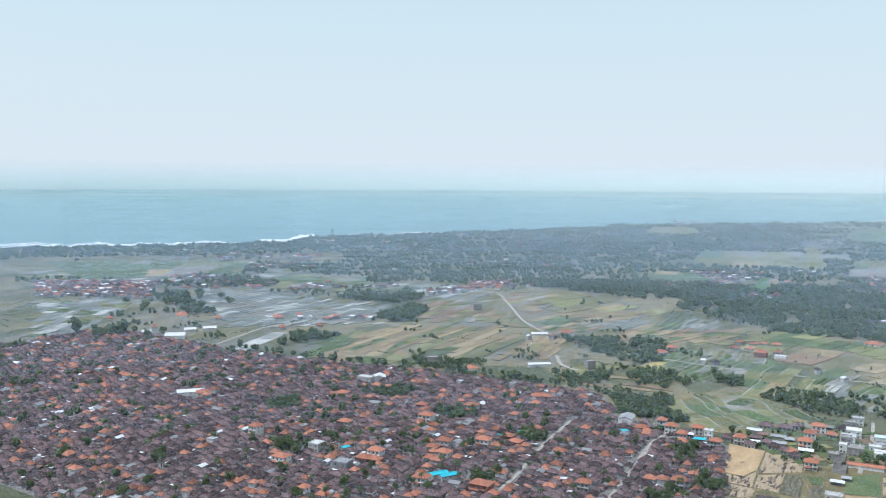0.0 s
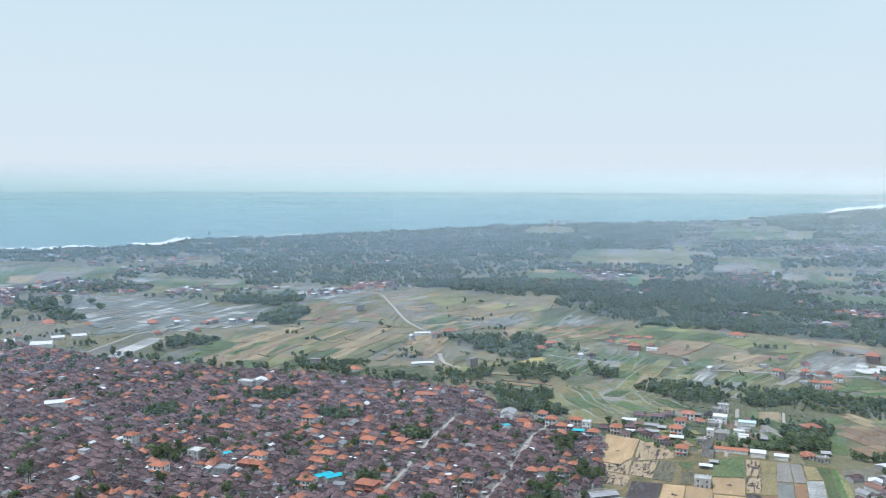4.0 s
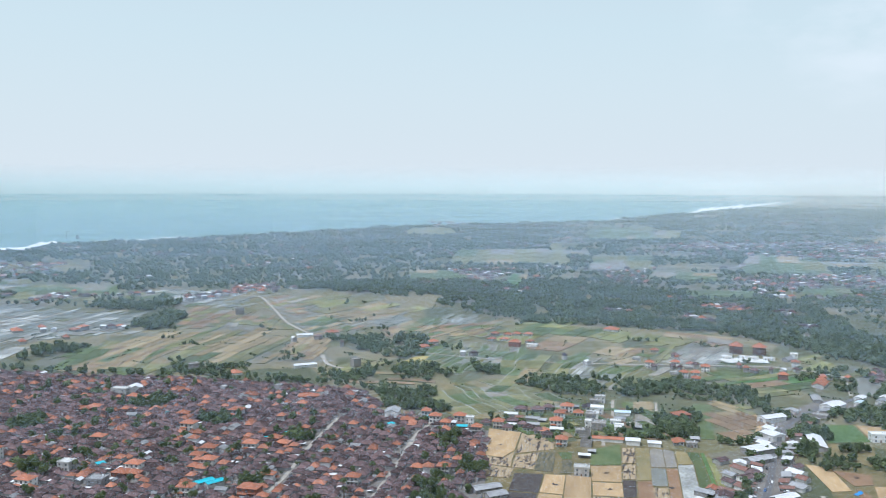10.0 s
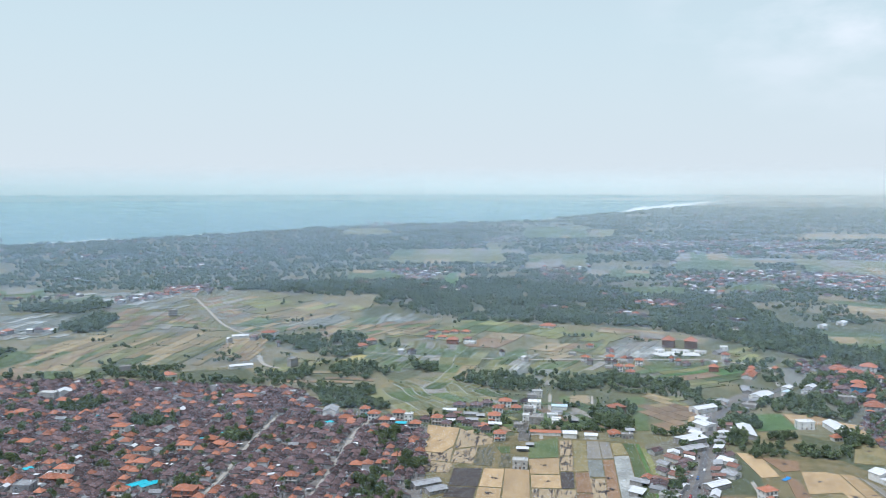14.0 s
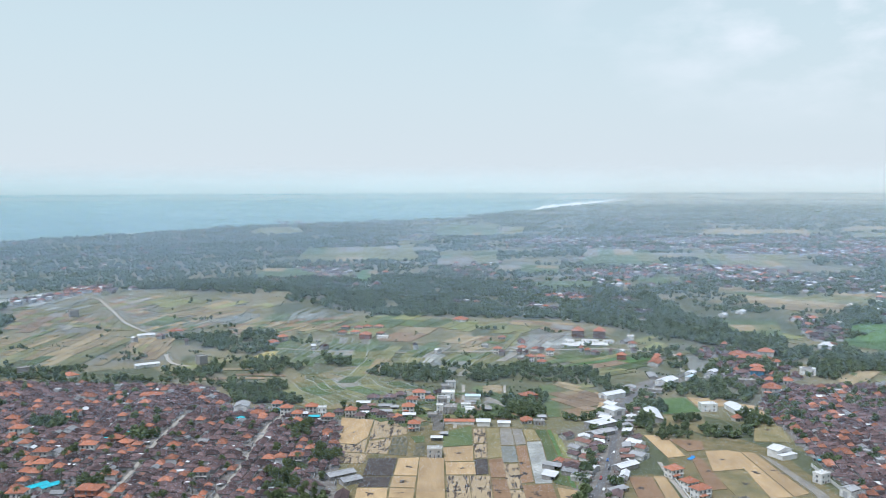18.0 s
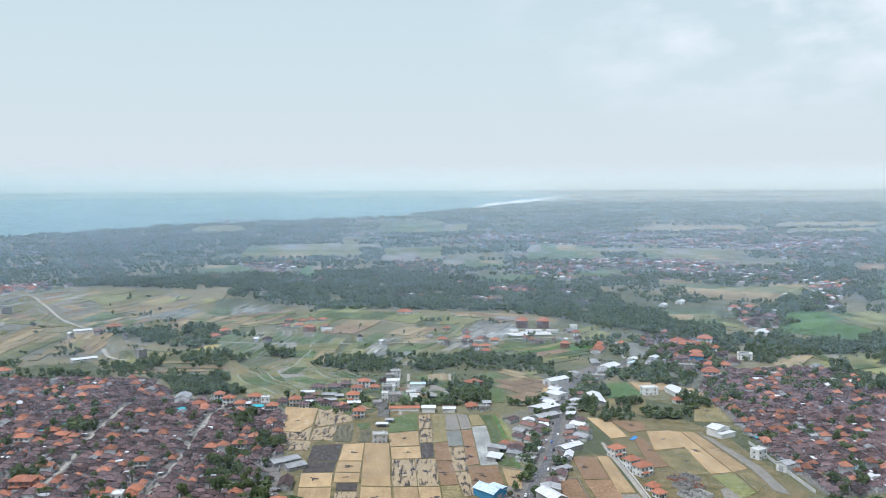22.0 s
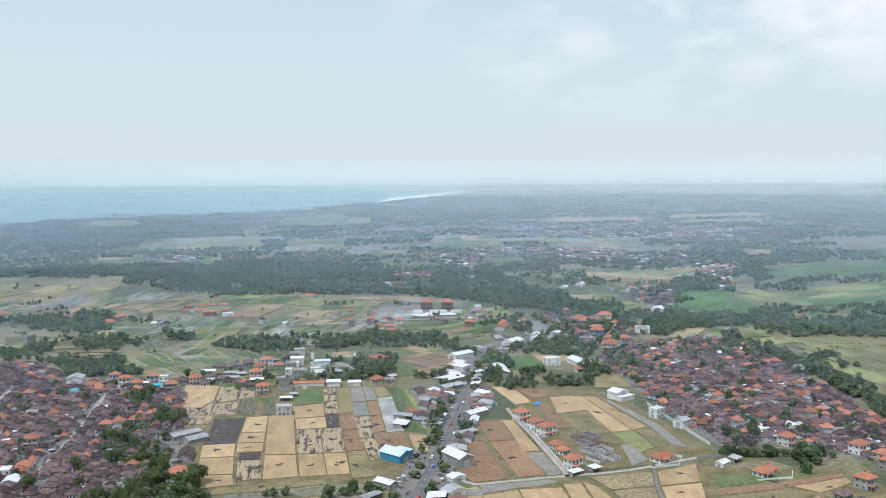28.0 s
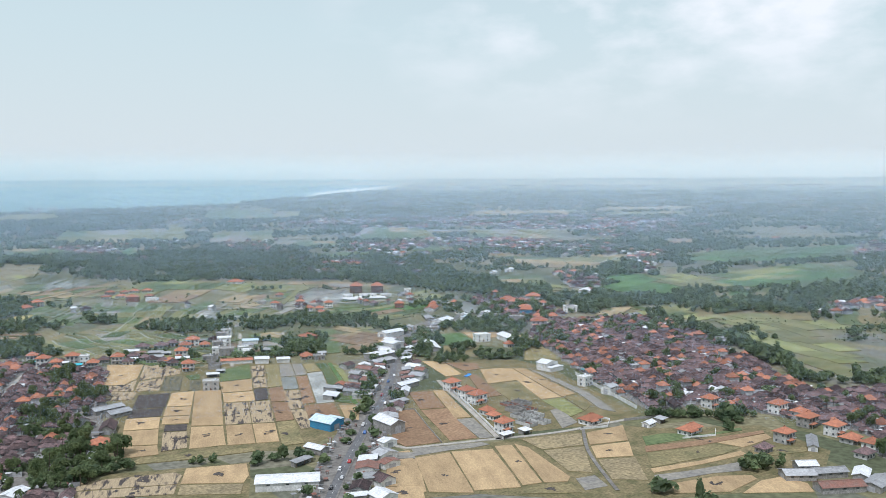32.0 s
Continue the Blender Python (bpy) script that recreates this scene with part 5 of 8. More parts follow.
def flat_block(lx, ly, storeys, seed):
    """A plain concrete house with a flat roof, parapet, windows and a water tank."""
    hw = 3.2 * storeys
    parts = [("wall", Geo().box(0, 0, 0, lx, ly, hw), "wall")]
    top = Geo().box(0, 0, hw, lx + 0.5, ly + 0.5, 0.25)
    for sx, sy, wx, wy in ((0, -1, lx + 0.5, 0.2), (0, 1, lx + 0.5, 0.2), (-1, 0, 0.2, ly + 0.1), (1, 0, 0.2, ly + 0.1)):
        top.box(sx * (lx / 2 + 0.15), sy * (ly / 2 + 0.15), hw + 0.25, wx, wy, 0.6)
    parts.append(("parapet", top, "trim"))
    tank = Geo().tube((lx * 0.25, ly * 0.2, hw + 0.25), (lx * 0.25, ly * 0.2, hw + 1.7), 0.6, 0.6, 8)
    parts.append(("water_tank", tank, "tank"))
    for k in range(storeys):
        for u in (-0.28, 0.28):
            parts.append(("window", Geo().box(u * lx, -ly / 2 - 0.02, 0.9 + 3.2 * k, 1.3, 0.14, 1.4), "glass"))
        for s in (-1, 1):
            parts.append(("window", Geo().box(s * (lx / 2 + 0.02), 0, 0.9 + 3.2 * k, 0.14, 1.4, 1.4), "glass"))
    parts.append(("door", Geo().box(0, -ly / 2 - 0.02, 0.0, 1.1, 0.14, 2.1), "opening"))
    return parts


LOOK = {"brown": dict(wall=M_PLASTER, roof=M_ROOF, cap=M_ROOF, opening=M_WOOD, trim=M_PLASTER, glass=M_GLASS),
        "orange": dict(wall=M_WHITE, roof=M_ORANGE, cap=M_ORANGE, opening=M_WOOD, trim=M_WHITE, glass=M_GLASS),
        "tin": dict(wall=M_PLASTER, tin=M_STEEL_G, opening=M_WOOD), "white": dict(wall=M_WHITE, tin=M_STEEL, opening=M_WOOD),
        "flat": dict(wall=M_PLASTER, trim=M_WHITE, tank=M_STEEL, glass=M_GLASS, opening=M_WOOD)}


def raise_house(name, parts, finish, label, category="house", group="", x=0, y=0, rz=0, **swap):
    ob = thing(name, label, category, x, y, rz, group)
    look_of = {**LOOK[finish], **swap}
    for pname, geo, key in parts:
        part(pname, geo, look_of[key], ob)
    return ob


BROWN = [pavilion(*s, False, i) for i, s in enumerate(((8, 5, 2.7, 2.2), (9.5, 5.2, 2.8, 2.3), (6, 6, 2.7, 2.5), (10.5, 5.6, 2.8, 2.4), (6.5, 4.6, 2.6, 2.0), (9, 6, 2.9, 2.5), (7.5, 4.2, 2.5, 1.9), (11.5, 6, 3.0, 2.6)))]
ORANGE = [pavilion(*s, True, 20 + i) for i, s in enumerate(((7, 5.5, 2.9, 2.4), (8, 6, 3.0, 2.6), (6, 6, 3.0, 2.6), (9, 6.5, 3.2, 2.8)))] + [upper_house(*s, 40 + i) for i, s in enumerate(((8, 7, 2.6), (9, 8, 2.8), (7, 7, 2.5)))]
SHEDS = [tin_shed(*s, 60 + i) for i, s in enumerate(((6, 9, 3, 1.2), (8, 11, 3.4, 1.5), (5, 7, 2.7, 1.0)))]
FLATS = [flat_block(*s, 80 + i) for i, s in enumerate(((7, 8, 2), (6, 7, 1), (8, 9, 2)))]

TOWN_A = [(-812, 896), (-749, 1029), (-703, 1148), (-578, 1085), (-454, 1026), (-336, 984), (-207, 963), (-74, 920), (-3, 888), (13, 809), (64, 776), (104, 734), (84, 613), (70, 536), (60, 483), (42, 431), (25, 375), (-98, 448), (-308, 490), (-560, 602)]
TOWN_B = [(469, 674.8), (525, 723.8), (593.6, 726.6), (659.4, 709.8), (607.6, 579.6), (567, 484.4), (523.6, 417.2), (525, 386.4), (595, 366.8), (595, 301), (500, 215), (418, 235), (424, 282), (446, 290), (456.4, 316.4), (442.4, 366.8), (431.2, 406), (382.2, 410.2), (390.6, 439.6), (403.2, 483), (425.6, 547.4), (450.8, 610.4)]
TOWN_C = [(560, 929.6), (635.6, 950.6), (616, 841.4), (585.2, 763), (529.2, 735), (492.8, 778.4)]
GREEN_POCKETS = [(40, 597, 10), (43, 575, 12), (45, 548, 12), (52, 489, 22), (40, 458, 17), (66, 488, 9), (64, 712, 11), (63, 690, 8), (76, 630, 12), (62, 546, 8), (-133, 784, 18), (-210, 854, 20), (-56, 728, 14), (-301, 784, 18), (-245, 658, 16), (-84, 616, 13), (50, 612, 8), (58, 520, 9), (24, 476, 13)]
KEEP_CLEAR = []      # x, y, radius of hand-placed buildings, filled below


def free_spot(x, y, gap):
    if off_line(x, y, ROAD) < gap + 5 or off_line(x, y, STREET) < gap + 0.5 or off_line(x, y, ALLEY) < gap + 0.2 or off_line(x, y, LANE) < gap + 2:
        return False
    return all(math.hypot(x - a, y - b) > r + gap for a, b, r in KEEP_CLEAR)


def lots(poly, angle, du, dv, seed, jitter=1.2):
    """House lots of a town: a jittered grid along its streets."""
    rnd = random.Random(seed)
    c, s = math.cos(radians(angle)), math.sin(radians(angle))
    us, vs = [x * c + y * s for x, y in poly], [-x * s + y * c for x, y in poly]
    out = []
    i = 0
    u = min(us)
    while u < max(us):
        v = min(vs) + (i % 2) * dv / 2
        while v < max(vs):
            a, b = u + rnd.uniform(-jitter, jitter), v + rnd.uniform(-jitter, jitter)
            x, y = a * c - b * s, a * s + b * c
            if inside(x, y, poly):
                out.append((x, y))
            v += dv
        i += 1
        u += du
    return out


def near_part(x, y):
    """The stretch of the plan whose houses stand singly."""
    return math.hypot(x, y) < 600 or (x > 350 and math.hypot(x, y) < 660)


# hand-placed buildings -------------------------------------------------
def villa(x, y, rz, lx, ly, storeys=2, roof=M_ORANGE, wall=M_WHITE, hr=2.6, label="white two-storey villa under an orange tile roof", wing=True):
    """A large house: walls, hipped roof, ridge cap, balcony slab and rail, framed windows, door."""
    ob = thing("villa", label, "house", x, y, rz, "villas")
    hw = 3.2 * storeys
    part("wall", Geo().box(0, 0, 0, lx, ly, hw + 0.1), wall, ob)
    part("roof", Geo().hip(lx, ly, hw, hr, 0.9), roof, ob)
    cap = Geo().box(0, 0, hw + hr - 0.05, abs(lx - ly) + 0.6 if lx > ly else 0.4, abs(lx - ly) + 0.6 if ly >= lx else 0.4, 0.3)
    part("ridge_cap", cap.box(0, 0, hw + hr + 0.2, 0.3, 0.3, 0.5), roof, ob)
    if wing:
        part("porch_roof", Geo().hip(lx * 0.5, 2.2, 2.7, 0.9, 0.3, x=-lx * 0.2, y=-ly / 2 - 1.0), roof, ob)
        for u in (-0.42, 0.02):
            part("post", Geo().box(u * lx, -ly / 2 - 1.9, 0, 0.25, 0.25, 2.7), wall, ob)
    close = math.hypot(x, y) < 760
    if storeys > 1 and close:
        slab_g = Geo().box(0, -ly / 2 - 0.7, 3.1, lx * 0.95, 1.4, 0.2)
        part("balcony", slab_g, wall, ob)
        rail = Geo().box(0, -ly / 2 - 1.35, 4.1, lx * 0.95, 0.08, 0.08)
        for k in range(12):
            rail.box((k / 11 - 0.5) * lx * 0.93, -ly / 2 - 1.35, 3.3, 0.06, 0.06, 0.8)
        part("railing", rail, M_WOOD, ob)
    for k in range(storeys):
        for u in (-0.32, 0.0, 0.32):
            tall = 0.7 if u == 0 else 0
            if not close:
                part("window", Geo().box(u * lx, -ly / 2 - 0.02, 0.85 - tall + 3.2 * k, 1.7, 0.16, 1.5 + tall), M_GLASS, ob)
                continue
            w = part("window", Geo().box(u * lx, -ly / 2 - 0.02, 0.85 - tall + 3.2 * k, 1.7, 0.16, 1.5 + tall), wall, ob)
            part("pane", Geo().box(u * lx, -ly / 2 - 0.08, 0.95 - tall + 3.2 * k, 1.5, 0.1, 1.3 + tall), M_GLASS, w)
        for sgn in (-1, 1) if close else ():
            for u in (-0.25, 0.25):
                w = part("window", Geo().box(sgn * (lx / 2 + 0.02), u * ly, 0.85 + 3.2 * k, 0.16, 1.4, 1.4), wall, ob)
                part("pane", Geo().box(sgn * (lx / 2 + 0.08), u * ly, 0.95 + 3.2 * k, 0.1, 1.2, 1.2), M_GLASS, w)
    KEEP_CLEAR.append((x, y, max(lx, ly) / 2 + 1))
    return ob


def warehouse(x, y, rz, lx, ly, hw, hr, roof, wall, label, annex=None):
    """A hall with gable walls, sheet roof with ribs, big door and high vents."""
    ob = thing("warehouse", label, "warehouse", x, y, rz, "metal-roofed halls")
    part("wall", Geo().gable_walls(lx, ly, 0, hw, hr), wall, ob)
    r = part("roof", Geo().gable(lx, ly, hw, hr, 0.6), roof, ob)
    ribs = Geo()
    n = max(3, int(ly / 2.2))
    for k in range(n + 1):
        yy = (k / n - 0.5) * (ly + 1.0)
        for sgn in (-1, 1):
            a, b = Vector((sgn * (lx / 2 + 0.6), yy, hw - hr * 1.2 / lx + 0.14)), Vector((0, yy, hw + hr + 0.16))
            ribs.add([a + Vector((0, -0.08, 0)), a + Vector((0, 0.08, 0)), b + Vector((0, 0.08, 0)), b + Vector((0, -0.08, 0))], [(0, 1, 2, 3)])
    part("roof_ribs", ribs, roof, r)
    part("ridge_cap", Geo().box(0, 0, hw + hr + 0.1, 0.7, ly + 1.2, 0.12), roof, ob)
    part("door", Geo().box(0, -ly / 2 - 0.03, 0, lx * 0.4, 0.16, hw * 0.75), M_STEEL_G, ob, "grey roller door")
    for k in range(3):
        part("vent", Geo().box(lx / 2 + 0.02, (k - 1) * ly * 0.3, hw - 1.3, 0.12, 1.6, 0.7), M_GLASS, ob)
    if annex:
        ax, ay, aw, al, ah = annex
        part("annex_wall", Geo().box(ax, ay, 0, aw, al, ah), wall, ob)
        part("annex_roof", Geo().box(ax, ay, ah, aw + 0.6, al + 0.6, 0.15), roof, ob)
    KEEP_CLEAR.append((x, y, max(lx, ly) / 2 + 1))
    return ob


def lean_to(x, y, rz, lx, ly, h0, h1, roof, label="roadside shed with a sloping sheet roof", wall=M_CONCRETE):
    """A shop or shed under one sloping sheet, open in front on posts."""
    ob = thing("shed", label, "shed", x, y, rz, "sheds")
    a, b = lx / 2, ly / 2
    wl_g = Geo().add([(-a, b, 0), (a, b, 0), (a, -b * 0.4, 0), (-a, -b * 0.4, 0), (-a, b, h1), (a, b, h1), (a, -b * 0.4, h0 + (h1 - h0) * 0.3), (-a, -b * 0.4, h0 + (h1 - h0) * 0.3)],
                     [(0, 4, 5, 1), (1, 5, 6, 2), (2, 6, 7, 3), (3, 7, 4, 0), (4, 7, 6, 5), (0, 1, 2, 3)])
    part("wall", wl_g, wall, ob)
    o = 0.5
    p = [(-a - o, -b - o, h0), (a + o, -b - o, h0), (a + o, b + o, h1 + 0.15), (-a - o, b + o, h1 + 0.15)]
    part("roof", Geo().add(p + [(u, v, z + 0.12) for u, v, z in p], [(3, 2, 1, 0), (4, 5, 6, 7), (0, 1, 5, 4), (1, 2, 6, 5), (2, 3, 7, 6), (3, 0, 4, 7)]), roof, ob)
    for u in (-1, 0, 1):
        part("post", Geo().box(u * (a - 0.2), -b + 0.1, 0, 0.18, 0.18, h0), M_WOOD, ob)
    part("shopfront", Geo().box(0, -b * 0.4 - 0.03, 0, lx * 0.7, 0.1, min(2.3, h0 * 0.8)), M_GLASS, ob)
    KEEP_CLEAR.append((x, y, max(lx, ly) / 2))
    return ob


def block(x, y, rz, lx, ly, storeys, wall=M_CONCRETE, label="unfinished grey concrete house with a flat roof"):
    ob = raise_house("concrete_house", flat_block(lx, ly, storeys, 1), "flat", label, "house", "flat-roofed houses", x, y, rz, wall=wall, trim=wall)
    KEEP_CLEAR.append((x, y, max(lx, ly) / 2 + 1))
    return ob


# the row of villas in the fields
villa(302.9, 526.6, 12, 10, 8, 2, label="white villa with orange roof at the end of the row")
villa(299.5, 500.8, 12, 9, 8, 2, wing=False)
villa(299.5, 486.9, 12, 11, 8, 2)
villa(289.5, 458.7, 12, 7, 7, 1, label="low house with orange tile roof")
villa(286.6, 446.9, 12, 6, 6, 1, label="low house with orange tile roof", wing=False)
villa(277.3, 421.5, 12, 9, 7, 2, label="white two-storey villa with a white carport")
lean_to(271.8, 410.3, 12, 8, 4, 2.4, 2.7, M_STEEL, "white flat carport before a villa")
lean_to(285.6, 411.4, 12, 6, 5, 2.5, 2.9, M_STEEL, "small site hut with a white roof")
# villas beyond the far lane
villa(333.2, 410.2, 12, 13, 8, 1, label="low white villa with an orange roof and walled yard")
villa(369.6, 364, 12, 15, 7, 1, label="long low white house with orange roof")
villa(424.2, 400.4, 10, 8, 8, 2, wall=M_PLASTER, label="grey two-storey house with an orange hipped roof")
villa(402, 324, 8, 9, 8, 2, wall=M_PLASTER, label="blue-grey two-storey house with an orange roof")
villa(441, 339, 8, 11, 8, 2, wall=M_CONCRETE, label="large dark two-storey house with orange roofs")
villa(451, 369, 8, 10, 8, 2)
villa(457, 357, 8, 9, 8, 1, wing=False)
villa(439, 319, 8, 10, 8, 2)
villa(434, 305, 8, 10, 8, 1, wall=M_PLASTER)
villa(436, 293, 8, 9, 8, 1)
warehouse(358.4, 386.4, -70, 5, 8, 2.6, 1.0, M_STEEL, M_WHITE, "small white shed at the lane's bend")
lean_to(371, 389.2, 20, 7, 5, 2.6, 3.0, M_STEEL_G)
# sheds at the corner of the right-hand village
warehouse(357.6, 280.0, -118, 10, 15, 3.2, 1.6, M_STEEL_G, M_CONCRETE, "grey block shed with a sheet roof")
warehouse(372.4, 286.9, -118, 8, 10, 3.2, 1.4, M_STEEL, M_CONCRETE, "shed with a bright white roof")
warehouse(372.3, 274.4, -110, 7, 19, 3.2, 1.4, M_STEEL_G, M_CONCRETE, "long grey shed with a sheet roof")
warehouse(409, 311, -50, 5, 22, 3.0, 0.9, M_STEEL_G, M_WHITE, "long low pale-roofed building")
warehouse(360.5, 258.6, -112, 9, 22, 3.2, 1.6, M_RUST, M_CONCRETE, "long low hall under a red-brown sheet roof")
warehouse(380, 252, -75, 9, 18, 3.2, 1.4, M_STEEL_G, M_CONCRETE, "farm hall under a grey sheet roof")
warehouse(385.3, 264.2, -60, 7, 14, 3.2, 1.2, M_STEEL, M_CONCRETE, "farm shed with a pale sheet roof")
villa(377, 317, 8, 8, 6, 1, roof=M_ROOF, wall=M_CONCRETE, wing=False, label="small dark-roofed farmhouse at the field's edge")
villa(416, 284, 8, 9, 7, 1, roof=M_ROOF, wall=M_PLASTER, wing=False, label="low house under a dark brown tile roof")
villa(412, 262, 8, 9, 7, 2, wall=M_PLASTER, wing=False)
block(393, 490, 14, 9, 7, 2, M_WHITE, "white two-storey house with a flat roof at the village edge")
warehouse(392, 462, -74, 8, 9, 5.6, 1.2, M_STEEL_G, M_WHITE, "tall pale house under a grey sheet roof")
warehouse(75, 541, -16, 8, 17, 3.2, 2.2, M_ROOF, M_CONCRETE, "long barn under a brown tile roof at the field corner")
# warehouses by the road
warehouse(189.7, 481.6, 24, 11, 17, 5.0, 2.4, M_BLUE, M_BLUEWALL, "blue warehouse with pale blue sheet roof", annex=(8.5, 2, 6, 11, 4.2))
warehouse(219.8, 457.8, 8, 10, 19, 6.2, 2.2, M_STEEL, M_CONCRETE, "tall grey hall with a bright sheet roof")
warehouse(278.6, 550.2, -68, 8, 19, 3.6, 1.2, M_STEEL, M_CONCRETE, "long white-roofed hall beside the road")
lean_to(252, 508.2, 18, 14, 5, 2.6, 3.2, M_STEEL_G, "long open shed on posts")
warehouse(401.8, 547.4, 12, 14, 10, 6.0, 1.8, M_STEEL, M_WHITE, "tall white hall with a white roof at the field's edge", annex=(0, -7.5, 15, 5, 3.5))
warehouse(445.2, 663.6, -8, 12, 34, 4.5, 2.0, M_STEEL, M_WHITE, "long white-roofed hall in a walled compound")
block(422.8, 677.6, -10, 14, 9, 2, M_WHITE, "white two-storey house with a flat roof")
villa(428.4, 641.2, 0, 7, 6, 1, wing=False)
warehouse(135, 396, -112, 13, 30, 4.2, 1.6, M_STEEL, M_WHITE, "wide white-roofed hall beside the road")
warehouse(120.4, 355.6, -56, 10, 18, 3.6, 1.2, M_STEEL, M_WHITE, "low hall with a white sheet roof")
warehouse(166.6, 438.9, 25, 6.5, 12, 3.4, 1.2, M_STEEL, M_CONCRETE, "white-roofed workshop by the road")
lean_to(152.6, 424.2, 25, 12, 4, 2.6, 3.0, M_STEEL_G, "long grey open shed standing on posts")
warehouse(205.1, 429.8, 10, 9, 6, 3.6, 1.0, M_STEEL, M_WHITE, "small shop with a white sheet roof")
warehouse(194.6, 411.6, 10, 11, 8, 3.4, 1.5, M_STEEL_G, M_WHITE, "pale grey gabled house")
warehouse(190.4, 397.6, 10, 10, 6, 3.2, 1.0, M_RUST, M_WHITE, "house with a rusty red sheet roof")
warehouse(176.4, 375.2, 10, 9, 8, 3.2, 2.2, M_ROOF, M_WHITE, "house with a dark tiled gable roof")
warehouse(166.6, 355.6, 10, 10, 10, 3.4, 1.8, M_STEEL, M_WHITE, "white-roofed house by the road")
warehouse(362.5, 745, -72, 11, 24, 4.6, 1.6, M_STEEL, M_WHITE, "long white-roofed hall on the bend of the road")
warehouse(337, 690, 18, 13, 15, 5.4, 1.0, M_STEEL, M_WHITE, "square white building with a flat sheet roof")
warehouse(308, 655, -70, 14, 24, 4.4, 1.2, M_STEEL, M_CONCRETE, "wide hall with a pale grey sheet roof")
warehouse(298, 632, -70, 10, 22, 3.6, 1.2, M_STEEL_G, M_CONCRETE, "plain hall with a dull grey roof")
warehouse(365.5, 671, -19, 11, 36, 3.4, 1.4, M_STEEL, M_CONCRETE, "long gabled hall across the road from the market")
for hx, hy, hw, hd, hr, hm in ((312, 600, 9, 12, 28, M_STEEL), (300, 571, 10, 11, 28, M_STEEL_G), (275, 612, 8, 13, 28, M_RUST), (261, 573, 9, 12, 28, M_RUST), (253, 554, 8, 11, 28, M_STEEL), (270, 592, 9, 10, 118, M_ROOF), (262, 600, 7, 9, 28, M_STEEL_G), (255, 585, 7, 9, 28, M_ROOF), (268, 632, 8, 10, 118, M_ROOF), (318, 612, 7, 9, 118, M_ROOF), (310, 586, 7, 8, 28, M_RUST), (322, 672, 8, 11, 28, M_STEEL), (347, 713, 9, 12, 20, M_STEEL)):
    warehouse(hx, hy, hr, hw, hd, 3.2, 1.5, hm, M_WHITE if hw > 8 else M_PLASTER, "small gabled shop with a sheet roof")
# larger houses behind the bend and the pond
for hx, hy, hs, hn, hc, hb in ((587, 886, 12, 1, M_ORANGE, M_PLASTER), (601, 872, 20, 1, M_ORANGE, M_WHITE), (562, 807, 13, 2, M_ORANGE, M_BLUEWALL), (515, 717, 14, 2, M_ORANGE, M_PLASTER), (598, 824, 10, 2, M_ORANGE, M_WHITE), (558, 753, 11, 1, M_ORANGE, M_WHITE), (574, 884, 10, 1, M_ROOF, M_PLASTER), (540, 800, 12, 1, M_ROOF, M_PLASTER), (535, 770, 11, 1, M_ROOF, M_PLASTER), (550, 730, 12, 1, M_ROOF, M_WHITE), (585, 800, 11, 1, M_ROOF, M_PLASTER), (480, 876, 9, 1, M_ORANGE, M_PLASTER), (488, 890, 9, 1, M_ORANGE, M_PLASTER), (497, 905, 9, 1, M_ORANGE, M_PLASTER), (452, 905, 10, 2, M_ORANGE, M_BRICK)):
    villa(hx, hy, -30, hs, hs * 0.65, hn, roof=hc, wall=hb, wing=hs > 11, label=("orange" if hc is M_ORANGE else "dark brown") + "-roofed house among gardens near the pond")
KEEP_CLEAR += [(537, 895, 13), (524, 868, 13), (510, 840, 13)]
block(513, 752, -30, 16, 9, 2, M_CONCRETE, "grey two-storey building behind the bend")
block(607, 781, -30, 13, 9, 2, M_WHITE, "white two-storey house among trees")
warehouse(441, 813, -20, 8, 22, 3.0, 1.0, M_STEEL_G, M_CONCRETE, "low grey shed beside a timber yard")
# houses at the head of the near field
villa(156.8, 687, -17, 9, 8, 2, wall=M_PLASTER, label="pink-grey two-storey house with an orange roof")
villa(164.6, 743.4, -17, 10, 9, 2, label="white house with stepped orange roofs")
villa(173.3, 767.9, -17, 9, 8, 2)
villa(193.1, 778.1, -17, 8, 7, 1, wing=False)
villa(186, 792, -17, 11, 9, 2)
villa(150, 722, -17, 7, 7, 1, wing=False)
block(216.6, 808.9, -17, 9, 9, 2)
block(202.2, 763.1, -17, 11, 10, 2, M_WHITE, "white plastered building with a flat roof")
block(199.8, 731.2, -17, 12, 13, 2)
block(197, 748, -17, 8, 9, 3)
block(216.7, 727.3, -17, 8, 8, 1, M_WHITE, "low white flat house")
block(218.8, 746.8, -17, 9, 7, 1, M_WHITE, "low white flat house")
block(181, 721, -17, 8, 8, 1)
warehouse(198.1, 696.4, 73, 7, 25, 2.8, 1.1, M_ORANGE, M_WHITE, "long low row under an orange roof")
warehouse(216, 686, 73, 9, 11, 4.2, 1.2, M_STEEL, M_WHITE, "square white house with a sheet roof")
warehouse(234.5, 777.1, 73, 8, 14, 3.2, 1.0, M_BLUE, M_WHITE, "house with a pale blue sheet roof")
warehouse(226, 757, 73, 6, 10, 3.0, 0.8, M_STEEL_G, M_WHITE, "low house with a grey sheet roof")
warehouse(232, 679.6, 73, 7, 10, 3.4, 1.0, M_STEEL, M_PLASTER, "small house with a pale sheet roof")
villa(253.3, 683.3, -17, 9, 7, 1, wall=M_PLASTER)
block(262, 676, -17, 9, 7, 1, M_CONCRETE, "low grey concrete house")
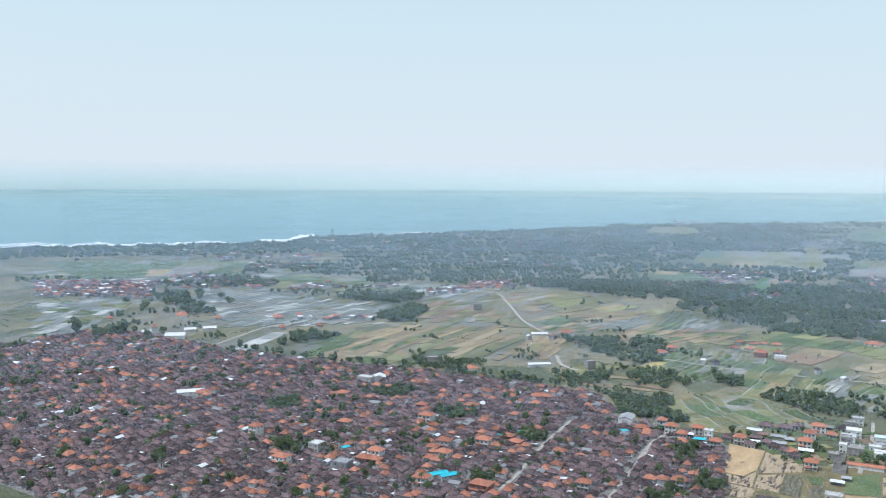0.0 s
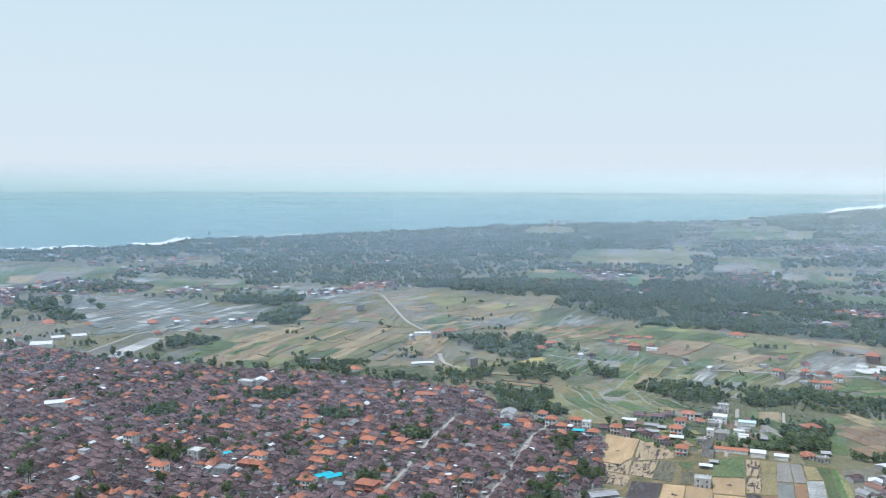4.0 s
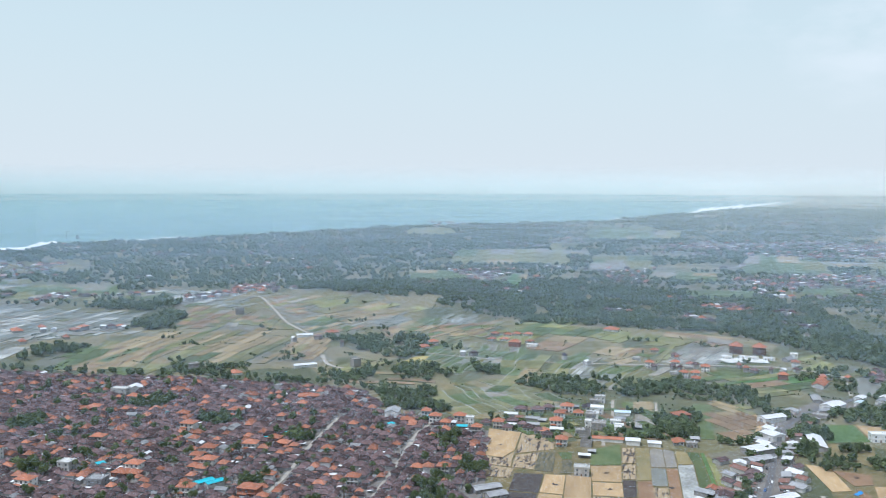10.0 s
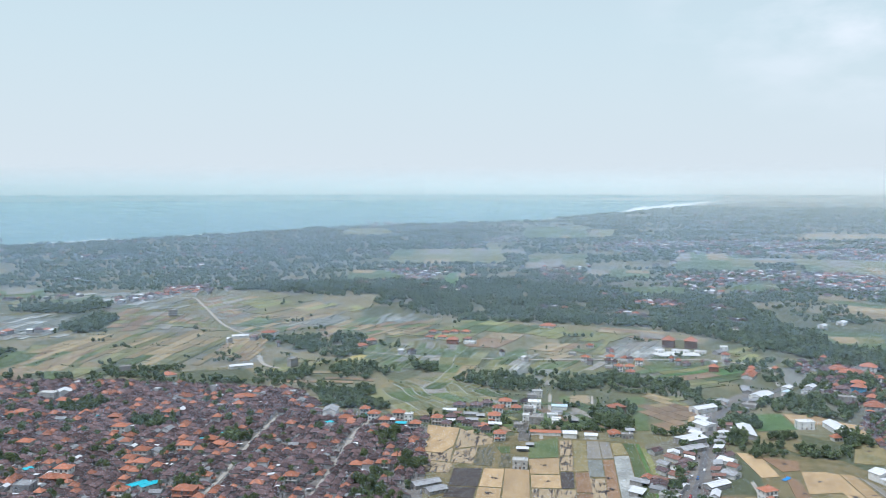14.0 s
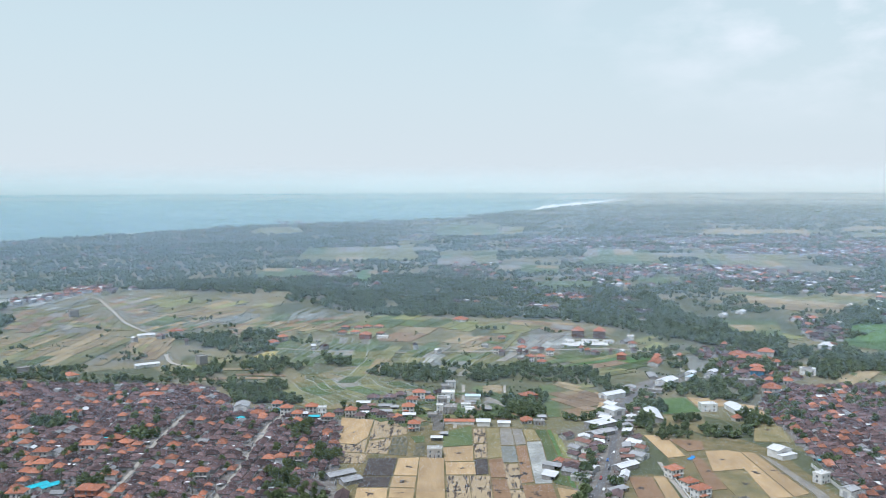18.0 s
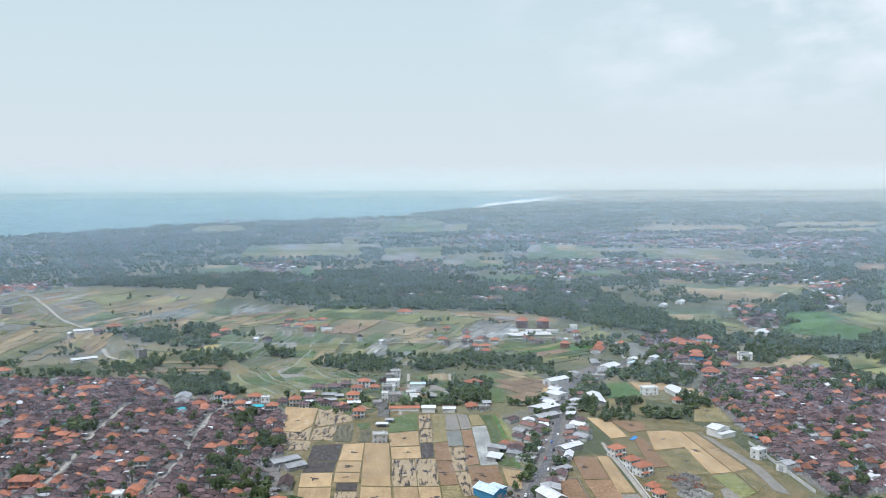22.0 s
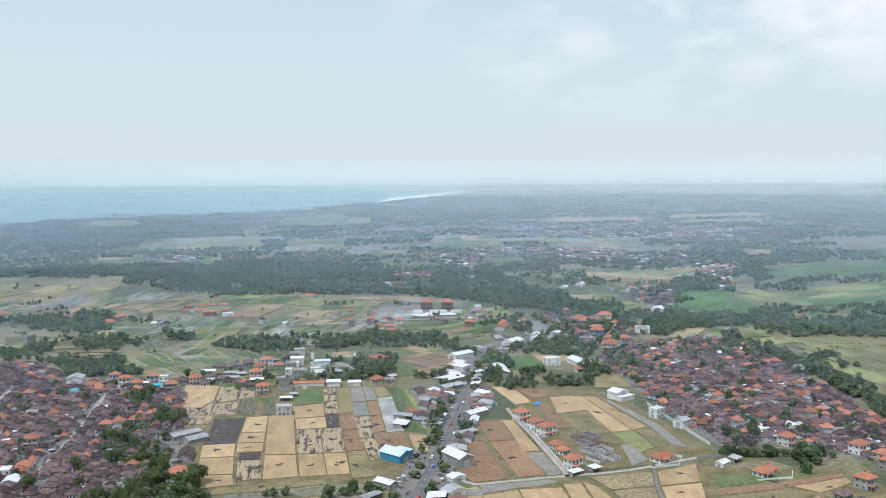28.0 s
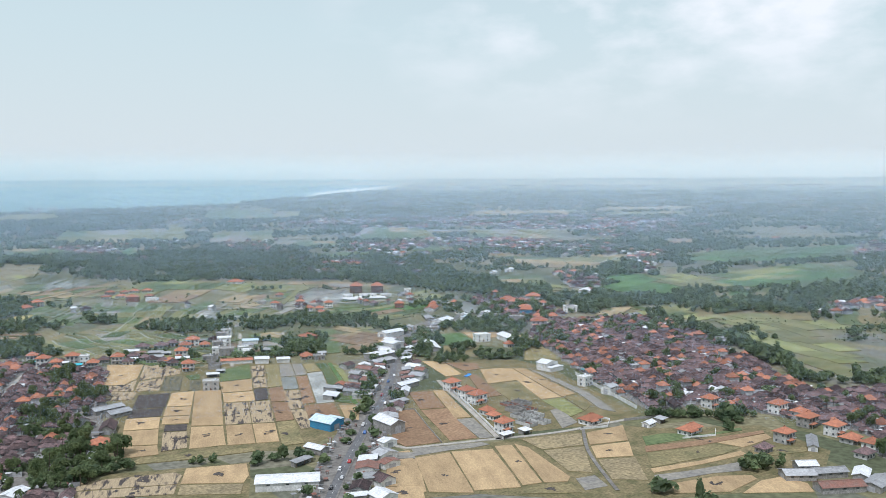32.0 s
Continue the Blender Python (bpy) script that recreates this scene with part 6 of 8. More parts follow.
villa(281.5, 754.1, 12, 14, 11, 2, wall=M_BRICK, label="large house under a broad orange roof among palms")
block(155.4, 614.2, -17, 11, 8, 2, M_PLASTER, "two-storey flat-roofed house at the field's edge")
lean_to(167.3, 653.7, -17, 9, 4, 2.6, 3, M_STEEL)
lean_to(176, 664, -17, 6, 4, 2.4, 2.8, M_STEEL_G)
shell = thing("house_shell", "roofless concrete shell of a new house at the field's head", "building site", 178, 690, -17, "house shells")
KEEP_CLEAR.append((178, 690, 8))
for wx, wy, sx, sy in ((0, -10, 9, 0.25), (0, 10, 9, 0.25), (-4.4, 0, 0.25, 19.7), (4.4, 0, 0.25, 19.7), (0, -4, 8.5, 0.2), (0, 3, 8.5, 0.2)):
    part("wall", Geo().box(wx, wy, 0, sx, sy, 3.2), M_CONCRETE, shell)
for u in (-1, 0, 1):
    for v in (-9, -3, 3, 9):
        part("column", Geo().box(u * 4.2, v, 3.2, 0.35, 0.35, 1.6), M_CONCRETE, shell)
part("floor_slab", Geo().box(0, 0, 0, 9.6, 20.6, 0.2), M_GREYSOIL, shell)
copy_thing(shell, pose(183.5, 715, 0, 0, 0, -17))
KEEP_CLEAR.append((183.5, 715, 8))
lean_to(161.5, 727, -17, 11, 6, 2.8, 3.2, M_STEEL, "white flat-roofed store behind a villa")
block(212, 783, -17, 12, 10, 2, M_WHITE, "white plastered house with a flat roof terrace")
block(193, 737, -17, 8, 7, 2, M_WHITE, "narrow white house with a flat roof")
villa(208, 799, -17, 11, 8, 1, roof=M_ROOF, wall=M_PLASTER, wing=False, label="house under a dark brown roof beside new buildings")
block(226, 824, -17, 10, 8, 2, M_PLASTER, "pale two-storey house before the trees")
for hx, hy, hs in ((138.3, 733, 9), (145.5, 723, 8), (150, 711, 8), (135, 744, 7), (128, 756, 9), (120, 735, 8), (170, 800, 9), (104, 752, 8)):
    villa(hx, hy, -17, hs, 6, 1, roof=M_ROOF, wall=M_PLASTER, wing=False, label="low house under a dark brown tile roof")
for hx, hy, hm in ((125.5, 744, M_STEEL), (155, 757, M_STEEL_G), (136, 768, M_RUST), (233, 728, M_STEEL_G), (219, 735, M_STEEL), (196, 802, M_STEEL_G), (270, 690, M_STEEL_G)):
    lean_to(hx, hy, -17 + hx % 7, 7, 5, 2.5, 3.1, hm, "small lean-to shed between houses")
for hx, hy, hm, hl in ((130.8, 779.9, M_STEEL, "long low white-roofed stable"), (147.7, 763.6, M_STEEL_G, "low house with a grey sheet roof"), (143.9, 744.5, M_STEEL_G, "low house with a grey sheet roof")):
    warehouse(hx, hy, 73, 6, 12, 3, 1, hm, M_CONCRETE, hl)
for hx, hy in ((143, 797), (158.5, 793.7)):
    villa(hx, hy, -17, 11, 8, 1, roof=M_ROOF, wall=M_PLASTER, wing=False, label="low house under a dark brown tile roof")
villa(113.5, 744, -17, 9, 8, 2, wall=M_PLASTER, wing=False)
# landmark buildings in and above the left-hand village
warehouse(22.4, 788.2, -12, 12, 16, 6.0, 2.2, M_STEEL_G, M_WHITE, "tall white building with a grey sheet roof at the village edge")
villa(-58.8, 863.8, -8, 20, 10, 1, roof=M_ORANGE, wall=M_BRICK, hr=2.2, label="long hall with an orange tiled roof")
for hx, hy, hs, hn, hb in ((-240, 622, 12, 2, M_WHITE), (-173, 651, 11, 2, M_WHITE), (-120, 802, 12, 2, M_STEEL_G), (-155, 760, 12, 2, M_PLASTER), (-217, 869, 11, 1, M_WHITE), (-231, 876, 10, 1, M_WHITE),
                           (-125, 687, 11, 2, M_PLASTER), (-133, 678, 9, 1, M_WHITE), (-120, 657, 11, 2, M_PLASTER), (-129, 650, 9, 1, M_PLASTER), (-169, 806, 10, 1, M_BRICK), (-257, 837, 12, 1, M_PLASTER), (-263, 828, 9, 1, M_BRICK),
                           (-224, 736, 11, 1, M_PLASTER), (-94, 696, 11, 2, M_WHITE), (-81, 592, 14, 2, M_BRICK), (-125, 597, 11, 2, M_WHITE), (-180, 641, 11, 1, M_BRICK), (-170, 638, 9, 1, M_BRICK), (55, 626, 9, 2, M_PLASTER),
                           (-11, 608, 9, 2, M_PLASTER), (-32, 687, 9, 1, M_PLASTER), (-77, 720, 10, 1, M_BRICK), (-69, 705, 10, 1, M_BRICK), (60, 767, 10, 2, M_PLASTER), (82, 766, 10, 2, M_PLASTER), (35, 768, 11, 1, M_PLASTER), (36, 635, 8, 1, M_PLASTER)):
    villa(hx, hy, -15 + 4 * (hx % 3 - 1), hs, hs * 0.78, hn, wall=hb, hr=2.4, wing=hs > 10 and hn == 2, label="village house under a bright orange tile roof" if hn == 1 else "two-storey village house with balconies and an orange roof")
block(-190, 618, -15, 12, 10, 2, M_STEEL_G, "slate-grey two-storey house with a flat roof terrace")
block(-249, 895, -15, 16, 9, 2, M_PLASTER, "long pale two-storey house with a flat roof")
block(90, 757, -15, 7, 7, 2, M_WHITE, "white narrow two-storey house with a flat roof")
for hx, hy in ((-201, 663), (20, 755), (83, 641)):
    lean_to(hx, hy, 40, 6, 4, 2.6, 3.0, M_CYAN, "yard canopy under a turquoise sheet")
for hx, hy in ((-116, 613), (-108.5, 611)):
    warehouse(hx, hy, -50, 6.2, 13, 4, 0.8, M_CYAN, M_PLASTER, "house with a turquoise sheet roof")
warehouse(-238, 910, 10, 13, 14, 4, 2.4, M_STEEL, M_WHITE, "hall with a pale pointed roof")
warehouse(-406, 805, -60, 14, 26, 5, 1.4, M_STEEL, M_WHITE, "long white-roofed building in the village")
villa(-389.2, 798, 30, 12, 10, 2)
villa(-287, 686, -20, 9, 9, 3, label="white three-storey tower house with an orange roof")
block(-224, 658, -20, 10, 9, 2, M_PLASTER)
warehouse(-573, 1095, -70, 16, 26, 5, 3, M_STEEL, M_WHITE, "group hall with white roofs")
warehouse(-556, 1164, -60, 12, 18, 4, 2, M_STEEL, M_WHITE, "plain long hall with a white sheet roof")
warehouse(-578, 1148, -60, 10, 16, 4, 2, M_STEEL, M_WHITE, "plain long hall with a white sheet roof")
villa(-655, 1275, -60, 34, 14, 1, hr=4, label="large orange-roofed hall among trees")
warehouse(-628, 1117, -60, 8, 12, 4, 2, M_STEEL, M_WHITE, "small white-roofed hall under tall trees")
for bx, by, bw in ((-690, 1125, 14), (-747, 1220, 14), (-500, 1288, 22), (-708, 1660, 14), (-411, 1226, 11), (-458, 1197, 13), (-439, 1048, 11), (-475, 1316, 14), (-587, 1260, 13), (-640, 1160, 12)):
    villa(bx, by, -60, bw, bw * 0.6, 1, hr=2 + bw / 10, wall=M_PLASTER, wing=False, label="low farmhouse with an orange roof beside flooded paddies")
for px, py, pc in ((56, 772.8, M_CYAN), (81.2, 742, M_CYAN), (72.8, 756, M_STEEL)):
    lean_to(px, py, -14, 9, 5, 2.8, 3.1, pc, "terrace under a bright sheet roof")
for px, py in ((67.2, 744.8), (92.4, 728), (53.2, 784)):
    villa(px, py, -14, 8, 7, 2, wall=M_PLASTER, wing=False, label="two-storey house with an orange roof at the village edge")
warehouse(81.1, 587.6, -70, 9, 20, 3, 1.2, M_STEEL_G, M_CONCRETE, "barn with a grey sheet roof at the field corner")
warehouse(85.8, 573.9, -70, 9, 14, 3, 1.4, M_STEEL_G, M_CONCRETE, "barn with a pale sheet roof")
villa(66.1, 509.3, -14, 10, 8, 1, wall=M_CONCRETE, label="low house with an orange roof by the field")
warehouse(18.2, 445.2, -40, 8, 12, 3, 1, M_STEEL, M_WHITE, "white-roofed shed under trees")
warehouse(59.4, 566.8, 20, 11, 17, 3.4, 2.2, M_ROOF, M_PLASTER, "large hall with a dark tiled gable")
# above the village
block(-14, 1010.8, 30, 10, 9, 3, M_CONCRETE, "dark unfinished concrete block")
warehouse(-72.8, 1013.6, -72, 10, 26, 3.6, 1.0, M_STEEL, M_WHITE, "long low white-roofed building")
villa(-147, 980, -60, 16, 10, 1, hr=2.2, label="low orange-roofed house at the fields")
block(-196, 996.8, 10, 12, 9, 3, M_CONCRETE, "dark unfinished three-storey block")
block(-205.8, 1428, 20, 13, 10, 3, M_CONCRETE, "dark isolated concrete tower block")
warehouse(-86.8, 1215.2, -80, 10, 22, 4, 1.2, M_STEEL, M_WHITE, "farm hall with a white sheet roof")
villa(-49, 1220.8, 10, 18, 12, 2)
villa(72.8, 1120, 10, 14, 10, 1)
villa(86.8, 1136.8, 10, 12, 9, 2, wall=M_PLASTER)
# the twin-roofed house and the row of villas on the terraces
for vx, vy in ((461, 1048), (488, 1041)):
    villa(vx, vy, -28, 15, 14, 3, wall=M_WOOD, hr=5.0, label="tall brick house, one of a pair, under a steep orange roof", wing=False)
way("lane", [(425, 1004), (452, 1008), (480, 1000)], 26, M_WHITE, "bright paved courtyard with pale pools", 0.9, "courtyard")
block(436, 1018, -28, 12, 7, 1, M_WHITE, "low white pool house")
block(462, 1014, -28, 22, 4, 1, M_WHITE, "low white colonnade beside a pool")
block(484, 1006, -28, 14, 4, 1, M_WHITE, "low white colonnade beside a pool")
villa(499.2, 970.2, -28, 9, 9, 2, label="white two-storey house with an orange roof on the terraces", wing=False)
block(519.5, 1014.4, -28, 9, 9, 2, M_WHITE, "white flat-roofed house on the terraces")
warehouse(506, 1002, -60, 8, 14, 3, 2.4, M_STEEL_G, M_CONCRETE, "dark steep-roofed hall beside the courtyard")
for bx, by, bk in ((358.4, 981, 0), (377.3, 983.1, 1), (348.5, 926.2, 0), (356.2, 910.4, 1), (384.2, 954.7, 0), (325.1, 1022.3, 2), (328, 982.5, 0), (360.8, 1062, 1), (369, 968, 2), (366, 938, 1), (342, 940, 2)):
    if bk < 2:
        villa(bx, by, -25, 9, 8, 2 - bk, hr=2.4, label="house with a pale red roof on the terraces", wing=False)
    else:
        block(bx, by, -25, 8, 7, 2 - bk // 2, M_WHITE if bk == 0 else M_PLASTER, "white flat-roofed house on the terraces")
shift = random.Random(3)
for k in range(8):
    villa(170 + 14 * (k // 2) + 7 * (k % 2) + shift.uniform(-4, 4), 1160 - 6 * (k // 2) + 30 * (k % 2) + shift.uniform(-9, 9), -25 + shift.uniform(-14, 14), shift.uniform(8, 12), shift.uniform(7, 9), 1, wall=shift.choice((M_WHITE, M_PLASTER)), hr=2.3, label="new villa with an orange roof on the terraces", wing=False)
villa(192, 1118, -25, 14, 10, 2, wall=M_BRICK, wing=False)
block(214, 1112, -25, 14, 9, 1, M_WHITE, "white plastered villa with a flat roof")
villa(341.6, 1190, -30, 20, 14, 1, hr=3.5, label="wide orange-roofed villa on a green rise", wing=False)
warehouse(478, 874.2, -40, 12, 26, 3.2, 2.0, M_ORANGE, M_PLASTER, "long row under a pale red tile roof")
for bx, by, bw, bs, wl in ((592.9, 888.6, 18, 1, M_PLASTER), (590.4, 868, 16, 1, M_PLASTER), (606, 856, 15, 1, M_PLASTER), (624.5, 879.2, 17, 2, M_PLASTER), (551.3, 790, 13, 2, M_BLUEWALL), (518, 719.3, 16, 2, M_PLASTER), (564.9, 780.1, 9, 1, M_WHITE), (560.4, 753.3, 10, 1, M_WHITE), (545, 760, 9, 1, M_PLASTER)):
    villa(bx, by, -40, bw, bw * 0.72, bs, wall=wl, hr=2 + bw / 9, label="large roadside house with an orange roof" if wl != M_BLUEWALL else "blue-walled two-storey house with an orange roof", wing=False)
block(605.2, 782.9, -40, 12, 9, 2, M_WHITE, "white modern house with a flat roof")
for bx, by in ((508.3, 737.2), (521.5, 776), (534, 745)):
    villa(bx, by, -40, 12, 8, 1, roof=M_ROOF, wall=M_PLASTER, wing=False, label="low house under a dark brown tile roof")
for bx, by, bm in ((485.7, 812, M_STEEL), (474, 792, M_BLUE), (499, 797, M_STEEL_G), (512, 812, M_STEEL)):
    warehouse(bx, by, -48, 8, 13, 3.4, 1.2, bm, M_WHITE, "roadside hall with a pale sheet roof")
warehouse(441.3, 783, -55, 14, 24, 4.4, 2.0, M_STEEL, M_WHITE, "large white-roofed hall at the road bend")
block(605, 1150, -30, 16, 9, 1, M_WHITE, "low white house among the woods")
for bx, by, bw in ((750, 1164, 16), (797, 1188, 18), (830, 1094, 22), (845, 1075, 24), (1011, 1201, 16), (975, 1060, 30), (1048, 1135, 18), (728, 904, 26)):
    warehouse(bx, by, -50, bw * 0.6, bw, 4.5, 1.8, M_STEEL, M_WHITE, "far white-roofed hall among trees")
tower = block(-1120, 3511.2, 20, 13, 13, 7, M_CONCRETE, "unfinished concrete tower by the shore")
mast = thing("crane", "slender tower crane on the shore", "crane", -1162, 3517)
part("mast", Geo().box(0, 0, 0, 2.2, 2.2, 46), M_STEEL_G, mast)
part("jib", Geo().box(6, 0, 42, 30, 1.8, 1.8), M_STEEL_G, mast)
for ob in (tower, mast):
    d = math.hypot(ob.location.x, ob.location.y)
    ob.location = far(ob.location.x, ob.location.y)
    ob.scale = (0.7 * math.hypot(ob.location.x, ob.location.y) / d,) * 3

# shells of unfinished houses behind the villa row
SITE = [(312.2, 476.2), (330.4, 476.1), (309.5, 419.4), (289.8, 419.7)]
for k in range(8):
    u, v = (k % 2 + 0.5) / 2, (k // 2 + 0.5) / 4
    x, y = lerp(lerp(SITE[0], SITE[3], v), lerp(SITE[1], SITE[2], v), u)
    sh = thing("house_shell", "roofless concrete shell of a terrace house under construction", "building site", x, y, 12, "house shells")
    KEEP_CLEAR.append((x, y, 5))
    pale = v > 0.55
    for wx, wy, sx, sy in ((0, -6, 7, 0.25), (0, 6, 7, 0.25), (-3.4, 0, 0.25, 11.8), (3.4, 0, 0.25, 11.8), (0, 0, 6.5, 0.2), (0, 3, 6.5, 0.2), (-1.2, -3, 0.2, 5.6)):
        part("wall", Geo().box(wx, wy, 0.2, sx, sy, 1.9 if pale else 1.3 + 0.5 * (k % 3)), M_PLASTER if pale and abs(wy) != 3 else M_BRICK if k % 3 == 0 and sx < 1 else M_CONCRETE, sh)
    for wx in (-3.3, 0, 3.3):
        for wy in (-6, 0, 6):
            part("column", Geo().box(wx, wy, 0.2, 0.35, 0.35, 2.6), M_CONCRETE, sh)
    part("floor_slab", Geo().box(0, 0, 0, 7.4, 12.6, 0.2), M_DIRT, sh)

# roadside shops on both sides
random.seed(21)
line = smooth_line(ROAD, 1.0)
for side, start, stop, gap in ((-1, 20, 76, 12), (-1, 232, 430, 9), (1, 30, 110, 11), (1, 165, 430, 11), (-1, 460, 520, 14), (1, 470, 590, 15)):
    s = start
    while s < stop and s < len(line) - 3:
        x, y = line[s]
        a, b = line[s - 1], line[s + 1]
        d = math.dist(a, b)
        nx, ny = (b[1] - a[1]) / d, -(b[0] - a[0]) / d
        along = math.degrees(math.atan2(b[1] - a[1], b[0] - a[0]))
        for row in range(1 if side > 0 or s > 330 else 2 if s > 270 else 3):
            deep = random.uniform(6, 13)
            off = 6.0 + deep / 2 + row * 12 + random.uniform(0, 2)
            if row and random.random() < 0.4:
                continue
            px, py = x + side * nx * off, y + side * ny * off
            if all(math.hypot(px - p, py - q) > r + 2.6 for p, q, r in KEEP_CLEAR):
                pick = random.random()
                w = random.uniform(5, 12)
                ang = along + random.uniform(-8, 8)
                if pick < 0.5:
                    lean_to(px, py, ang + (180 if side < 0 else 0) + 180, w, deep, 2.8, 3.6, random.choice((M_STEEL, M_STEEL_G, M_STEEL_G, M_RUST)))
                elif pick < 0.93:
                    warehouse(px, py, ang + 90, w, deep, 3.2, 1.3, random.choice((M_STEEL, M_STEEL_G, M_STEEL_G, M_STEEL, M_RUST, M_ROOF, M_ROOF, M_ORANGE)), random.choice((M_WHITE, M_PLASTER)), "small gabled shop with a sheet roof")
                else:
                    block(px, py, ang, w, deep, 1, random.choice((M_CONCRETE, M_PLASTER)), "small plastered shop house with flat roof")
        s += int(gap * random.uniform(1.05, 1.5))

# boundary walls
def wall_line(pts, h, material, label):
    g = ribbon(pts, 0.25, h, 0, h + 0.3)
    return tagged(part("boundary_wall", g, material, None, label), category="wall", group="boundary walls", kind="structure")


wall_line([(379.4, 420), (386.4, 445.2), (397.6, 484.4), (408.8, 520.8)], 2.4, M_WHITE, "white plastered wall along the village edge")
wall_line([(354, 403), (383, 397), (412, 393)], 1.6, M_CONCRETE, "dark block wall along the grove")
wall_line([(234.0, 419.5), (243.5, 454.4), (254.5, 491.3), (238.7, 497.2)], 1.2, M_CONCRETE, "low block wall round the bare plot")
wall_line([(317.8, 401.1), (336, 397.6), (347.2, 408.8), (344.4, 420)], 1.2, M_WHITE, "low white yard wall")
wall_line([(357, 357), (378, 352), (386.4, 360)], 1.2, M_WHITE, "low white yard wall")
wall_line([(267.6, 407.1), (278.0, 440.9), (291.1, 485.7), (302.3, 527.6)], 1.4, M_WHITE, "low white wall along the villa lane")

# towns
proto = {}
LABELS = {"brown": "low courtyard house with a weathered dark brown tile roof", "orange": "house with white walls and a bright orange tile roof", "tin": "shed with a grey sheet-metal roof", "white": "house with a bright white sheet roof", "flat": "flat-roofed grey concrete house"}
joined = {k: Geo() for k in ("brown", "orange", "tin", "white", "wall", "tank")}
single = {"brown": 0, "orange": 0, "tin": 0, "white": 0, "flat": 0}
LIMIT = {"brown": 215, "orange": 75, "tin": 30, "white": 16, "flat": 16}
rnd = random.Random(5)
green_spots = []
for town, angle, du, dv, seed in ((TOWN_A, -15, 7.8, 8.3, 1), (TOWN_B, -22, 7.4, 8.1, 2), (TOWN_C, -40, 10, 11, 3)):
    spots = sorted(lots(town, angle, du, dv, seed), key=lambda p: math.hypot(*p))
    for x, y in spots:
        if not free_spot(x, y, 3.0) or any(math.hypot(x - a, y - b) < r for a, b, r in GREEN_POCKETS):
            continue
        q = rnd.random()
        patch = noise.noise((x / 45, y / 45, 3))
        if q < 0.075 + max(0, patch) * 0.2:
            green_spots.append((x, y))
            continue
        q = rnd.random() + 0.3 * noise.noise((x / 28, y / 28, 9)) - 0.02
        kind = "brown" if q < 0.815 else "orange" if q < 0.935 else "tin" if q < 0.965 else "white" if q < 0.985 else "flat" if q < 0.995 else "orange"
        pool = {"brown": BROWN, "orange": ORANGE, "tin": SHEDS, "white": SHEDS, "flat": FLATS}[kind]
        i = rnd.randrange(len(pool)) if kind != "orange" or rnd.random() < 0.3 else rnd.randrange(4)
        rz = angle + rnd.choice((0, 0, 0, 180, 180, 180, 90, 270)) + rnd.uniform(-4, 4)
        sc = rnd.uniform(0.66, 0.93)
        tall = rnd.uniform(1.0, 1.25)
        if near_part(x, y) and single[kind] < LIMIT[kind]:
            single[kind] += 1
            m = pose(x, y, 0, 0, 0, rz) @ Matrix.Diagonal((sc, sc, sc * tall, 1))
            if (kind, i) not in proto:
                proto[kind, i] = raise_house("house" if kind in ("brown", "orange", "flat") else "shed", pool[i], kind, LABELS[kind], "house" if kind in ("brown", "orange", "flat") else "shed", "village houses", x, y, rz)
            else:
                copy_thing(proto[kind, i], m)
        else:
            for pname, geo, key in pool[i]:
                g = geo.moved(x, y, ground_z(x, y), radians(rz), sc)
                g.v = [(p, q2, w * tall) for p, q2, w in g.v]
                bucket = {"roof": "orange" if kind == "orange" else "brown", "cap": "orange" if kind == "orange" else "brown", "tin": "white" if kind == "white" else "tin", "wall": "wall", "trim": "wall", "tank": "tank"}.get(key)
                if bucket:
                    joined[bucket].add(g.v, g.f)
rows = tagged(new("house_rows"), "dense rows of courtyard houses with brown and orange tile roofs", "houses", kind="stuff")
for key, m, pname in (("brown", M_ROOF_J, "brown_roofs"), ("orange", M_ORANGE_J, "orange_roofs"), ("tin", M_STEEL_G, "sheet_roofs"), ("white", M_STEEL, "white_roofs"), ("wall", M_PLASTER_J, "walls"), ("tank", M_STEEL, "water_tanks")):
    if joined[key].f:
        tagged(part(pname, joined[key], m, rows), kind="stuff")

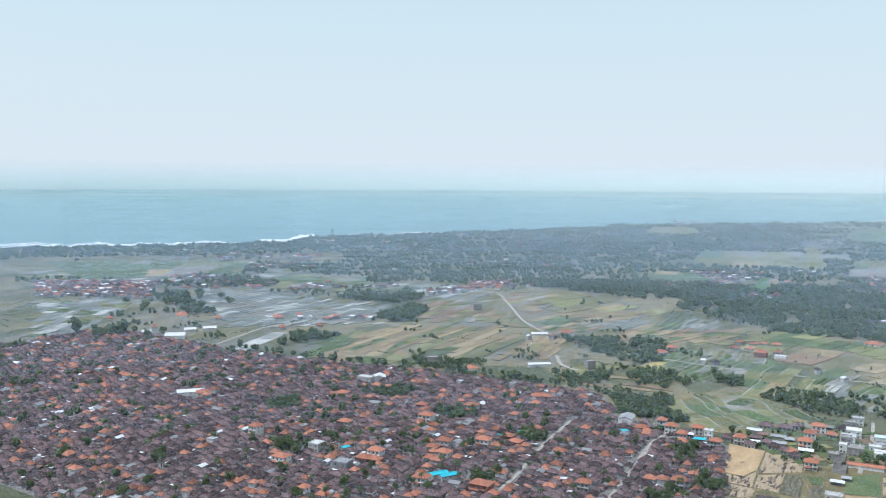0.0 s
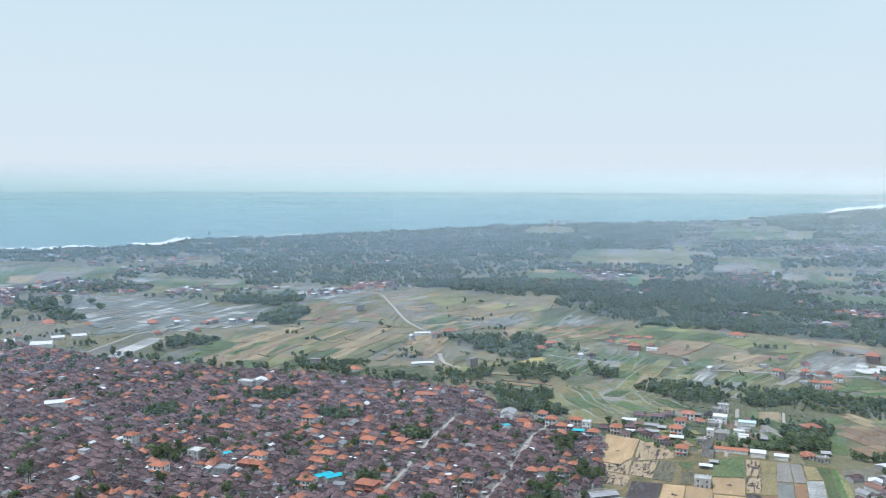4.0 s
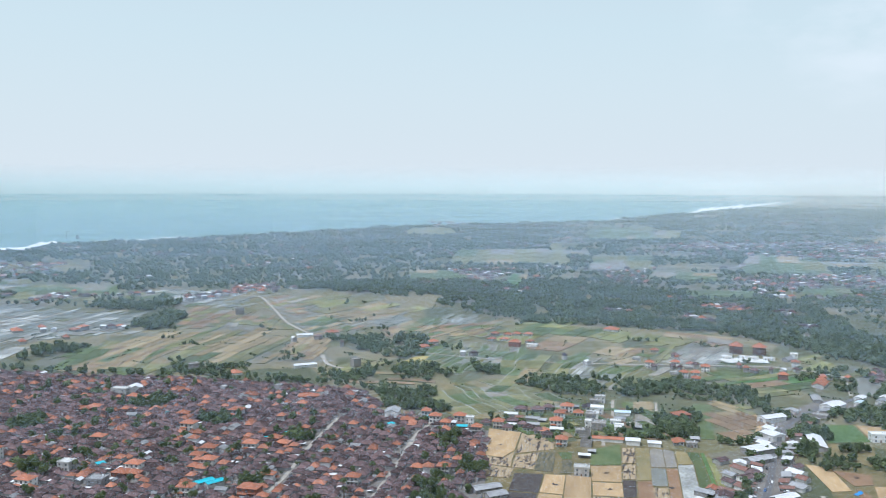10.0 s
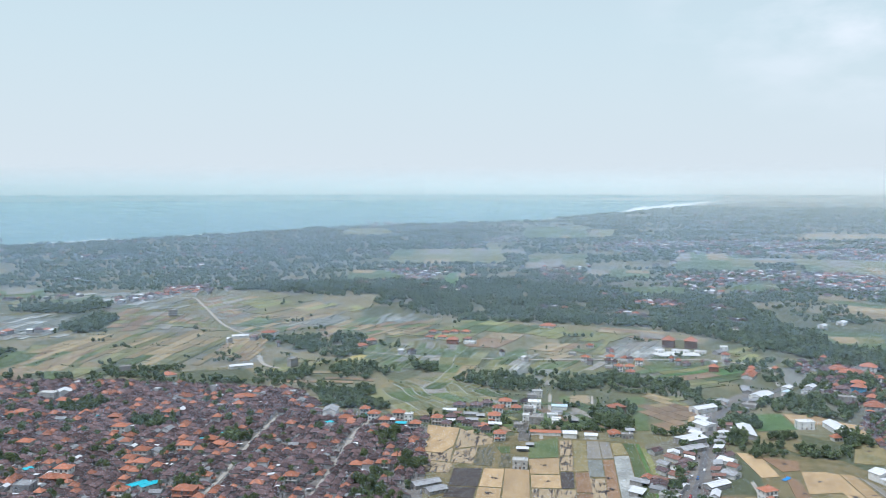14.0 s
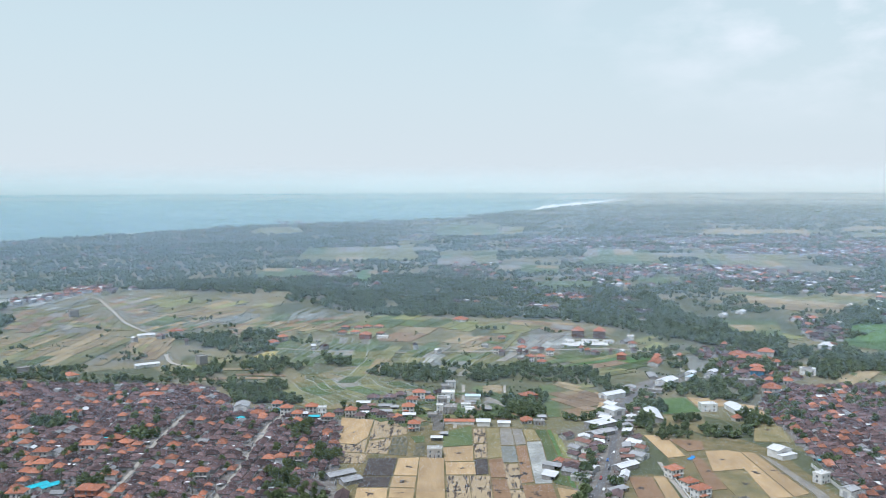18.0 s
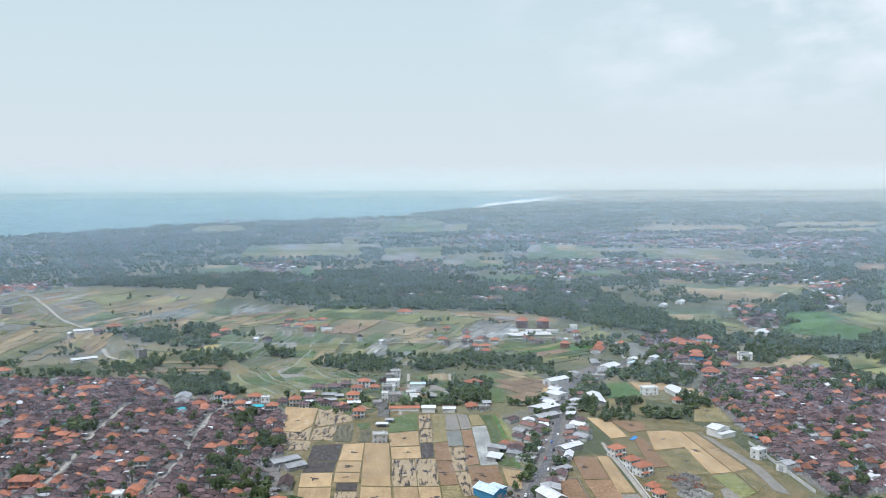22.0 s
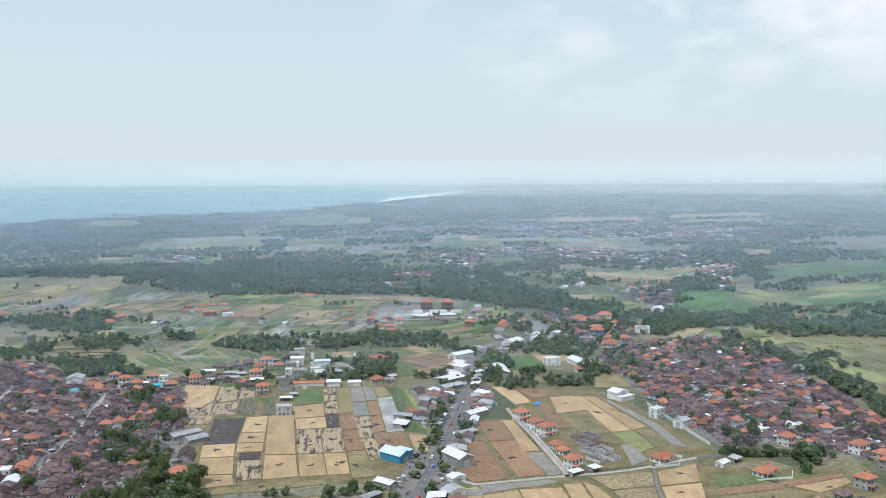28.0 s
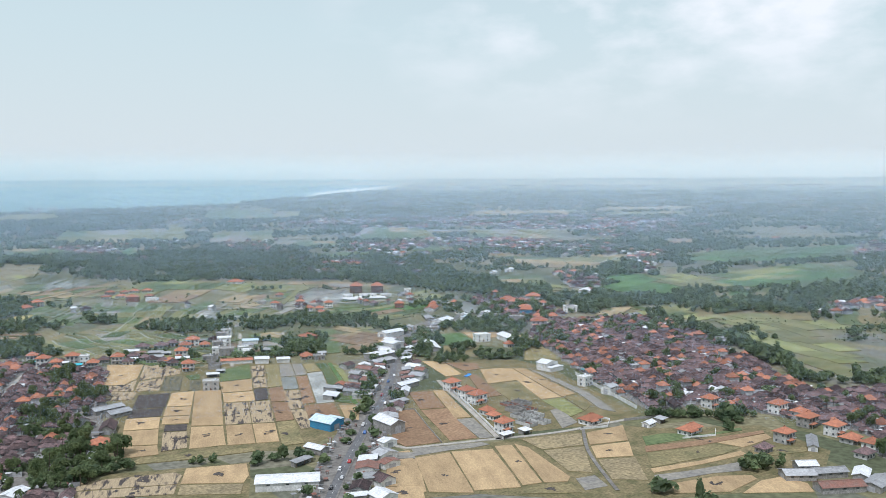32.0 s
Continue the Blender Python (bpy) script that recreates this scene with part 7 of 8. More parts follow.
# awnings, lean-tos and yard clutter between the houses
rnd = random.Random(77)
clutter = {"white": Geo(), "grey": Geo(), "rust": Geo(), "blue": Geo()}
for town, angle, n in ((TOWN_A, -15, 2600), (TOWN_B, -22, 1100), (TOWN_C, -40, 150)):
    xs, ys = [p[0] for p in town], [p[1] for p in town]
    for k in range(n):
        x, y = rnd.uniform(min(xs), max(xs)), rnd.uniform(min(ys), max(ys))
        if not inside(x, y, town) or not free_spot(x, y, 1.0):
            continue
        sx, sy, z = rnd.uniform(1.4, 3.6), rnd.uniform(1.4, 4.5), rnd.uniform(2.6, 3.8)
        tilt = rnd.uniform(-0.3, 0.3)
        key = rnd.choice(("white", "white", "grey", "grey", "grey", "rust", "rust")) if rnd.random() > 0.03 else "blue"
        g = Geo().add([(-sx, -sy, z - tilt), (sx, -sy, z - tilt), (sx, sy, z + tilt), (-sx, sy, z + tilt), (-sx, -sy, z - tilt - 0.1), (sx, -sy, z - tilt - 0.1), (sx, sy, z + tilt - 0.1), (-sx, sy, z + tilt - 0.1)],
                      [(0, 1, 2, 3), (7, 6, 5, 4), (0, 4, 5, 1), (1, 5, 6, 2), (2, 6, 7, 3), (3, 7, 4, 0)])
        for u in (-1, 1):
            for v in (-1, 1):
                g.box(u * (sx - 0.1), v * (sy - 0.1), 0, 0.1, 0.1, z + v * tilt - 0.1)
        g = g.moved(x, y, 0, radians(angle + rnd.choice((0, 90)) + rnd.uniform(-5, 5)), 0.6 if key == "blue" else 0.75)
        clutter[key].add(g.v, g.f)
awn = tagged(new("awnings"), "sheet-metal awnings and yard canopies between the houses", "awnings", kind="stuff")
# stalls, canopies and stacked goods along the road
stall_line = smooth_line(ROAD, 1.0)
for k in range(430):
    s = rnd.randrange(20, 520)
    (x, y), (u, v) = stall_line[s], stall_line[s + 1]
    off = rnd.choice((-1, 1)) * rnd.uniform(5.5, 17)
    px, py = x + off * (v - y), y - off * (u - x)
    if 165 < s < 232 and off < 0 or any(math.hypot(px - p, py - q) < r * 0.7 for p, q, r in KEEP_CLEAR):
        continue
    sx, sy, z = rnd.uniform(0.8, 2.4), rnd.uniform(0.8, 3.0), rnd.uniform(1.0, 3.2)
    key = rnd.choice(("white", "grey", "grey", "grey", "rust", "rust"))
    rz = rnd.uniform(0, 3.14)
    clutter[key].box(px, py, z, sx, sy, 0.12, rz)
    for a in (-1, 1):
        for c in (-1, 1):
            clutter[key].box(px + 0.4 * a * sx * math.cos(rz), py + 0.4 * a * sx * math.sin(rz) + 0.3 * c, 0.2, 0.1, 0.1, z - 0.2)
# yard walls, gate posts and small shrines
shrines, fences = Geo(), Geo()
for town, angle, n in ((TOWN_A, -15, 5200), (TOWN_B, -22, 2200)):
    xs, ys = [p[0] for p in town], [p[1] for p in town]
    for k in range(n):
        x, y = rnd.uniform(min(xs), max(xs)), rnd.uniform(min(ys), max(ys))
        if not inside(x, y, town) or not free_spot(x, y, 0.6) or math.hypot(x, y) > 900:
            continue
        rz = radians(angle + rnd.choice((0, 90)))
        if k % 3:
            fences.box(x, y, 0, rnd.uniform(3, 8), 0.25, rnd.uniform(1.8, 2.6), rz)
        else:
            shrines.box(x, y, 0, 1.0, 1.0, 2.2, rz).box(x, y, 2.2, 1.5, 1.5, 0.35, rz).box(x, y, 2.55, 0.8, 0.8, 0.7, rz)
tagged(part("yard_walls", fences, M_PLASTER_J, tagged(new("yard_enclosures"), "plastered yard walls and small shrines between the houses", "yard walls", kind="stuff")), kind="stuff")
tagged(part("shrines", shrines, M_PLASTER_J, bpy.data.objects["yard_enclosures"]), kind="stuff")
for key, m in (("white", M_STEEL), ("grey", M_STEEL_G), ("rust", M_RUST), ("blue", M_CYAN)):
    tagged(part("canopies", clutter[key], m, awn), kind="stuff")
yard = thing("village_yards", "trodden earth yards under the dense village", "ground", kind="structure", z=0)
for town in (TOWN_A, TOWN_B, TOWN_C):
    part("yard", Geo().add([(x, y, 0.08) for x, y in ccw(list(town))], [tuple(range(len(town)))]), M_DIRT, yard)

# ---- trees ----
def leaves(g, rnd, cx, cy, z0, radius, height, count, leaf, lobes=6):
    """A crown of separate leaf sprays on uneven lobes."""
    cores = []
    for k in range(lobes):
        a, q = rnd.uniform(0, 2 * math.pi), math.sqrt(rnd.random()) * 0.62
        cores.append((cx + radius * q * math.cos(a), cy + radius * q * math.sin(a), z0 + height * rnd.uniform(0.3, 0.8 - 0.25 * q), radius * rnd.uniform(0.34, 0.55), height * rnd.uniform(0.22, 0.34)))
    for k in range(count):
        x, y, z, r, h = cores[k % lobes]
        t, p = rnd.uniform(-0.5, 1.0), rnd.uniform(0, 2 * math.pi)
        w = math.sqrt(max(0, 1 - t * t))
        n = Vector((w * math.cos(p), w * math.sin(p), t + 0.35)).normalized()
        c = Vector((x + r * w * math.cos(p), y + r * w * math.sin(p), z + h * t))
        n = (n + Vector((rnd.uniform(-0.5, 0.5), rnd.uniform(-0.5, 0.5), rnd.uniform(-0.3, 0.5)))).normalized()
        u = n.orthogonal().normalized()
        u.rotate(Matrix.Rotation(rnd.uniform(0, 6.28), 3, n))
        v = n.cross(u)
        s = leaf * rnd.uniform(0.65, 1.3)
        drop = n * (-0.35 * s)
        g.add([c + u * s + drop, c + v * s * 0.7, c - u * s + drop, c - v * s * 0.7 + drop * 0.5], [(0, 1, 2), (0, 2, 3)])


def heart(g, rnd, x, y, z, r, h):
    """The dense inner mass of a crown: an uneven many-sided lump."""
    pts = [(x, y, z)]
    for f, w in ((0.35, 1.0), (0.75, 0.8)):
        pts += [(x + r * w * q * math.cos(k * 1.257 + f), y + r * w * q * math.sin(k * 1.257 + f), z + h * f * rnd.uniform(0.8, 1.2)) for k in range(5) for q in (rnd.uniform(0.75, 1.1),)]
    pts.append((x, y, z + h))
    g.add(pts, [(0, 1 + (k + 1) % 5, 1 + k) for k in range(5)] + [(1 + k, 1 + (k + 1) % 5, 6 + (k + 1) % 5, 6 + k) for k in range(5)] + [(6 + k, 6 + (k + 1) % 5, 11) for k in range(5)])


def tree_parts(radius, height, seed):
    rnd = random.Random(seed)
    trunk = Geo().tube((0, 0, -0.2), (0.2, 0.1, height * 0.4), 0.05 * radius + 0.12, 0.03 * radius + 0.08)
    for k in range(4):
        a = k * 1.57 + rnd.uniform(-0.4, 0.4)
        trunk.tube((0.2, 0.1, height * 0.36), (0.55 * radius * math.cos(a), 0.55 * radius * math.sin(a), height * rnd.uniform(0.6, 0.75)), 0.03 * radius + 0.05, 0.03)
    crown = Geo()
    low = 0.22 if height > 5 else -0.05
    leaves(crown, rnd, 0, 0, height * low, radius, height * (1 - low), 560, radius * 0.14, 9)
    return trunk, crown


def palm_parts(height, seed):
    rnd = random.Random(seed)
    lean = rnd.uniform(-0.8, 0.8)
    top = Vector((lean, 0.3 * lean, height))
    trunk = Geo().tube((0, 0, -0.2), (lean * 0.3, 0.1 * lean, height * 0.5), 0.22, 0.16).tube((lean * 0.3, 0.1 * lean, height * 0.5), top, 0.16, 0.12)
    crown = Geo()
    for k in range(18):
        a, up = k * 2.4 + rnd.uniform(-0.2, 0.2), rnd.uniform(-0.25, 0.9)
        d = Vector((math.cos(a), math.sin(a), 0))
        side = Vector((-math.sin(a), math.cos(a), 0))
        pts = []
        for j in range(5):
            t = j / 4
            p = top + d * (2.7 * t) + Vector((0, 0, up * 2.2 * t - 2.6 * t * t))
            w = 0.6 * math.sin(math.pi * min(0.97, t * 0.85 + 0.12))
            pts += [p - side * w + Vector((0, 0, -0.25 * w)), p + Vector((0, 0, 0.1)), p + side * w + Vector((0, 0, -0.25 * w))]
        crown.add(pts, [(3 * j + i, 3 * j + i + 1, 3 * j + i + 4, 3 * j + i + 3) for j in range(4) for i in (0, 1)])
    return trunk, crown


TREES = {}


def grow(kind, i, x, y, sc, rz):
    key = (kind, i)
    z = ground_z(x, y)
    if key not in TREES:
        if kind == "palm":
            ob = thing("palm_tree", "tall coconut palm with drooping fronds", "palm", x, y, rz, "palms", z=z)
            trunk, crown = palm_parts((8, 10, 12)[i], 300 + i)
            part("trunk", trunk, M_BARK, ob)
            part("fronds", crown, M_FROND, ob)
        else:
            ob = thing("tree", "leafy broad-crowned green tree", "tree", x, y, rz, "garden trees", z=z)
            if i == 4:
                ob["label"], ob["category"] = "dense low green bush", "bush"
                ob.name = "bush"
            trunk, crown = tree_parts((3.0, 3.8, 4.6, 3.2, 2.2)[i], (6.5, 8, 9.5, 10, 4)[i], 200 + i)
            part("trunk", trunk, M_BARK, ob)
            part("crown", crown, M_LEAF, ob)
        TREES[key] = ob
        return ob
    return copy_thing(TREES[key], pose(x, y, z, 0, 0, rz) @ Matrix.Diagonal((sc, sc, sc, 1)))


rnd = random.Random(11)
count = 0
line = smooth_line(ROAD, 1.0)
wood = Geo()
far_wood = Geo()


CLEARINGS = ((609, 1429, 42), (578, 1558, 30), (597, 1154, 20), (458, 1573, 24), (750, 1164, 22), (797, 1188, 22), (640, 1240, 26), (520, 1330, 34), (300, 1700, 40), (180, 1650, 30), (420, 1420, 26), (690, 1360, 34))


def is_open(x, y):
    """Whether a spot belongs to the farmland and yards between the woods."""
    return any(math.hypot(x - a, y - b) < r for a, b, r in CLEARINGS) or any(inside(x, y, p) for p in OPEN_LAND)


def plant(x, y, palm=0.3, big=1.0, single_tree=True, kinds=(0, 1, 2, 3, 4)):
    """One tree: a thing of its own near by, part of the joined woods further off."""
    global count
    if single_tree and math.hypot(x, y) < 720 and count < 470:
        count += 1
        if rnd.random() < palm:
            grow("palm", rnd.randrange(3), x, y, rnd.uniform(0.8, 1.15), rnd.uniform(0, 360))
        else:
            grow("tree", rnd.choice(kinds), x, y, rnd.uniform(0.75, 1.25) * big, rnd.uniform(0, 360))
    else:
        r, h = rnd.uniform(2.2, 5.2) * big, rnd.uniform(4.5, 9.0) * big * rnd.choice((1, 1, 1, 1.5))
        z = ground_z(x, y)
        heart(wood, rnd, x, y, z + h * 0.12, r * 0.8, h * 0.72)
        leaves(wood, rnd, x, y, z + h * 0.15, r, h * 0.85, 26, r * 0.38, 6)


for a, b, r in GREEN_POCKETS:
    for k in range(int(r * r / 15)):
        t, q = rnd.uniform(0, 6.28), r * math.sqrt(rnd.random())
        x, y = a + q * math.cos(t), b + q * math.sin(t)
        if free_spot(x, y, 1.0):
            plant(x, y, 0.2)
    for k in range(int(r * r / 7)):      # undergrowth between the pocket's trees
        t, q = rnd.uniform(0, 6.28), r * math.sqrt(rnd.random())
        x, y = a + q * math.cos(t), b + q * math.sin(t)
        if free_spot(x, y, 0.5):
            plant(x, y, 0.0, 0.62, False)
for x, y in green_spots:
    for k in range(2):
        plant(x + rnd.uniform(-3, 3), y + rnd.uniform(-3, 3), 0.4, 0.85)


def grove(poly, per, palm=0.3, big=1.0, edge=0.0):
    """Trees over an area, one for so many square metres, with natural gaps."""
    xs, ys = [p[0] for p in poly], [p[1] for p in poly]
    n = int((max(xs) - min(xs)) * (max(ys) - min(ys)) / per)
    for k in range(n):
        x, y = rnd.uniform(min(xs), max(xs)), rnd.uniform(min(ys), max(ys))
        wob = 14 * noise.noise((x / 35, y / 35, 4)), 14 * noise.noise((x / 35, y / 35, 5))
        if inside(x + wob[0], y + wob[1], poly) and noise.noise((x / 45, y / 45, 7)) > -0.32 + edge and free_spot(x, y, 1.5) and not is_open(x, y):
            plant(x, y, palm, big * (1 + 0.45 * noise.noise((x / 60, y / 60, 12))))


def hedge(pts, per, wide, palm=0.2, big=1.0):
    for x, y in smooth_line(pts, per):
        for k in range(2):
            px, py = x + rnd.uniform(-wide, wide), y + rnd.uniform(-wide, wide)
            if free_spot(px, py, 1.0):
                plant(px, py, palm if big > 0.7 else 0, big if big > 0.7 else 0.6, True, (0, 1, 2, 3, 4) if big > 0.7 else (4,))


# groves and tree lines near the villages
hedge([(50, 456), (72, 461)], 3.4, 1.6, 0.2, 0.9)
hedge([(131, 436), (147, 436), (160, 432)], 5, 2.0, 0.1, 0.8)
hedge([(102, 453), (112, 450)], 4, 1.5, 0, 0.55)
hedge([(346, 300), (357, 297)], 3, 3, 0.3, 0.8)
hedge([(372, 402), (380, 400)], 4, 2, 0.3, 0.8)
plant(285, 298, 0, 1.5, True, (2,))
hedge([(249.2, 506.8), (257.6, 520.8), (252, 529.2)], 4, 2.5, 0, 0.9)
hedge([(380.8, 394.8), (406, 383.6), (428.4, 372.4)], 5, 3, 0.5, 0.8)
grove([(384.0, 360.5), (417.7, 386.8), (432.8, 381.2), (405.4, 353.5)], 48, 0.6, 0.9)
grove([(332.8, 296.0), (350.9, 309.2), (368.1, 303.6), (353.0, 288.3)], 20, 0.4, 0.8)
hedge([(287, 270.2), (289.8, 280)], 5, 1.5, 0, 1.1)
grove([(366.8, 632.8), (385, 627.2), (406, 646.8), (378, 658)], 28, 0.3, 0.9)
grove([(358.4, 660.8), (380.8, 672), (392, 707), (366.8, 716.8)], 30, 0.1, 1.2)
grove([(239.0, 694.1), (267.5, 767.1), (301.8, 763.9), (278.4, 693.7)], 22, 0.5, 0.9)
hedge([(176.4, 713.2), (226.0, 703.6), (271.0, 686.2)], 5, 2, 0.1, 0.65)
grove([(420, 616), (445.2, 610.4), (450.8, 638.4), (428.4, 646.8)], 28, 0.4)
hedge([(287, 681.8), (310.8, 677.6), (330.4, 697.2)], 7, 2, 0.2, 0.8)
# trees round the shops at the bend of the road
grove([(426.8, 744.8), (450.5, 763.9), (474.8, 777.0), (483.6, 759.2), (472.5, 721.8), (462.6, 700.2), (445.4, 715.3), (432.0, 727.1)], 26, 0.5, 0.9)
grove([(496.0, 700.4), (523.8, 677.8), (486.5, 627.6), (470.2, 638.8)], 26, 0.3, 0.9)
grove([(380.8, 866.1), (387.6, 815.9), (402.0, 774.3), (400.4, 750), (380, 752), (367.3, 779.8), (368.5, 838.2)], 30, 0.3, 1.1)
grove([(365.8, 725.3), (398.1, 777.1), (417.8, 779.0), (391.4, 721.9)], 24, 0.1, 1.1)
grove([(331.9, 637.6), (360.9, 693.5), (377.5, 703.5), (346.4, 638.6)], 22, 0.1, 1.3)
grove([(331.0, 610.0), (352.6, 642.3), (379.6, 633.9), (356.6, 597.1)], 26, 0.1, 0.7)
grove([(395.4, 642.3), (392.4, 624.4), (425.8, 614.1), (404.6, 590.7), (374.6, 600.0)], 26, 0.2, 0.8)
hedge([(427.3, 734.7), (466.4, 758.5), (499.1, 759.1), (485.5, 711.7)], 6, 4, 0.1, 1.0)
# belt behind the new houses
grove([(159, 892), (220, 846), (304, 841), (369, 789), (385, 800), (404, 850), (326, 890), (246, 930), (205, 930), (190, 930), (176, 945), (160, 935)], 44, 0.25, 0.9, -0.15)
grove([(120, 950), (150, 960), (166, 1001), (117, 1020)], 55, 0.1, 1.3)
grove([(0, 896), (56, 875), (84, 784), (63, 784), (16.8, 826)], 40, 0.5)
grove([(-28, 966), (56, 924), (84, 980), (28, 1036)], 60, 0.3)
hedge([(-74.2, 935.2), (-28, 917), (14, 896)], 8, 6, 0.4)
hedge([(-453.6, 1043), (-336, 1001), (-207.2, 980), (-84, 938)], 14, 8, 0.3, 1.1)
grove([(462, 910), (560, 966), (581, 952), (520.8, 840), (483, 840)], 120, 0.3)
hedge([(473.2, 700), (520.8, 742), (560, 763), (462, 763), (420, 756)], 8, 6, 0.2, 1.1)
grove([(-48, 1185), (9, 1214), (76, 1105), (51, 1036), (-20, 1134)], 60, 0.2, 1.0)
grove([(-52, 969), (0, 984), (0, 939), (-45, 925)], 50, 0.1, 1.1)
grove([(31, 863), (71, 963), (110, 975), (71, 900), (60, 827)], 60, 0.5, 1.0)
grove([(490, 800), (560, 780), (600, 830), (560, 880), (520, 860)], 42, 0.2, 1.1)
grove([(620, 980), (690, 940), (640, 860), (590, 900)], 60, 0.2, 1.3)
for s in range(30, 420, 9):
    (x, y), (u, v) = line[s], line[s + 1]
    if rnd.random() < 0.7:
        side = rnd.choice((-1, 1)) * rnd.uniform(5.5, 13)
        plant(x + side * (v - y), y - side * (u - x), 0.1, 0.8)
# big trees between the road and its shops, palms and bushes by the new houses
for x, y, big in ((238, 536, 1.3), (246, 548, 1.4), (228, 508, 1.2), (222, 498, 1.1), (233, 515, 1.0), (262, 575, 1.0), (280, 607, 1.1), (295, 640, 1.2), (300, 655, 1.0), (318, 640, 1.1), (345, 660, 1.2), (352, 690, 1.3), (215, 470, 0.9), (205, 446, 0.9)):
    plant(x, y, 0, big, True, (1, 2, 3))
for x, y, r in ((150, 705, 14), (190, 705, 12), (210, 715, 10), (170, 730, 12), (150, 780, 18), (230, 735, 14), (240, 700, 12), (285, 750, 18), (265, 745, 14), (300, 768, 14), (180, 805, 16), (245, 790, 14), (205, 780, 10), (130, 750, 12), (120, 765, 14)):
    for k in range(6):
        t, q = rnd.uniform(0, 6.28), r * math.sqrt(rnd.random())
        if free_spot(x + q * math.cos(t), y + q * math.sin(t), 0.3):
            plant(x + q * math.cos(t), y + q * math.sin(t), 0.3, 0.75, True, (0, 1, 4))
# single trees and short rows on the bunds of the terraces
for k in range(240):
    x, y = rnd.uniform(-350, 560), rnd.uniform(860, 1700)
    if noise.noise((x / 70, y / 70, 21)) > 0.02 and y < 1500 + 0.3 * x and free_spot(x, y, 2):
        for j in range(rnd.choice((1, 1, 2, 3, 5))):
            plant(x + j * 5 + rnd.uniform(-2, 2), y + rnd.uniform(-4, 4) - 1.5 * j, 0.3, 0.8, False)
# tree rows and garden trees in the fields to the right
for k in range(2100):
    x, y = rnd.uniform(560, 1500), rnd.uniform(400, 1650)
    if noise.noise((x / 110, y / 60, 23)) > -0.08 and math.hypot(x, y) > 780 and not is_open(x, y):
        for j in range(rnd.choice((1, 2, 3, 6))):
            plant(x + j * 6 + rnd.uniform(-3, 3), y + rnd.uniform(-4, 4), 0.2, 1.0, False)
# the wooded edge behind the right-hand village
hedge([(669.2, 716.8), (623, 579.6), (582.4, 483), (540.4, 420), (560, 399), (616, 375.2)], 6, 9, 0.25, 1.2)
grove([(604.8, 560), (624.4, 553), (576.8, 462), (560, 469)], 30, 0.3, 1.3)
grove([(582.4, 770), (666.4, 728), (840, 616), (896, 700), (784, 784), (728, 840), (658, 826)], 55, 0.15, 1.2)
grove([(812, 658), (1008, 658), (1260, 700), (1232, 784), (980, 784), (868, 728)], 110, 0.1, 1.3)
grove([(640, 900), (700, 870), (760, 880), (830, 1000), (1000, 1200), (1100, 1230), (980, 1050), (900, 870), (830, 780), (700, 800)], 70, 0.1, 1.2, 0.1)
# woods of the river valley and further tree masses
grove([(90, 2000), (240, 1860), (412, 1864), (588, 1691), (680, 1557), (760, 1400), (700, 1200), (690, 960), (660, 830), (600, 960), (520, 1150), (440, 1215), (352, 1213), (275, 1248), (219, 1312), (177, 1388), (120, 1440), (70, 1560)], 62, 0.1, 1.25, 0.14)
grove([(-175, 1930), (51, 1860), (90, 2000), (70, 1560), (77, 1489), (-24, 1557), (-114, 1665), (-157, 1722)], 62, 0.1, 1.2, 0.14)
for x, y, n, big in ((-744, 1434, 30, 2.3), (-660, 1105, 16, 2.4), (-672, 1322, 12, 1.7), (-640, 1325, 9, 1.5), (-735, 1255, 12, 1.2), (-590, 1180, 10, 0.9), (-820, 1490, 12, 1.3), (-690, 1180, 14, 0.9), (-520, 1110, 8, 0.9), (-680, 1370, 8, 1.2)):
    for j in range(n):
        plant(x + rnd.gauss(0, 3 + 1.1 * n), y + rnd.gauss(0, 3 + 1.1 * n), 0.2, big * rnd.uniform(0.7, 1.1), False)
grove([(-420, 1064), (-366.8, 1120), (-357, 1162), (-420, 1162)], 45, 0.4, 1.2)
grove([(-350, 1288), (-287, 1302), (-287, 1414), (-336, 1456)], 50, 0.1, 1.4)
grove([(-490, 1526), (-350, 1484), (-322, 1554), (-448, 1582)], 60, 0.1, 1.2)
grove([(-210, 980), (-140, 1001), (-126, 1036), (-224, 1022)], 60, 0.2, 0.9)
grove([(0, 1190), (84, 1120), (126, 1092), (84, 1162), (28, 1232)], 60, 0.2, 1.0)
grove([(-868, 1610), (-672, 1652), (-420, 1806), (-434, 1862), (-728, 1750), (-896, 1680)], 130, 0.1, 1.3)


FAR_WOODS = ([(-1348, 2210), (-1523, 2512), (-1392, 2589), (-1035, 2523), (-902, 2230), (-1249, 2269)], [(-800, 1840), (-906, 2127), (-631, 2151), (-536, 1942), (-595, 1880), (-734, 1955)])


def wooded(x, y):
    """How far the plain beyond is wooded, from -1 to 1."""
    az, d = math.degrees(math.atan2(x, y)), math.hypot(x, y)
    if any(inside(x, y, p) for p in FAR_WOODS):
        return 1.0
    q = 0.8 * noise.noise((x / 460, y / 210, 1)) + 0.7 * noise.noise((x / 170, y / 90, 2)) + 0.15 * noise.noise((x / 60, y / 40, 3))
    coastal = 0.52 if az < 12 and d > 1820 else 0.25 if az < 22 and d > 1820 else 0.26
    if az < -17 and d < 2600:
        coastal = -0.25
    return q + coastal


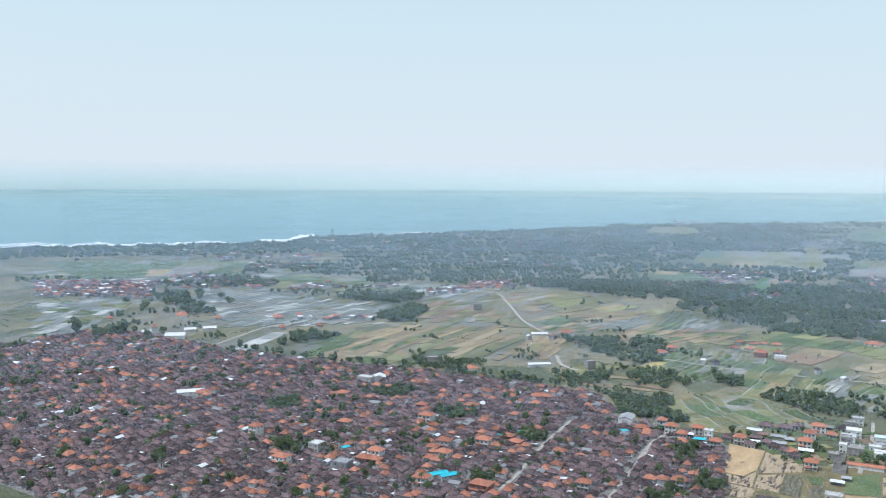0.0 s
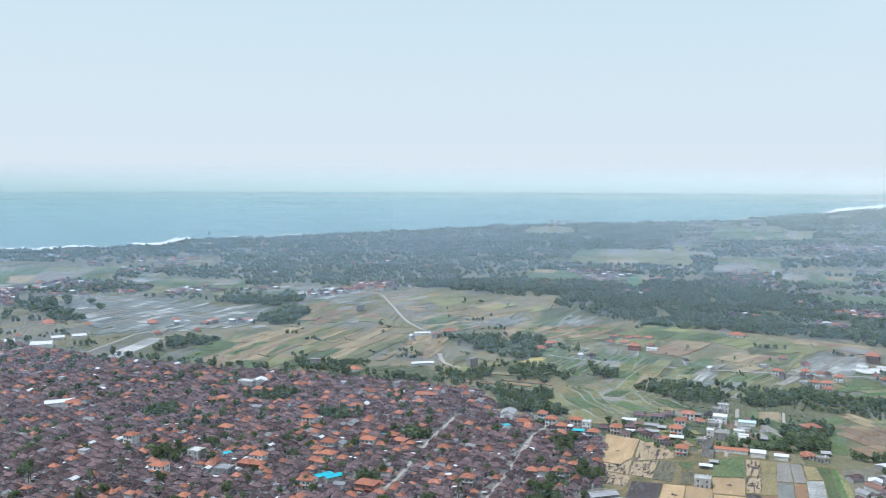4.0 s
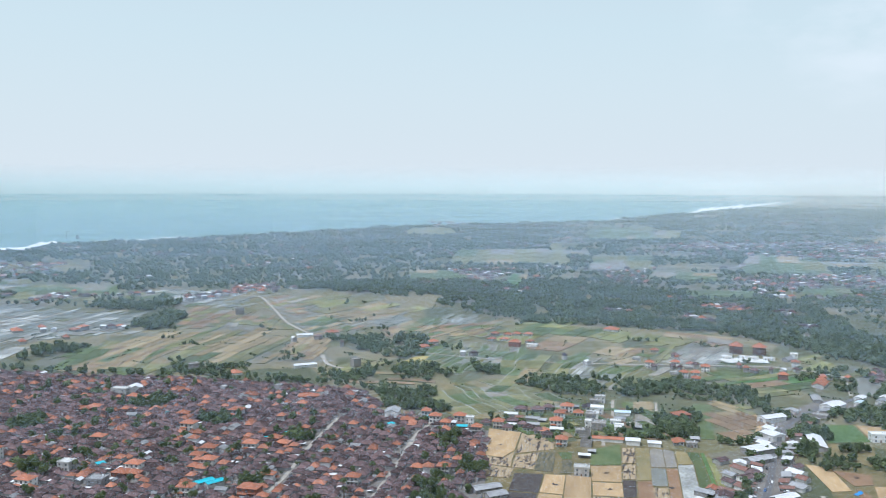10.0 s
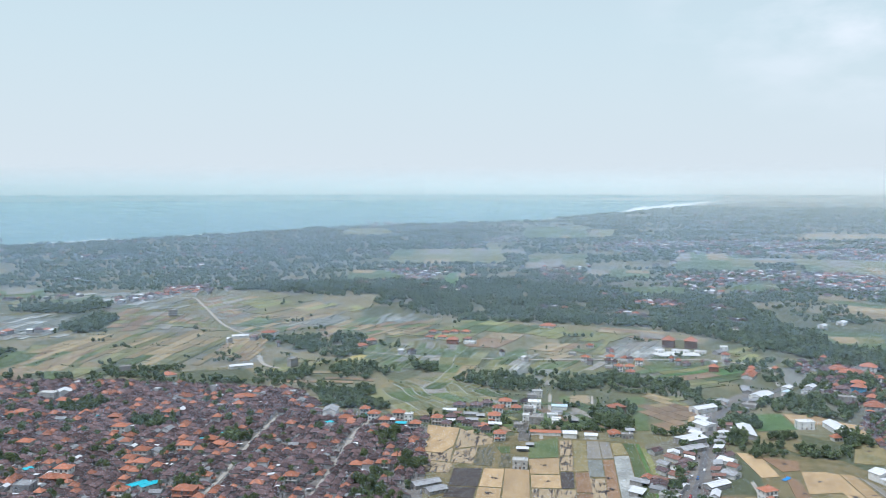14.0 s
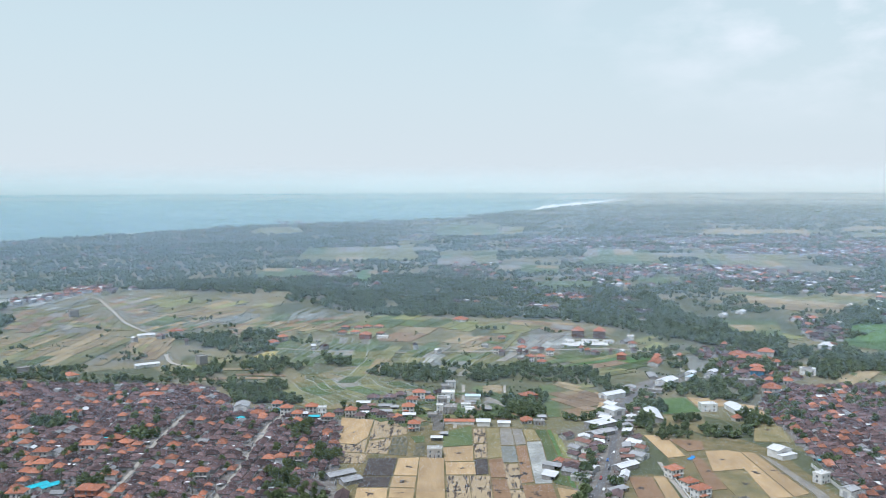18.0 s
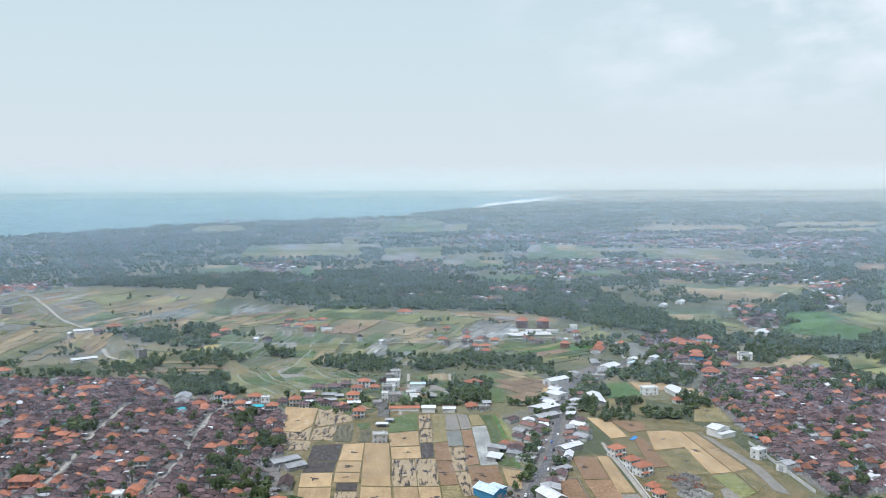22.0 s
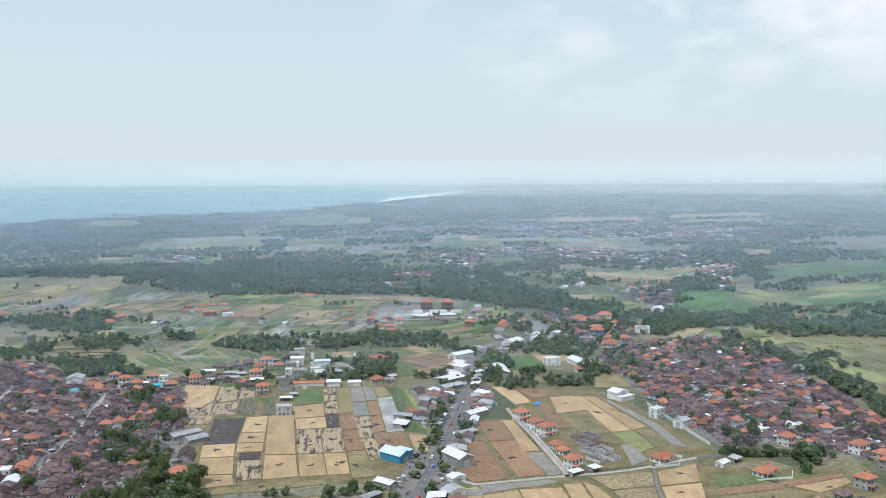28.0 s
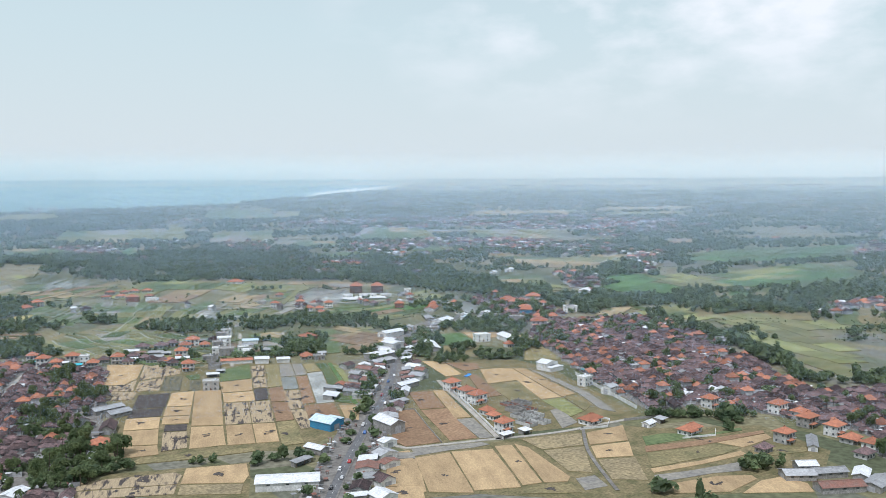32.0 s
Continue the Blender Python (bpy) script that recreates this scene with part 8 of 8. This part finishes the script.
for k in range(46000):
    az, d = rnd.uniform(-46, 60), 1600 * math.exp(rnd.random() * 1.9)
    x, y = d * math.sin(radians(az)), d * math.cos(radians(az))
    if d > shore(az) - 35 or (d < 1850 and az < 30 and rnd.random() < 0.6) or d < 1650 and az > 30 and rnd.random() < 0.3:
        continue
    if wooded(x, y) < 0.14 or is_open(x, y):
        continue
    r = max(4.0, d / 400) * rnd.uniform(0.8, 1.4)
    h = rnd.uniform(6.5, 11.0) * (1.0 + d / 13000)
    g = Geo()
    heart(g, rnd, 0, 0, h * 0.05, r * 0.85, h * 0.75)
    leaves(g, rnd, 0, 0, h * 0.1, r, h * 0.9, 7, r * 0.5, 4)
    px, py, pz = far(x, y, 0)
    k2 = math.hypot(px, py) / d
    far_wood.add([(px + u * k2, py + v * k2, pz + w * k2) for u, v, w in g.v], g.f)
# bushes, banana clumps and tall weeds along the bunds and ditches of the rice land
shrubs = Geo()
rnd = random.Random(43)
for k in range(3200):
    az, d = rnd.uniform(-44, 58), 800 * math.exp(rnd.random() * 0.95)
    x, y = d * math.sin(radians(az)), d * math.cos(radians(az))
    if noise.noise((x / 60, y / 60, 33)) < 0.08 or any(inside(x, y, p) for p in (TOWN_A, TOWN_B, TOWN_C)):
        continue
    turn, far_on = radians(rnd.choice((62, 70, -20, -28)) + rnd.uniform(-9, 9)), 0.0
    for j in range(rnd.choice((1, 1, 1, 2, 3, 5, 8))):
        px, py = x + far_on * math.cos(turn) + rnd.uniform(-0.8, 0.8), y + far_on * math.sin(turn)
        r, h = rnd.uniform(0.5, 1.7), rnd.uniform(0.7, 2.6)
        heart(shrubs, rnd, px, py, ground_z(px, py) + 0.3, r, h)
        far_on += rnd.uniform(2.0, 7.0)
weeds = tagged(new("bund_shrubs"), "small dark bushes along the bunds of the rice land", "bushes", kind="stuff")
tagged(part("shrubs", shrubs, M_LEAF_FAR, weeds), kind="stuff")
woods = tagged(new("woodland"), "dense dark green woods and tree belts over the plain", "woods", kind="stuff")
tagged(part("tree_crowns", wood, M_LEAF_FAR, woods), kind="stuff")
tagged(part("distant_crowns", far_wood, M_LEAF_FAR, woods), kind="stuff")

# ---- distant villages ----
rnd = random.Random(31)
hamlet = {"orange": Geo(), "brown": Geo(), "white": Geo(), "wall": Geo()}


def far_house(x, y, sc=1.0):
    q = rnd.random()
    lx, ly, hw = rnd.uniform(7, 13) * sc, rnd.uniform(6, 10) * sc, rnd.uniform(3, 6.5)
    kind = "orange" if q < 0.27 else "brown" if q < 0.80 else "white"
    roof = Geo().hip(lx, ly, hw, 2.8, 0.8) if kind != "white" else Geo().gable(lx, ly, hw, 1.4, 0.5)
    px, py, pz = far(x, y, ground_z(x, y))
    k = math.hypot(px, py) / math.hypot(x, y)
    rz = rnd.uniform(0, 3.14)
    for key, g in ((kind, roof), ("wall", Geo().box(0, 0, 0, lx, ly, hw + 0.1))):
        m = g.moved(px, py, pz, rz, k)
        hamlet[key].add(m.v, m.f)


def village(poly, per, sc=1.0):
    xs, ys = [p[0] for p in poly], [p[1] for p in poly]
    for k in range(int((max(xs) - min(xs)) * (max(ys) - min(ys)) / per)):
        x, y = rnd.uniform(min(xs), max(xs)), rnd.uniform(min(ys), max(ys))
        if inside(x, y, poly):
            far_house(x, y, sc)


village([(-1170, 1632), (-921, 1680), (-808, 1448), (-886, 1449), (-1021, 1424)], 130)
village([(-869, 1670), (-932, 1814), (-872, 1850), (-753, 1756), (-726, 1669)], 420)
village([(-596, 1588), (-596, 1722), (-560, 1750), (-557, 1650)], 300)
village([(-322, 1582), (-182, 1610), (-140, 1694), (-84, 1736), (-210, 1722), (-336, 1624)], 320)
village([(855.4, 667.8), (1003.8, 663.6), (952, 588), (816.2, 610.4)], 220)
village([(194, 2183), (210, 2261), (376, 2163), (334, 2013), (226, 1902)], 420)
village([(569, 2088), (656, 2053), (604, 1797), (521, 1829)], 420)
village([(782, 1876), (1024, 1962), (1262, 1869), (1301, 1656), (1217, 1484), (1047, 1549), (1011, 1768), (822, 1737)], 420)
village([(1456, 2244), (2060, 3053), (2322, 2855), (2372, 2416), (1798, 1830), (1498, 1776), (1688, 2150)], 700, 1.2)
village([(914, 2718), (1192, 3282), (1679, 3217), (1997, 3080), (1574, 2447), (1255, 2404), (1071, 2653)], 1300, 1.2)
village([(115, 2785), (151, 2886), (292, 2795), (249, 2567)], 700, 1.3)
village([(379, 5544), (341, 4514), (695, 3968), (794, 4533)], 4000, 1.8)
village([(579, 1469), (667, 1524), (640, 1365), (571, 1318)], 380, 1.2)
village([(827, 1115), (876, 1138), (866, 1025), (732, 889), (742, 941)], 300)
village([(1057, 1209), (1172, 1332), (1288, 1352), (961, 1027), (945, 1051)], 420)
village([(-249, 1673), (-266, 1787), (-209, 1856), (-178, 1783)], 250)
for a, c, r in CLEARINGS[:2] + CLEARINGS[6:]:
    for k in range(int(r / 4)):
        far_house(a + rnd.uniform(-0.7, 0.7) * r, c + rnd.uniform(-0.7, 0.7) * r, 1.1)
village([(-476, 1267), (-350, 1309), (-350, 1323), (-476, 1288)], 200)
for k in range(11000):
    az, d = rnd.uniform(-44, 60), 1750 * math.exp(rnd.random() * 1.6)
    x, y = d * math.sin(radians(az)), d * math.cos(radians(az))
    if d < shore(az) - 60 and not is_open(x, y) and noise.noise((x / 360, y / 220, 5)) + 0.3 * noise.noise((x / 60, y / 60, 8)) > 0.22 - (0.1 if az > 25 else 0):
        far_house(x, y, 1.0 + d / 12000)
for k in range(22):      # huts and small houses along the lane over the terraces
    (u, v), (w, z) = rnd.choice((((42, 1106), (126, 1053)), ((210, 1019), (301, 997)), ((301, 997), (406, 980)), ((406, 980), (476, 966)), ((-100, 1240), (0, 1130)), ((476, 966), (525, 880))))
    q = rnd.random()
    far_house(u + (w - u) * q + rnd.gauss(0, 16), v + (z - v) * q + rnd.gauss(0, 18), rnd.uniform(0.5, 0.9))
ham = tagged(new("distant_villages"), "far villages of small red-roofed and white houses in haze", "houses", kind="stuff")
for key, m in (("orange", M_ORANGE_J), ("brown", M_ROOF_J), ("white", M_STEEL), ("wall", M_PLASTER_J)):
    tagged(part("roofs" if key != "wall" else "walls", hamlet[key], m, ham), kind="stuff")

# ---- vehicles ----
def car_parts(paint, van=False):
    body = Geo().box(0, 0, 0.35, 1.7, 4.2, 0.55)
    body.add([(-0.78, -1.2 if van else -0.9, 0.9), (0.78, -1.2 if van else -0.9, 0.9), (0.78, 1.9, 0.9), (-0.78, 1.9, 0.9), (-0.66, -0.8 if van else -0.3, 1.5), (0.66, -0.8 if van else -0.3, 1.5), (0.66, 1.5, 1.5), (-0.66, 1.5, 1.5)],
             [(4, 5, 6, 7), (0, 1, 5, 4), (1, 2, 6, 5), (2, 3, 7, 6), (3, 0, 4, 7)])
    glass = Geo()
    for s in (-1, 1):
        glass.add([(s * 0.79, -0.7, 0.95), (s * 0.79, 1.6, 0.95), (s * 0.70, 1.35, 1.4), (s * 0.70, -0.2, 1.4)], [(0, 1, 2, 3)])
    glass.add([(-0.7, -0.94, 0.96), (0.7, -0.94, 0.96), (0.62, -0.45, 1.42), (-0.62, -0.45, 1.42)], [(0, 1, 2, 3)])
    return body, glass


def vehicle(x, y, rz, colour, i):
    ob = thing("car", colour + " car on the village road", "car", x, y, rz, "cars", z=0.37)
    body, glass = car_parts(colour, i % 2 == 0)
    part("body", body, M_CAR[colour], ob)
    part("windows", glass, M_GLASS, ob)
    for u in (-0.78, 0.78):
        for v in (-1.3, 1.3):
            part("wheel", Geo().tube((u - 0.1, v, 0.32), (u + 0.1, v, 0.32), 0.32, 0.32, 10), M_TYRE, ob)
    for u in (-0.6, 0.6):
        part("headlight", Geo().box(u, -2.11, 0.6, 0.35, 0.06, 0.16), M_STEEL, ob)


rnd = random.Random(17)
line = smooth_line(ROAD, 1.0)
for k, s in enumerate((40, 58, 72, 84, 96, 128, 150, 166, 180, 204, 218, 240, 262, 280, 300, 330, 360)):
    (x, y), (a, b) = line[s], line[s + 1]
    d = math.dist((x, y), (a, b))
    side = -1 if k % 2 else 1
    ang = math.degrees(math.atan2(b - y, a - x))
    off = 1.6 if k % 5 else 3.9
    vehicle(x + side * (b - y) / d * off, y - side * (a - x) / d * off, ang + (90 if side > 0 else -90), ("white", "black", "silver", "white", "red", "black", "blue")[k % 7], k)

tarp = thing("tarpaulin", "crumpled bright blue tarpaulin lying on a field", "tarpaulin", 336, 559, 40)
g = Geo()
for i in range(9):
    for j in range(4):
        g.v.append(((i - 4) * 1.3, (j - 1.5) * 1.1 + 0.5 * math.sin(i), 0.45 + 0.35 * noise.noise((i * 0.8, j * 0.9, 2)) + 0.2))
for i in range(8):
    for j in range(3):
        g.f.append((i * 4 + j, i * 4 + 4 + j, i * 4 + 5 + j, i * 4 + 1 + j))
part("sheet", g, M_TARP, tarp)
